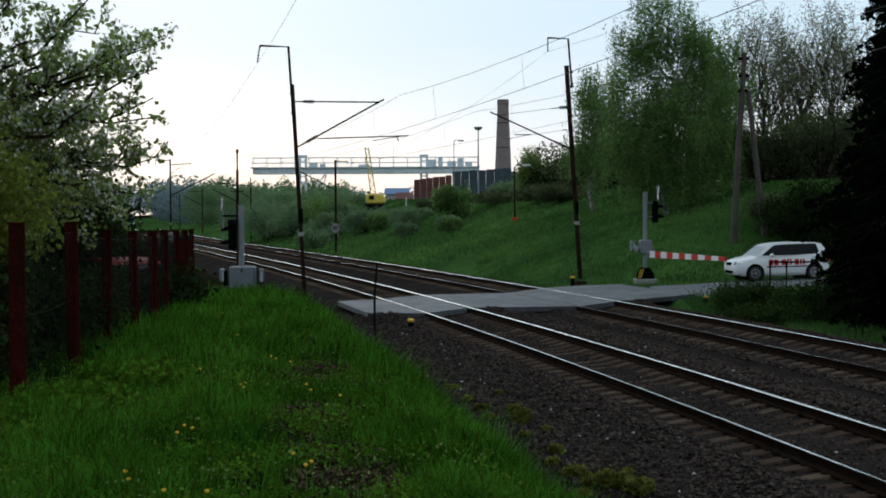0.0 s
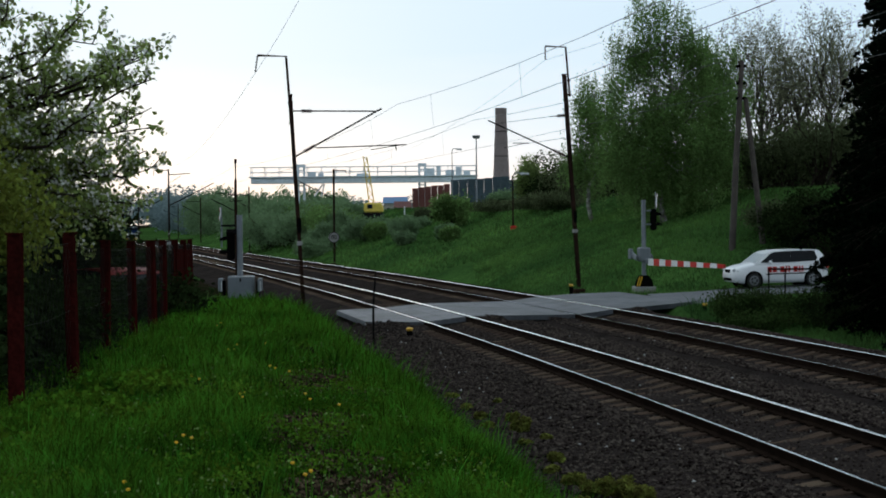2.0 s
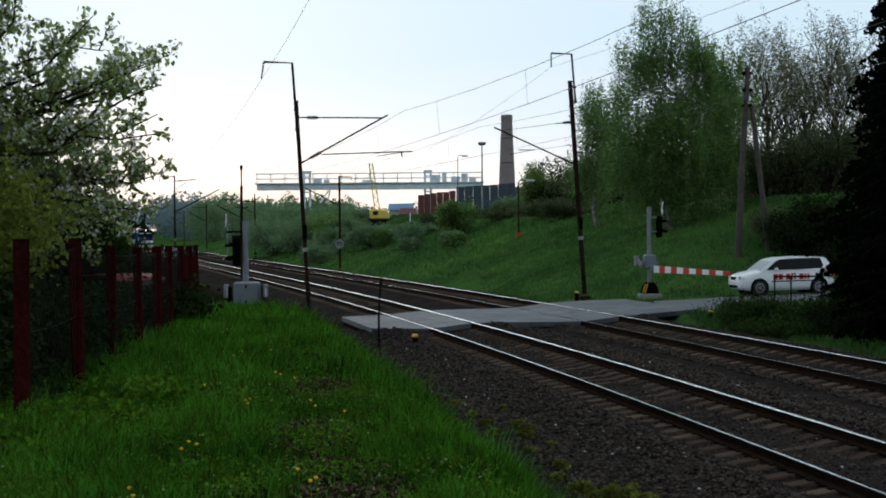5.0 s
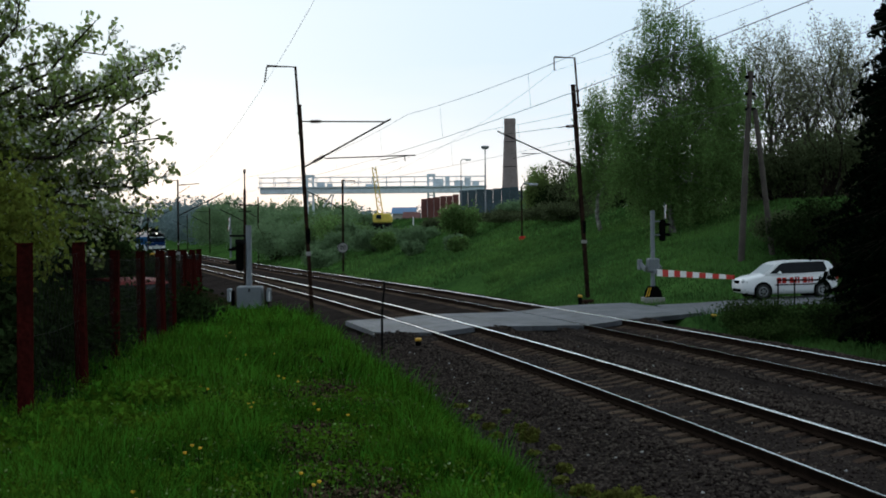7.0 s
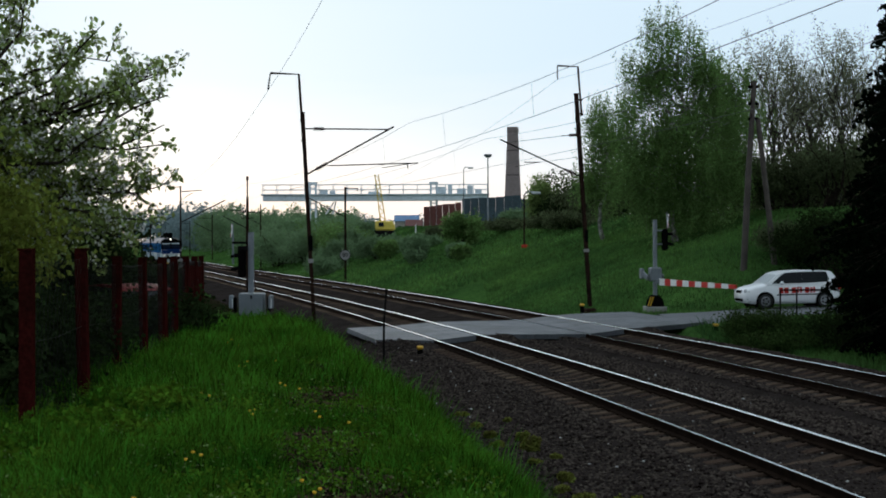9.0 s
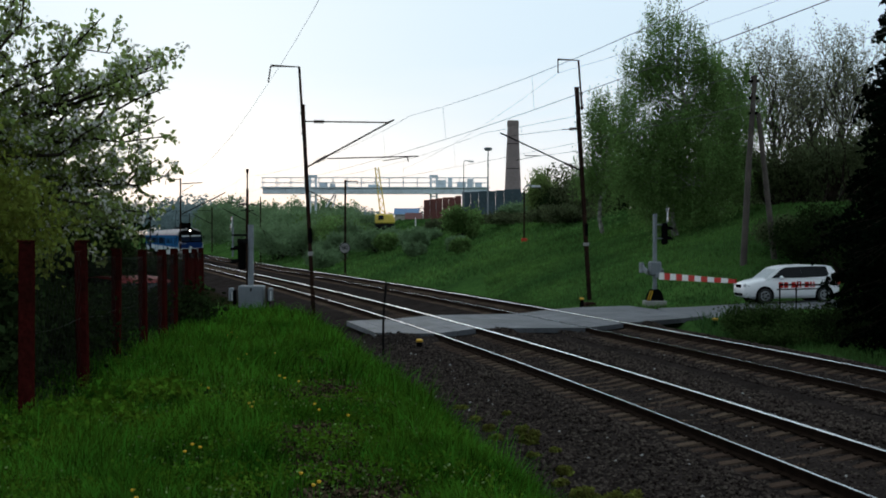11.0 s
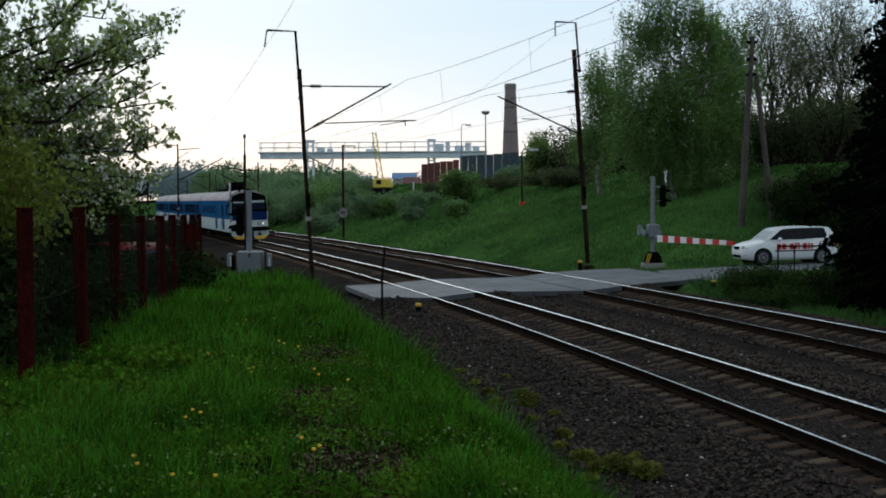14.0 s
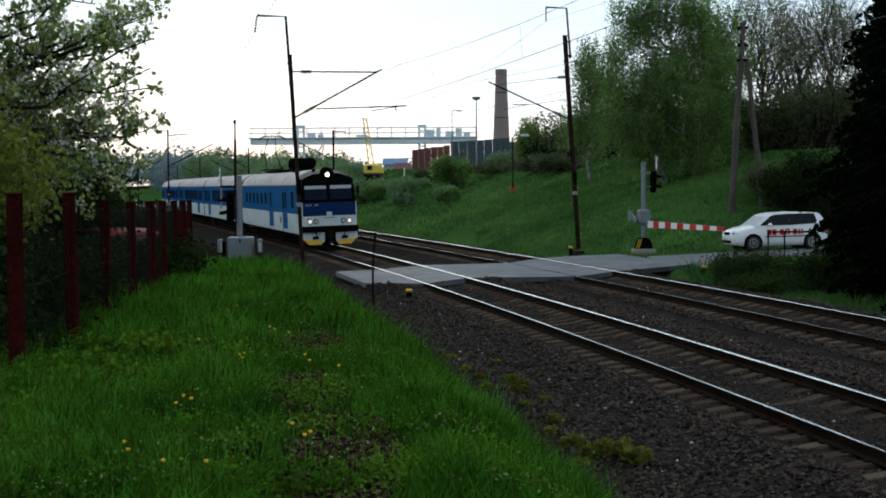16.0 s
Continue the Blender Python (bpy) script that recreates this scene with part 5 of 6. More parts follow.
def shrub(base, w, h, seed, mat_, leaf, count, label, category="shrub", group="", d=None):
    r = np.random.RandomState(seed)
    ob = thing("shrub", pose(*base), label, category, group)
    d = d or w
    sh = Shape()
    blobs = [(r.uniform(-0.4, 0.4) * w, r.uniform(-0.3, 0.3) * d, h * r.uniform(0.3, 0.7), w * 0.3, d * 0.3, h * 0.32) for _ in range(7)]
    for k in range(14):
        b = blobs[k % 7]
        limb(r, sh, (r.normal() * 0.05 * w, r.normal() * 0.05 * d, -0.1), (b[0] + r.normal() * 0.12 * w, b[1] + r.normal() * 0.1 * d, b[2] + r.uniform(0, 0.35) * h), 0.02 * h, 0.004 * h, 0.06, sides=4, steps=3)
    part("branchwork", sh, M_BARK, ob, "", clean=False)
    c = crown_points(r, blobs, count // 8, 0.35)
    pts = (c[:, None, :] + r.normal(size=(len(c), 8, 3)) * 0.07 * (w + h) * 0.5).reshape(-1, 3)
    pts[:, 2] = np.maximum(pts[:, 2], 0.02)
    v, f = leaf_cards(r, pts, leaf)
    part("foliage", Shape().arrays(v, f), mat_, ob, "", clean=False)
    return ob


def spruce(base, height, radius, seed, label):
    r = np.random.RandomState(seed)
    ob = thing("spruce_tree", pose(*base), label, "tree")
    sh, nee = Shape(), []
    limb(r, sh, (0, 0, -0.3), (0, 0, height), 0.2, 0.02, 0.004, sides=8, steps=8)
    z = 0.15
    while z < height - 0.3:
        reach = min(radius * (1 - z / height) ** 0.8, 2.15 + 0.30 * z)
        for k in range(9):
            a = r.uniform(0, 6.28)
            e = reach * (r.uniform(0.62, 1.0) if r.rand() < 0.7 else r.uniform(1.0, 1.2))
            path = limb(r, sh, (0, 0, z + 0.05), (math.cos(a) * e, math.sin(a) * e, z - 0.30 * e + 0.16 * e * r.rand()), 0.025, 0.006, 0.02, sag=0.05 * e, sides=4, steps=4)
            for m in range(int(85 * e) + 8):
                t = r.uniform(0.04, 1.0)
                i = min(3, int(t * 4))
                p = path[i].lerp(path[i + 1], t * 4 - i)
                side = r.choice([-1, 1]) * r.uniform(0.02, 0.26) * (1.06 - t) * min(1.5, e)
                nee.append((p.x - math.sin(a) * side, p.y + math.cos(a) * side, p.z - abs(r.normal()) * 0.13))
        z += 0.21
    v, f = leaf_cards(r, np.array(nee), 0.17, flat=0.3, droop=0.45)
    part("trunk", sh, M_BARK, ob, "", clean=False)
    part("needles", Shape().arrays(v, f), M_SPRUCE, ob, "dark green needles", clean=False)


def at_ground(x, y, dz=0.0):
    return (x, y, gz(x, y) + dz)


def ray_place(px, y):
    """How far to the side a thing stands, y metres ahead, on the given bearing."""
    return (px - 784) / 2440.0 * y


# garden trees behind the fence
def cherry_boughs(base):
    """Long boughs reaching over the fence, and a dense inner crown."""
    r = np.random.RandomState(7)
    k = 17.5 / 2440.0
    tips = [(165, 0), (160, 50), (120, 25), (240, 45), (250, 62), (275, 80), (282, 120), (272, 208), (255, 245), (270, 280), (240, 310), (235, 340), (200, 378), (225, 120), (205, 185), (140, 125), (90, 110), (130, 390), (215, 290), (185, 335), (30, 5), (60, -30), (232, 85), (258, 165), (255, 100), (215, 235), (180, 270), (180, 380)]
    out = [(r.uniform(0.55, 0.95), ((px - 784) * k - base[0], r.normal() * 0.35, 3.1 + (382 - py) * k - base[2])) for px, py in tips]
    for _ in range(40):
        out.append((r.uniform(0.4, 1.0), ((r.uniform(-170, 95) - 784) * k - base[0], r.uniform(-1.0, 1.3), 3.1 + (382 - r.uniform(110, 400)) * k - base[2])))
    for _ in range(17):
        out.append((r.uniform(0.6, 1.0), ((r.uniform(-250, 20) - 784) * k - base[0], r.uniform(-1.3, 1.6), 3.1 + (382 - r.uniform(-160, 150)) * k - base[2])))
    return out


CHERRY = at_ground(-7.0, 17.5)
bough_tree("cherry_tree", CHERRY, (0.2, 0.1, 2.9), 0.15, cherry_boughs(CHERRY), 21, M_CHERRY, 0.088, "cherry tree with young leaves and white blossom behind a fence", M_BARK, twig=0.58, step=0.085, leaves=6, spread=0.055, extra=(M_BLOSSOM, 0.06, 0.55, 7, "clusters of white blossom"), side=13, start=0.30)
tree("garden_tree", at_ground(-7.2, 14.0), 4.2, 0.12, [(0, 0, 2.4, 1.5, 1.3, 1.3), (1.5, 0.2, 2.2, 1.1, 1.0, 1.0), (2.4, 0.5, 1.7, 0.8, 0.8, 0.7), (1.2, 0, 3.1, 1.2, 1.0, 0.7)], 22, M_LIME, 0.085, 2200, 14, "leafy fresh green garden tree behind a fence", spread=0.18, twigs=50)
# added shrub: stands in for the shade that hides the car's lower body
shrub(at_ground(-6.9, 30.2), 3.2, 1.25, 59, M_SHADY, 0.13, 14000, "low dark shrub added for the shade over a parked car", group="garden shrubs")
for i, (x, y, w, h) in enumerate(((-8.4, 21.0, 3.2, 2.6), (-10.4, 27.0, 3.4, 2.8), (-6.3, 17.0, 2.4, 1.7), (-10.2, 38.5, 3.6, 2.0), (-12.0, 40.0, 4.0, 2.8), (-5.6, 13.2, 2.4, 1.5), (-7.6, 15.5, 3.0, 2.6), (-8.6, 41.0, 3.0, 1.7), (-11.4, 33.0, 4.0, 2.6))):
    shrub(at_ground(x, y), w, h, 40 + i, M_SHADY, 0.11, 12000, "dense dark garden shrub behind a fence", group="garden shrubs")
# three added trees, hidden or out of view, that block light from the garden
tree("garden_tree", at_ground(-10.3, 26.5), 5.0, 0.2, [(0, 0, 2.5, 3.4, 3.6, 1.3), (-2.0, 3.0, 2.7, 3.2, 3.2, 1.4), (-3.5, -2.0, 2.6, 3.0, 3.0, 1.4)], 27, M_LEAF, 0.16, 2600, 14, "broad dense tree added to shade the garden", spread=0.35, twigs=50, skin=0.2)
tree("garden_tree", at_ground(-11.0, 36.0), 4.4, 0.2, [(0, 0, 2.4, 3.0, 3.2, 1.3), (0.6, -1.0, 2.8, 2.4, 2.6, 1.3)], 28, M_SHADY, 0.17, 1500, 14, "broad dense tree added to shade the garden", spread=0.35, twigs=40, skin=0.2)
tree("garden_tree", at_ground(-9.5, 10.0), 5.0, 0.2, [(0, 0, 2.6, 2.6, 3.6, 1.4), (0.6, 1.0, 3.2, 2.2, 2.8, 1.3)], 29, M_SHADY, 0.17, 1500, 14, "broad dense tree added to shade the garden", spread=0.35, twigs=40, skin=0.2)
# added dark shrubs that stand in for the deep shade behind the posts
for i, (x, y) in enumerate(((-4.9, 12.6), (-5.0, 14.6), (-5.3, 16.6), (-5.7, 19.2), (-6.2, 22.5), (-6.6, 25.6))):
    shrub(at_ground(x, y), 2.0, 0.8 + 0.1 * (i % 3), 160 + i, M_SHADY, 0.09, 5000, "low undergrowth added as dark shade behind a garden fence", group="garden undergrowth")
shrub(at_ground(-3.1, 11.3), 0.34, 0.20, 60, M_DRY, 0.03, 500, "low clump of pale dry stems in grass")

# birches and bare trees on the hill
tree("birch_tree", at_ground(ray_place(1180, 80), 80.0), 14.0, 0.22, [(-0.7, 0, 12.2, 1.3, 1.3, 1.9), (0.9, 0, 11.4, 1.3, 1.3, 1.6), (-1.9, 0, 10.2, 1.4, 1.4, 1.5), (1.6, 0, 9.4, 1.7, 1.6, 1.7), (-0.4, 0, 9.4, 1.7, 1.6, 1.8), (-2.7, 0, 7.8, 1.5, 1.5, 1.7), (2.9, 0.3, 7.2, 1.6, 1.6, 1.7), (0.5, 0.3, 7.0, 2.0, 1.8, 1.8), (-0.4, -0.4, 6.0, 3.4, 2.4, 2.4), (-1.9, 0, 4.2, 2.5, 2.2, 2.2), (1.8, 0, 3.9, 2.7, 2.2, 2.3), (0, 0.2, 2.6, 3.3, 2.4, 1.6)], 23, M_BIRCH, 0.125, 4600, 24, "tall drooping birch in fresh green leaf", bark=M_BIRCHBARK, spread=0.36, droop=0.8, twigs=110, skin=0.3, lumps=330, lump=0.42)
tree("birch_tree", at_ground(ray_place(1052, 92), 92.0), 10.5, 0.16, [(0, 0, 7.6, 1.5, 1.4, 2.2), (0.6, 0, 5.4, 2.0, 1.8, 2.4), (-0.6, 0, 3.6, 1.5, 1.5, 2.0)], 24, M_BIRCH, 0.14, 1000, 22, "slender pale birch in fresh leaf", bark=M_BIRCHBARK, spread=0.34, droop=0.6, twigs=40, lumps=80)
tree("birch_tree", at_ground(ray_place(1262, 84), 84.0), 11.0, 0.18, [(0, 0, 8.6, 1.8, 1.8, 2.2), (0.4, 0, 6.0, 2.4, 2.0, 2.4), (0, 0, 3.4, 2.4, 2.0, 2.2)], 25, M_BIRCH, 0.14, 1600, 22, "drooping birch in fresh green leaf", bark=M_BIRCHBARK, spread=0.36, droop=0.7, twigs=50, lumps=120)
for i, (px, y, h, lean) in enumerate(((1350, 88, 12.2, 0), (1415, 92, 13.4, 0), (1470, 86, 12.4, 0), (1530, 90, 12.6, 0), (1385, 98, 12.0, 0))):
    r = np.random.RandomState(70 + i)
    tips = []
    for _ in range(17):
        u, w = r.uniform(-1, 1), r.uniform(-1, 1)
        tips.append((r.uniform(0.45, 1.0), (u * 3.1, w * 2.4, h * (r.uniform(0.72, 1.0) - 0.2 * u * u))))
    for _ in range(10):
        tips.append((r.uniform(0.3, 0.8), (r.uniform(-2.9, 2.9), r.uniform(-2, 2), h * r.uniform(0.45, 0.7))))
    bough_tree("bare_tree", at_ground(ray_place(px, y), y), (0.1, 0, h * 0.42), 0.15, tips, 70 + i, M_PALELEAF, 0.13, "sparse tree with many grey twigs and few pale leaves", M_TWIGBARK, twig=1.5, step=0.26, leaves=4, spread=0.14, side=13, start=0.35, rise=0.5, group="sparse hillside trees")
for i, (px, y, w, h) in enumerate(((1345, 84, 4, 3.4), (1400, 82, 4.6, 4.0), (1450, 80, 4.6, 4.6), (1500, 78, 4.6, 5.0), (1300, 90, 4, 3.4), (1420, 95, 6, 5.2), (1480, 92, 6, 5.5), (1540, 88, 6, 5.6), (1370, 96, 5, 4.7))):
    shrub(at_ground(ray_place(px, y), y), w, h, 90 + i, M_DULL, 0.18, 5000, "dull green thicket under hillside trees", group="hillside thicket")
tree("garden_tree", at_ground(ray_place(938, 150), 150.0), 5.6, 0.12, [(0, 0, 4.3, 0.9, 0.9, 1.1), (0.3, 0, 2.6, 1.2, 1.1, 1.3)], 26, M_LEAF, 0.2, 220, 12, "small round tree on the hill's edge", spread=0.4, twigs=40)
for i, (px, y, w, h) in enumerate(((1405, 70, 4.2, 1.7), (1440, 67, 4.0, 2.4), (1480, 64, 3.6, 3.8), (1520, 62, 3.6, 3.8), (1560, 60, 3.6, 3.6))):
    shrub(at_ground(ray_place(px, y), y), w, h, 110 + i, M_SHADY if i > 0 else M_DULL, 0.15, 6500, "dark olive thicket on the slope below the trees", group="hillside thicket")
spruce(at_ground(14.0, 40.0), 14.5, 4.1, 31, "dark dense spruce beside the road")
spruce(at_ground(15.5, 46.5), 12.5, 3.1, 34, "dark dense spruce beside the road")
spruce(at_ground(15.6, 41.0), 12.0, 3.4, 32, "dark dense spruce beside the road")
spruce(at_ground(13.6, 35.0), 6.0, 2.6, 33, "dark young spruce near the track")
for i, (px, y, w, h) in enumerate(((1322, 47.5, 2.0, 1.2), (1345, 46.5, 2.6, 1.4), (1395, 45.5, 2.4, 1.25), (1440, 44.5, 2.6, 1.25), (1335, 44.0, 1.8, 0.5), (1500, 42.5, 2.6, 1.3), (1370, 44.0, 2.4, 0.7))):
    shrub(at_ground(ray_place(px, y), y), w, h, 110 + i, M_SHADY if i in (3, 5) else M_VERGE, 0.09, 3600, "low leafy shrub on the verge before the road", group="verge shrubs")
for i, (px, y, w, h) in enumerate(((800, 118, 2.8, 3.1), (595, 150, 6, 4.0), (612, 165, 6, 3.2), (480, 170, 8, 4.6), (530, 160, 6, 3.4), (690, 140, 4, 1.2), (950, 126, 3.0, 4.4), (1000, 120, 5, 2.3), (1040, 112, 5, 3.2), (905, 140, 4, 1.3), (560, 135, 3.4, 2.4), (740, 130, 2.4, 1.4))):
    shrub(at_ground(ray_place(px, y), y), w, h, 130 + i, M_SHADY if i in (7, 8) else (M_LEAF if i == 6 else (M_BIRCH if i in (0, 1, 5) else M_WOODS)), 0.24, 6500, "bushy green shrub on the trackside slope", group="slope shrubs")

_b = random.Random(77)
for i in range(15):
    s_b, n_b = 104 + 6.2 * i + _b.uniform(-2, 2), _b.uniform(13.2, 17.5) + (2.5 if i < 2 else 0)
    p_b, _ = on_track(s_b, n_b)
    k_b = 0.30 if i < 3 else (0.5 if i < 5 else (0.75 if i < 8 else 1.0))
    shrub(at_ground(p_b.x, p_b.y), _b.uniform(4.2, 6.2) * k_b, _b.uniform(3.0, 4.6) * k_b, 300 + i, M_BIRCH if i % 4 == 0 else M_WOODS, 0.22, 7000, "leafy green bush beside the far track", group="trackside bushes")
for i, (px, y, w, h) in enumerate(((835, 132, 4.5, 0.9), (890, 122, 4.2, 0.9), (965, 112, 4.6, 1.3), (1000, 106, 4.0, 1.3), (770, 138, 3.2, 1.0))):
    shrub(at_ground(ray_place(px, y), y), w, h, 340 + i, M_DULL, 0.2, 5500, "dark scrub along the top of the slope", group="slope scrub")


def far_woods(name, spots, size, seed, mat_, label, per=260):
    """Distant trees as one mass of clumps with an uneven top. spots: x, y, z, width, height."""
    r = np.random.RandomState(seed)
    pts = []
    for x, y, z, w, h in spots:
        n = per
        lumps = np.stack([x + r.uniform(-0.45, 0.45, 7) * w, y + r.uniform(-0.4, 0.4, 7) * w, z + h * r.uniform(0.25, 0.78, 7), np.full(7, w * 0.24), np.full(7, w * 0.24), np.full(7, h * 0.22)], 1)
        q = crown_points(r, lumps, n, 0.4)
        pts.append(q)
    v, f = leaf_cards(r, np.concatenate(pts), size)
    single(name, Shape().arrays(v, f), mat_, label, "woods", kind="stuff", clean=False)


_r = random.Random(8)
row = []
for k in range(46):
    px = 440 + k * 4.2 + _r.uniform(-4, 4)
    y = _r.uniform(175, 215)
    if float(side_n(ray_place(px, y), y)) > 15:
        row.append((ray_place(px, y), y, -0.3, 7.0, _r.uniform(5.4, 8.2) if px < 610 else _r.uniform(4.5, 6.5)))
far_woods("trackside_woods", row, 0.36, 5, M_WOODS, "mixed green trees beyond the railway", 2400)
row = []
for k in range(80):
    px = 190 + k * 5 + _r.uniform(-6, 6)
    y = _r.uniform(235, 330)
    if float(side_n(ray_place(px, y), y)) > 15:
        row.append((ray_place(px, y), y, -0.5, 10.0, _r.uniform(9, 12.5)))
far_woods("distant_woods", row, 0.5, 6, M_WOODS, "hazy green trees in the distance", 2000)
row = []
for k in range(110):
    px = 20 + k * 3
    y = _r.uniform(340, 520)
    n = float(side_n(ray_place(px, y), y))
    if n > 13 or n < -9:
        row.append((ray_place(px, y), y, 0.0, 15.0, _r.uniform(10, 16)))
far_woods("hazy_woods", row, 1.0, 12, M_HAZY, "trees along the line, tinted pale blue-green for haze", 900)
row = []
for k in range(80):
    px = -400 + k * 34
    y = _r.uniform(600, 800)
    row.append((ray_place(px, y), y, 0.0, 40.0, _r.uniform(14, 26)))
far_woods("horizon_woods", row, 1.6, 7, M_HAZY, "tree line on the horizon, tinted pale for haze", 900)
row = []
for k in range(44):
    px = 1010 + k * 14
    y = _r.uniform(106, 128)
    row.append((ray_place(px, y), y, gz(ray_place(px, y), y) - 0.5, 6.0, _r.uniform(3.5, 6.0)))
far_woods("hilltop_woods", row, 0.26, 13, M_DULL, "dull green trees on the hilltop", 1500)
row = []
for k in range(44):        # the same woods go on behind and beside the viewer
    a = radians(40 + k * 6.4)
    row.append((math.sin(a) * 170, math.cos(a) * 170, 1.0, 22.0, _r.uniform(9, 15)))
far_woods("surrounding_woods", row, 1.6, 9, M_WOODS, "dark tree line around the place", 260)


# ---- industrial yard on the hill ----
def gantry_crane():
    """A long overhead crane bridge with railings and two portal towers."""
    y = 210.0
    k = y / 2440.0
    crane = thing("gantry_crane", pose(0, y, 0), "pale blue gantry crane bridge with railings", "crane")
    x0, x1 = (449 - 784) * k, (846 - 784) * k
    def zz(py):
        return 3.1 + (382 - py) * k
    part("bridge_girder", Shape().box(((x0 + x1) / 2, 0, zz(303)), (x1 - x0, 1.6, 0.85), 0.05).box(((x0 + x1) / 2, 0, zz(296.5)), (x1 - x0 + 0.6, 2.2, 0.18), 0.02), M_GANTRY, crane, "pale blue box girder")
    for ys in (-0.95, 0.95):
        for z in (279, 288):
            part("handrail", Shape().tube([(x0 - 0.2, ys, zz(z)), (x1 + 0.2, ys, zz(z))], 0.045, 6), M_GANTRY, crane)
        for j in range(17):
            x = x0 + (x1 - x0) * j / 16
            part("railing_post", Shape().tube([(x, ys, zz(297)), (x, ys, zz(279))], 0.05, 6), M_GANTRY, crane)
    for px in (537, 751):
        x = (px - 784) * k
        for dx in (-0.45, 0.45):
            part("tower_leg", Shape().box((x + dx, 0, (zz(276) + 1.0) / 2), (0.34, 0.4, zz(276) - 1.0), 0.03), M_GANTRY, crane)
        part("tower_head", Shape().box((x, 0, zz(276)), (1.35, 0.5, 0.35), 0.03), M_GANTRY, crane)
        for z in (285, 312, 322):
            part("tower_tie", Shape().box((x, 0, zz(z)), (0.8, 0.3, 0.2), 0.02), M_GANTRY, crane)
    for a, b in (((560, 331), (575, 309)), ((572, 331), (578, 309))):
        part("brace", Shape().tube([((a[0] - 784) * k, 0, zz(a[1])), ((b[0] - 784) * k, 0, zz(b[1]))], 0.12, 6), M_GANTRY, crane)
    for px, w, h in ((556, 14, 8), (572, 10, 5), (645, 20, 4), (765, 16, 12), (780, 8, 16), (800, 16, 9), (815, 10, 14), (830, 12, 8)):
        part("machinery_box", Shape().box(((px - 784) * k, 0, zz(295 - h / 2)), (w * k, 1.0, h * k), 0.04), M_GANTRY, crane)


gantry_crane()


def chimney():
    y = 250.0
    k = y / 2440.0
    x = (891 - 784) * k
    ob = thing("chimney", pose(x, y, 4.5), "tall tapered sooty brick chimney", "chimney")
    top = 3.1 + (382 - 178) * k - 4.5
    sh = Shape().tube([(0, 0, -1), (0, 0, top * 0.4), (0, 0, top - 1.0)], [1.85, 1.45, 1.0], 24)
    part("shaft", sh, M_BRICK, ob)
    part("crown_ring", Shape().tube([(0, 0, top - 1.05), (0, 0, top - 0.9), (0, 0, top)], [1.0, 1.08, 1.04], 24), M_BRICK, ob)
    for z in (top * 0.3, top * 0.55, top * 0.78):
        part("iron_band", Shape().tube([(0, 0, z), (0, 0, z + 0.12)], [1.5 - 0.03 * z + 0.17] * 2, 24), M_DARK, ob)


chimney()


def crawler_crane():
    y = 160.0
    k = y / 2440.0
    x = (663 - 784) * k
    z = gz(x, y)
    z0 = 3.1 + (382 - 371) * k
    ob = thing("mobile_crane", pose(x, y, z0), "yellow mobile crane with its boom raised", "crane")
    part("undercarriage", Shape().box((0, 0, 0.35), (2.4, 2.0, 0.7), 0.15), M_DARK, ob)
    part("cabin", Shape().box((0.05, 0, 1.25), (2.1, 1.7, 1.1), 0.15).box((0.75, 0, 1.1), (1.0, 1.6, 0.7), 0.1), M_CRANEY, ob)
    part("cabin_window", Shape().box((-0.3, -0.86, 1.4), (0.6, 0.03, 0.5), 0.02), M_GLASS, ob)
    a, b = Vector((-0.1, 0, 1.5)), Vector((-0.85, 0, (371 - 261) * k))
    for d in (-0.2, 0.2):
        part("boom_chord", Shape().tube([a + Vector((d * 1.5, 0, 0)), b + Vector((d, 0, 0))], 0.07, 6), M_CRANEY, ob)
    sh = Shape()
    for j in range(12):
        p, q = a.lerp(b, j / 12), a.lerp(b, (j + 1) / 12)
        s = 0.25 if j % 2 else -0.25
        sh.tube([p + Vector((s, 0, 0)), q + Vector((-s, 0, 0))], 0.045, 5)
    part("boom_lacing", sh, M_CRANEY, ob)
    part("mound", Shape().tube([(0, 0, z - z0 - 1.5), (0, 0, -0.02)], [4.5, 3.0], 14), M_HILL, ob, "grassy earth mound")


crawler_crane()


def sheet_wall(px0, px1, top0, top1, low, y, mat_, label, step=0.55):
    k = y / 2440.0
    ob = thing("sheet_fence", pose(0, y, 0), label, "fence", "yard fences")
    x = (px0 - 784) * k
    x1 = (px1 - 784) * k
    n = max(3, int((x1 - x) / step))
    for j in range(n):
        a, b = x + (x1 - x) * j / n, x + (x1 - x) * (j + 1) / n
        zt = 3.1 + (382 - (top0 + (top1 - top0) * j / n)) * k + random.uniform(-0.05, 0.05)
        zl = 3.1 + (382 - low) * k
        part("sheet_panel", Shape().box(((a + b) / 2, 0.04 * (j % 2), (zt + zl) / 2), (b - a - 0.02, 0.08, zt - zl), 0.01), mat_, ob)
    return ob


sheet_wall(733, 800, 318, 310, 356, 175.0, M_SHEETRED, "rusty red sheet-metal fence on the hill", 0.7)
sheet_wall(801, 905, 304, 298, 352, 178.0, M_SHEETBLUE, "dark blue-green sheet-metal fence on the hill", 1.0)
sheet_wall(905, 1060, 305, 285, 350, 170.0, M_SHEETBLUE, "dark blue-green sheet-metal fence on the hill", 1.0)


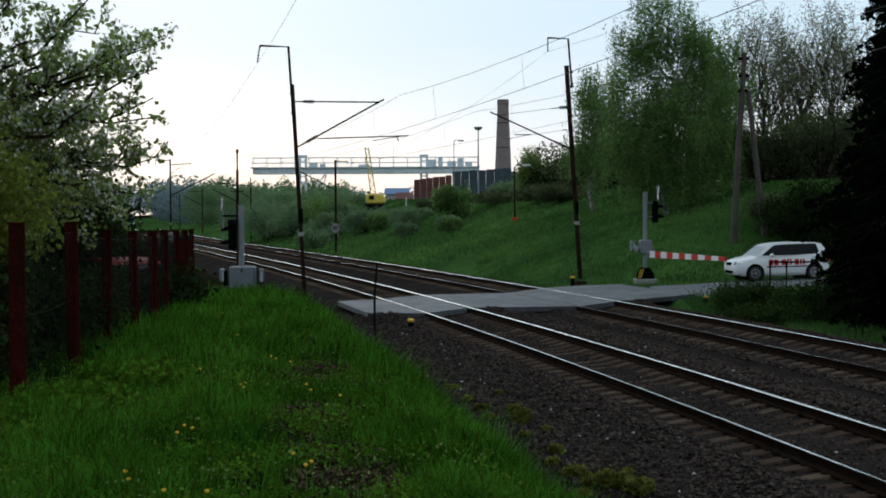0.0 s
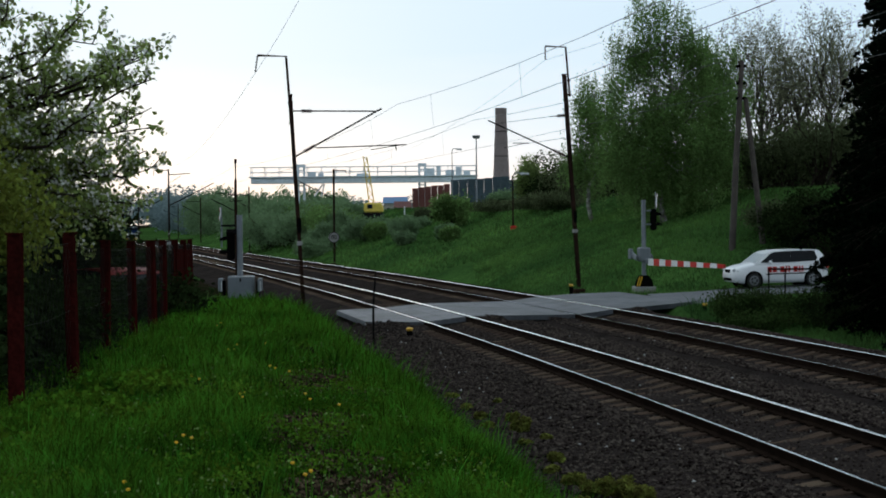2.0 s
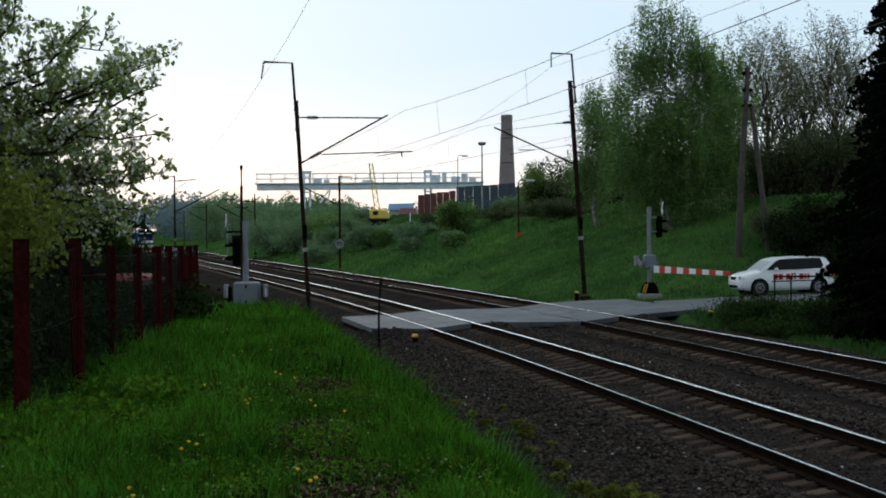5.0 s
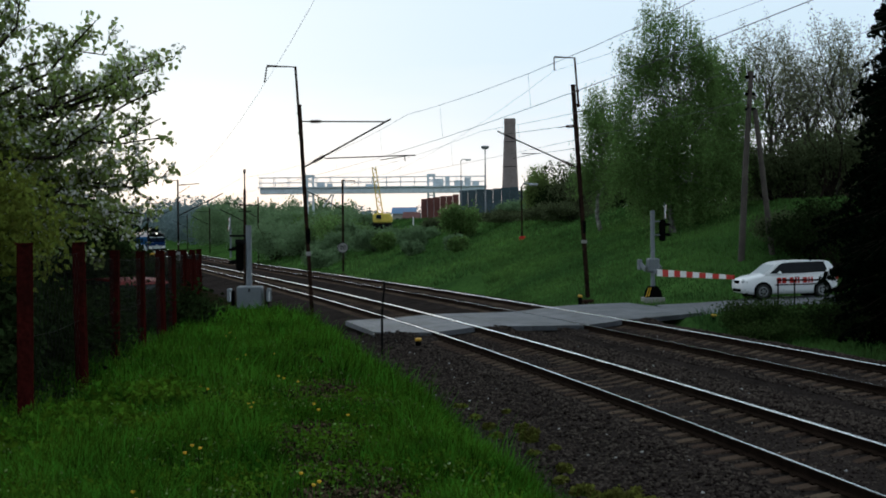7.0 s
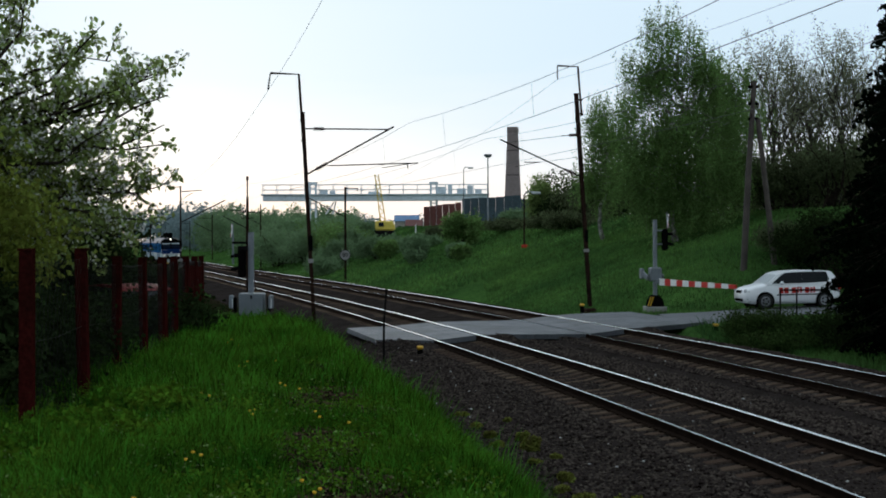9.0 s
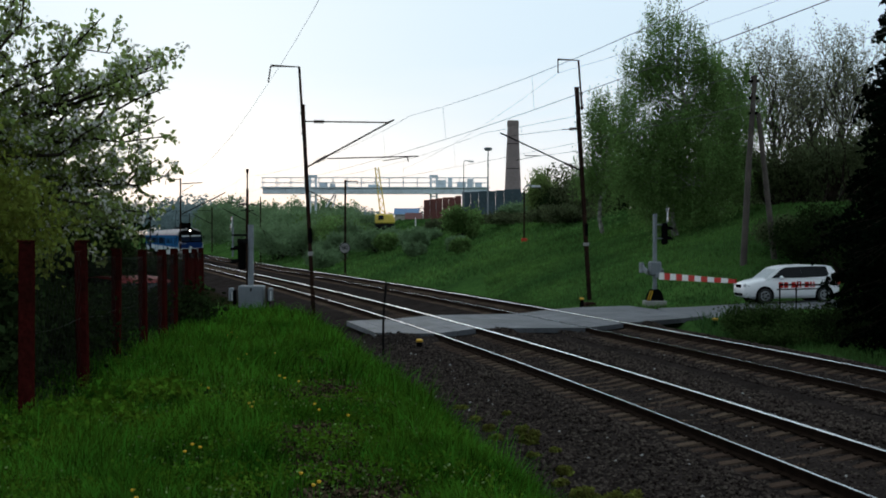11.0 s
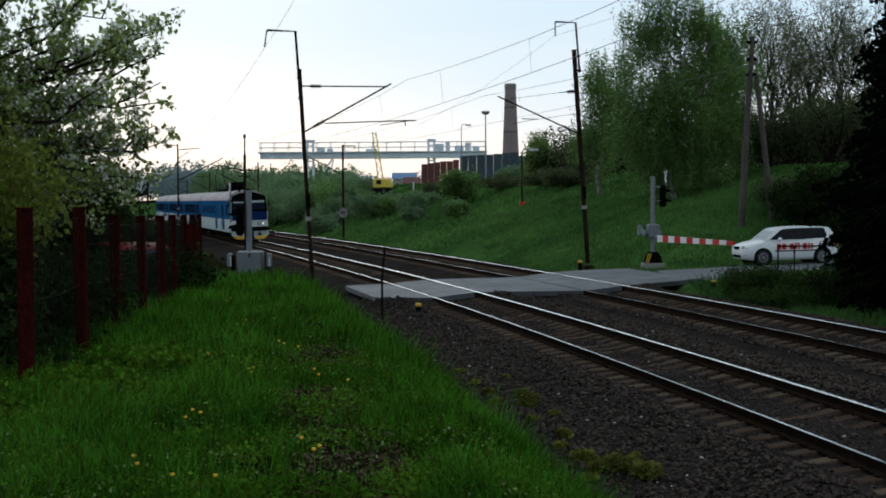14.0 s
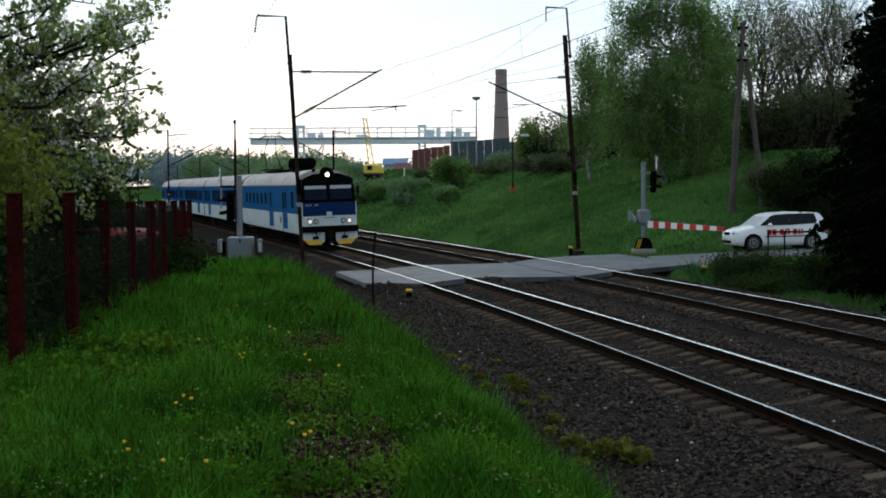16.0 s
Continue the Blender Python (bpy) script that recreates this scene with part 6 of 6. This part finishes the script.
def yard_lamp(px, top, y, low, head, label):
    k = y / 2440.0
    ob = thing("yard_lamp", pose((px - 784) * k, y, 3.1 + (382 - low) * k), label, "lamp post", "yard lamps")
    h = (low - top) * k
    part("pole", Shape().tube([(0, 0, -0.5), (0, 0, h)], [0.13, 0.07] if head == "ring" else [0.08, 0.05], 8), M_MAST if head == "box" else M_GREY, ob)
    if head == "ring":
        part("floodlight_rack", Shape().tube([(0, 0, h - 0.1), (0, 0, h + 0.15), (0, 0, h + 0.3)], [0.35, 0.55, 0.5], 10), M_GREY, ob)
    else:
        part("lamp_arm", Shape().tube([(0, 0, h), (0.2, 0, h + 0.25), (0.9, 0, h + 0.2)], 0.05, 6), M_GREY, ob)
        part("lamp_head", Shape().box((0.9, 0, h + 0.14), (0.7, 0.3, 0.2), 0.06), M_LENS, ob)


yard_lamp(847, 230, 172.0, 352, "ring", "tall grey floodlight mast on the hill")
yard_lamp(804, 252, 172.0, 352, "arm", "grey street lamp on the hill")
yard_lamp(911, 298, 104.0, 397, "box", "rust-stained lamp post on the slope")
for i, (px0, px1, top, low, y, roof_, wall_) in enumerate(((684, 722, 333, 352, 260, M_BLUEROOF, M_HOUSE), (704, 728, 341, 356, 220, M_SHEETRED, M_SHEETBLUE), (1320, 1385, 268, 320, 125, M_TILE, M_HOUSE))):
    k = y / 2440.0
    a, b = (px0 - 784) * k, (px1 - 784) * k
    zt, zl = 3.1 + (382 - top) * k, 3.1 + (382 - low) * k - 3
    ob = thing("shed" if i < 2 else "house", pose((a + b) / 2, y, zl), "far low building with a coloured sheet roof" if i < 2 else "house with a red roof hidden by trees", "building")
    w, h = b - a, zt - zl
    part("wall", Shape().box((0, 0, h * 0.38), (w, 5, h * 0.76), 0.02), wall_, ob)
    part("roof", Shape().prism([(-2.9, h * 0.76), (2.9, h * 0.76), (0, h)], -w / 2 - 0.3, w / 2 + 0.3, 0), roof_, ob)
    for j in (-0.3, 0.0, 0.3):
        part("window", Shape().box((w * j, -2.52, h * 0.5), (w * 0.12, 0.06, h * 0.18), 0.01), M_GLASS, ob)


# ---- poles and small trackside things ----
def a_pole():
    y = 68.5
    k = y / 2440.0
    x, zb = (1298 - 784) * k, 3.1 + (382 - 418) * k
    zb = min(zb, gz(x, y))
    ob = thing("utility_pole", pose(x, y, zb), "weathered wooden pole with a slanted strut", "utility pole")
    top = 3.1 + (382 - 98) * k - zb
    part("pole", Shape().tube([(0, 0, -0.3), (0.25, 0, top * 0.5), ((1318 - 1298) * k, 0, top)], [0.17, 0.15, 0.12], 10), M_WOODPOLE, ob)
    part("strut", Shape().tube([((1358 - 1298) * k, 0.3, -0.3), ((1324 - 1298) * k, 0, top * 0.80)], [0.15, 0.12], 10), M_WOODPOLE, ob, "grey strut")
    for z in (top * 0.97, top * 0.88, top * 0.8):
        part("crossarm_bracket", Shape().box((0.5, 0, z), (0.5, 0.16, 0.14), 0.02), M_BLACK, ob)
        part("pole_insulator", insulator(Shape(), (0.36, -0.2, z), (0.36, -0.2, z + 0.25), 0.07, 0), M_GLAZED, ob)


a_pole()


def speed_sign(s, n, z, digits):
    ob = thing("speed_sign", track_frame(s, n, 0) @ pose(0, 0, z), "round white speed board with dark digits on a mast", "sign", "speed boards")
    part("disc", Shape().tube([(0, 0.02, 0), (0, -0.02, 0)], 0.48, 24), M_WHITE, ob)
    part("rim", Shape().tube([(0, -0.021, 0), (0, -0.03, 0)], 0.48, 24), M_BLACK, ob)
    part("face", Shape().tube([(0, -0.031, 0), (0, -0.036, 0)], 0.42, 24), M_CONCRETE, ob)
    cu = bpy.data.curves.new("digits", "FONT")
    cu.body, cu.size, cu.align_x, cu.align_y, cu.extrude = digits, 0.52, "CENTER", "CENTER", 0.004
    cu.materials.append(M_BLACK)
    t = new("digits", cu)
    t.parent, t.matrix_basis = ob, pose(0, -0.045, 0, 90, 0, 0)
    return ob


speed_sign(118.4, 10.45, 2.05, "80")
speed_sign(138.4, -2.0, 1.2, "80")


def stake(px, y, top, low, r, mat_, name, label, off=5):
    k = y / 2440.0
    x = (px - 784) * k
    ob = single(name, Shape().tube([(0, 0, -0.2), (0.0, 0, (low - top) * k * 0.5), (off * k, 0, (low - top) * k)], [r, r, r * 0.9], 8), mat_, label, "post", at=pose(x, y, 3.1 + (382 - low) * k))
    return ob


stake(662, 40.0, 464, 582, 0.035, M_DARK, "stake", "thin dark iron stake beside the crossing")
stake(719, 135.0, 350, 394, 0.06, M_WHITE, "marker_post", "thin white marker post on the slope", 0)


def bollard(px, py, z, label):
    y = (3.1 - z) * 2440.0 / (py - 382)
    x = (px - 784) / 2440.0 * y
    ob = thing("cable_marker", pose(x, y, z), label, "marker post", "track markers")
    part("stem", Shape().box((0, 0, 0.10), (0.16, 0.16, 0.5), 0.03), M_BLACK, ob, "dark stem")
    part("cap", Shape().box((0, 0, 0.38), (0.20, 0.20, 0.10), 0.035), M_YELLOW, ob, "yellow cap")


bollard(726, 590, -0.40, "short dark marker with a yellow cap by the crossing")
bollard(1249, 548, -0.20, "short dark marker with a yellow cap by the crossing")
bollard(1013, 508, 0.02, "short dark marker with a yellow cap by the crossing")
k_bin = 103.6 / 2440.0
single("red_bin", Shape().box((0, 0, 0.25), (0.5, 0.4, 0.6), 0.06), M_RED, "small red box on the grassy slope", "box", at=pose((912 - 784) * k_bin, 103.6, 3.1 - (399 - 382) * k_bin))
for a in (1363, 1392, 1447):
    k = 48.6 / 2440.0
    single("rail_post", Shape().box((0, 0, 0.45), (0.05, 0.05, 1.0), 0.008), M_DARK, "thin dark railing post on the road verge", "post", "verge railing", at=pose((a - 784) * k, 48.6, 0.48))
single("verge_rail", Shape().box((0, 0, 0), (85 * 48.6 / 2440, 0.05, 0.06), 0.01), M_DARK, "thin dark rail along the road verge", "railing", "verge railing", at=pose((1405 - 784) * 48.6 / 2440, 48.6, 1.40))


# ---- grass, flowers and weeds ----
def blades(r, x, y, z, height, width, lean):
    """Bent blades of grass: five corners, three faces each."""
    n = len(x)
    a = r.uniform(0, 6.283, n)
    dx, dy = np.cos(a), np.sin(a)
    h = height * r.uniform(0.45, 1.2, n)
    w = width * r.uniform(0.7, 1.3, n)
    l = h * lean * r.uniform(0.1, 1.0, n)
    b = r.uniform(0, 6.283, n)
    lx, ly = np.cos(b) * l, np.sin(b) * l
    p = np.zeros((n, 5, 3))
    p[:, 0] = np.stack([x - dx * w / 2, y - dy * w / 2, z - 0.02], 1)
    p[:, 1] = np.stack([x + dx * w / 2, y + dy * w / 2, z - 0.02], 1)
    p[:, 2] = np.stack([x + lx * 0.35 + dx * w * 0.4, y + ly * 0.35 + dy * w * 0.4, z + h * 0.6], 1)
    p[:, 3] = np.stack([x + lx * 0.35 - dx * w * 0.4, y + ly * 0.35 - dy * w * 0.4, z + h * 0.6], 1)
    p[:, 4] = np.stack([x + lx, y + ly, z + h], 1)
    i = np.arange(n)[:, None] * 5
    return p.reshape(-1, 3), np.concatenate([i + np.array([[0, 1, 2]]), i + np.array([[0, 2, 3]]), i + np.array([[3, 2, 4]])], 0)


def path_bare(x, y):
    """A trodden line through the grass."""
    c = np.interp(y, [6, 8, 12, 16, 22], [-0.52, -0.62, -1.05, -1.45, -2.1]) + 0.12 * np.sin(y * 1.7)
    wide = np.interp(y, [6, 12, 20], [0.46, 0.46, 0.34])
    spots = bumpy(x, y, 0.16, 41) + 0.6 * bumpy(x, y, 0.5, 43)
    return np.clip(2.0 * ease(1.3, 0.3, np.abs(x - c) / wide) * (1 - ease(15, 19, y)) * (0.6 + 0.9 * spots), 0, 1)


def build_grass():
    r = np.random.RandomState(11)
    sets = []
    for count, y0, y1, hgt, wid in ((120000, 6.5, 14, 0.15, 0.0075), (110000, 14, 28, 0.18, 0.012), (60000, 28, 46.5, 0.26, 0.022)):
        y = r.uniform(y0, y1, count)
        x = r.uniform(-0.36, 0.20, count) * (y + 1.5)
        n = side_n(x, y)
        clump = bumpy(x, y, 0.22, 7) + 0.7 * bumpy(x, y, 0.9, 17)
        bare = path_bare(x, y)
        keep = (n < -3.0 - foot_shift(y) + 0.35 * bumpy(x, y, 0.7, 9)) & (r.rand(count) > bare * 0.95) & (clump > -0.85 + 0.6 * r.rand(count))
        inside = x < np.interp(y, [q[1] for q in FENCE], [q[0] for q in FENCE]) + 0.22
        keep &= ~inside | (y < 9.5) | (r.rand(count) < 0.22)
        ry, rw = np.interp(x, ROAD_X, ROAD_Y), np.interp(x, ROAD_X, ROAD_W)
        keep &= np.abs(y - ry) > rw + 0.1
        x, y, n, clump, bare = x[keep], y[keep], n[keep], clump[keep], bare[keep]
        h = hgt * np.clip(1 + 0.85 * clump, 0.25, 2.6) * (1 - 0.6 * bare) * (1 + 0.6 * ease(-6.2, -5.0, n) * (1 - ease(-4.3, -3.6, n)))
        tall = r.rand(len(x)) < 0.015
        h = np.where(tall, h * 1.9, h)
        sets.append(blades(r, x, y, ground_surface(x, y), np.clip(h, 0.03, 0.6), wid, 0.8))
    # broad leaves of low weeds, in patches
    pts = []
    for count, y0, y1 in ((12000, 6.5, 14), (9000, 14, 30)):
        y = r.uniform(y0, y1, count)
        x = r.uniform(-0.36, 0.16, count) * (y + 1.0)
        patch = bumpy(x, y, 0.22, 31)
        keep = (side_n(x, y) < -3.3 - foot_shift(y)) & (patch > -0.1 + 0.55 * r.rand(count))
        x, y = x[keep], y[keep]
        z = ground_surface(x, y)
        c0 = np.stack([x, y, z + 0.07], 1)
        pts.append((c0[:, None, :] + r.normal(size=(len(x), 9, 3)) * np.array([0.06, 0.06, 0.04])).reshape(-1, 3))
    v, f = leaf_cards(r, np.concatenate(pts), 0.034, flat=0.4)
    single("low_weeds", Shape().arrays(v, f), M_BROAD, "patches of low broad-leaved weeds in the grass", "weeds", kind="stuff", clean=False)
    sh = Shape()
    for v, f in sets:
        sh.arrays(v, f)
    single("grass", sh, M_GRASS, "lush uneven spring grass on the bank", "grass", kind="stuff", clean=False)
    sh = Shape()
    for count, y0, y1, x0, x1, hgt, wid in ((75000, 56, 100, 2, 24, 0.18, 0.035), (75000, 90, 180, -30, 24, 0.26, 0.07), (16000, 34, 50, 6.5, 16, 0.28, 0.025), (9000, 55, 60, -14, 16, 0.25, 0.03)):
        y = r.uniform(y0, y1, count)
        x = r.uniform(x0, x1, count)
        n = side_n(x, y)
        ry, rw = np.interp(x, ROAD_X, ROAD_Y), np.interp(x, ROAD_X, ROAD_W)
        keep = ((n > 9.6) | (n < -3.4)) & (np.abs(y - ry) > rw + 0.15)
        x, y = x[keep], y[keep]
        v, f = blades(r, x, y, ground_surface(x, y), hgt * (1 + 0.6 * bumpy(x, y, 1.2, 8)), wid, 0.8)
        sh.arrays(v, f)
    single("meadow_grass", sh, M_MEADOW, "green meadow grass on the hillside", "grass", kind="stuff", clean=False)
    y = r.uniform(7.5, 24, 900)
    n = r.normal(-3.3, 0.4, 900) - foot_shift(y)
    x = np.interp(y, LINE_Y, LINE_X) + n
    v, f = blades(r, x, y, ground_surface(x, y), 0.26, 0.007, 1.0)
    single("dry_grass", Shape().arrays(v, f), M_DRY, "dry straw stalks along the ballast edge", "grass", kind="stuff", clean=False)


build_grass()


def build_tufts():
    """Taller tufts, pale cards for small leaves and painted glints, and litter on the trodden line."""
    r = np.random.RandomState(51)
    xs, ys, hs = [], [], []
    for k in range(560):
        y = 7 + 24 * r.rand() ** 1.4
        x = r.uniform(-0.33, 0.13) * (y + 1)
        n = float(side_n(np.array([x]), np.array([y]))[0])
        if n > -3.5 - foot_shift(y) or float(path_bare(np.array([x]), np.array([y]))[0]) > 0.3:
            continue
        if r.rand() > (0.9 if -5.6 < n < -3.8 else 0.45):
            continue
        m = r.randint(10, 34)
        w = r.uniform(0.03, 0.09)
        xs.append(x + r.normal(size=m) * w)
        ys.append(y + r.normal(size=m) * w)
        hs.append(np.full(m, r.uniform(0.18, 0.36) * (1.25 if n > -5.6 else 0.85)))
    x, y, h = np.concatenate(xs), np.concatenate(ys), np.concatenate(hs)
    v, f = blades(r, x, y, ground_surface(x, y), h, 0.011, 0.75)
    single("grass_tufts", Shape().arrays(v, f), M_TUFT, "taller dark green tufts in the grass", "grass", kind="stuff", clean=False)
    y = 6.8 + 24 * r.rand(7500) ** 1.3
    x = r.uniform(-0.35, 0.14, 7500) * (y + 1)
    keep = (side_n(x, y) < -3.3 - foot_shift(y)) & (bumpy(x, y, 0.3, 61) > -0.1)
    x, y = x[keep], y[keep]
    pts = np.stack([x, y, ground_surface(x, y) + r.uniform(0.04, 0.17, len(x))], 1)
    v, f = leaf_cards(r, pts, 0.026)
    single("small_pale_leaves", Shape().arrays(v, f), M_GLINT, "small pale leaves, seed heads and painted leaf glints in the grass", "weeds", kind="stuff", clean=False)
    y = r.uniform(6.8, 18, 9000)
    x = np.interp(y, [6, 8, 12, 16, 22], [-0.52, -0.62, -1.05, -1.45, -2.1]) + r.normal(size=9000) * 0.45
    keep = path_bare(x, y) > 0.35
    x, y = x[keep], y[keep]
    pts = np.stack([x, y, ground_surface(x, y) + 0.012], 1)
    v, f = leaf_cards(r, pts, 0.045, flat=0.8)
    single("leaf_litter", Shape().arrays(v, f), M_LITTER, "brown leaf litter on a trodden path", "litter", kind="stuff", clean=False)


build_tufts()


def dandelion(px, py, dz=1.62):
    y = dz * 2440.0 / (py - 382)
    x = (px - 784) / 2440.0 * y
    for _ in range(6):
        z = float(ground_surface(np.array([x]), np.array([y]))[0]) + 0.16
        y = (EYE - z) * 2440.0 / (py - 382)
        x = (px - 784) / 2440.0 * y
    ob = thing("dandelion", pose(x, y, z), "yellow dandelion flower in grass", "flower", "dandelions")
    part("stem", Shape().tube([(0.01, 0, -0.2), (0, 0, 0)], 0.004, 5), M_GRASS, ob)
    part("flower_head", Shape().tube([(0, 0, -0.010), (0, 0, 0.0), (0, 0, 0.008)], [0.004, 0.0145, 0.010], 10), M_DANDELION, ob)


for px, py in ((223, 848), (217, 834), (428, 685), (433, 677), (424, 679), (337, 757), (323, 752), (310, 765), (362, 870), (516, 803), (538, 824), (548, 818), (352, 652), (385, 558), (478, 630), (487, 634), (512, 640), (548, 690), (338, 648), (415, 600), (420, 592), (404, 600), (540, 680), (285, 868), (600, 700), (392, 553), (402, 562), (470, 590)):
    dandelion(px, py)


def weed(px, py, w, h, seed, mat_, label):
    z = -0.42
    for _ in range(5):
        y = (EYE - z) * 2440.0 / (py - 382)
        x = (px - 784) / 2440.0 * y
        n = float(side_n(np.array([x]), np.array([y]))[0])
        z = max(ballast_z(y, n), float(ground_surface(np.array([x]), np.array([y]))[0])) if n > -4.5 else float(ground_surface(np.array([x]), np.array([y]))[0])
    shrub((x, y, z - 0.02), w * 1.15, h * 1.15, seed, mat_, 0.065, 1500, label, "weed", "weeds on the ballast edge")


for i, (px, py, w, h) in enumerate(((1092, 872, 0.30, 0.26), (1050, 866, 0.26, 0.2), (1130, 884, 0.30, 0.24), (1016, 850, 0.24, 0.18), (918, 752, 0.24, 0.26), (906, 734, 0.16, 0.16), (968, 768, 0.16, 0.12), (985, 806, 0.18, 0.15), (976, 826, 0.16, 0.12), (1026, 884, 0.2, 0.10), (850, 728, 0.16, 0.12), (862, 746, 0.16, 0.12), (800, 690, 0.2, 0.1), (828, 712, 0.18, 0.12), (930, 776, 0.14, 0.10), (880, 700, 0.12, 0.1))):
    weed(px, py, w, h, 200 + i, M_WEED, "yellow-green weed growing at the ballast edge")
for i, (px, py, w, h) in enumerate(((120, 735, 0.9, 0.24), (60, 770, 0.8, 0.2), (170, 730, 0.7, 0.2), (230, 690, 0.8, 0.22))):
    weed(px, py, w, h, 220 + i, M_BROAD, "broad-leaved weed clump by the fence")


# ---- what moves ----
def train_rows(k):
    """Poses of the k-th car: bogies on the curved track, the whole running at a steady speed."""
    rows = []
    t = 0.0
    while t <= 16.001:
        s = 67.8 + 18.5 * (16.0 - t) + k * (CAR_LEN + CAR_GAP)
        p, _ = on_track(s + 3.9, 0.75, 0.05)
        q, _ = on_track(s + 20.6, 0.75, 0.05)
        d = (p - q).normalized()
        nose = p + d * 3.9
        rows.append((t, pose(nose.x, nose.y, nose.z, 0, 0, math.degrees(math.atan2(d.y, d.x))) @ pose(0, 0, 0, 1.6, 0, 0)))
        t += 0.5
    return rows


def motions():
    for k, car in enumerate(TRAIN):
        walk(car, train_rows(k))


motions()
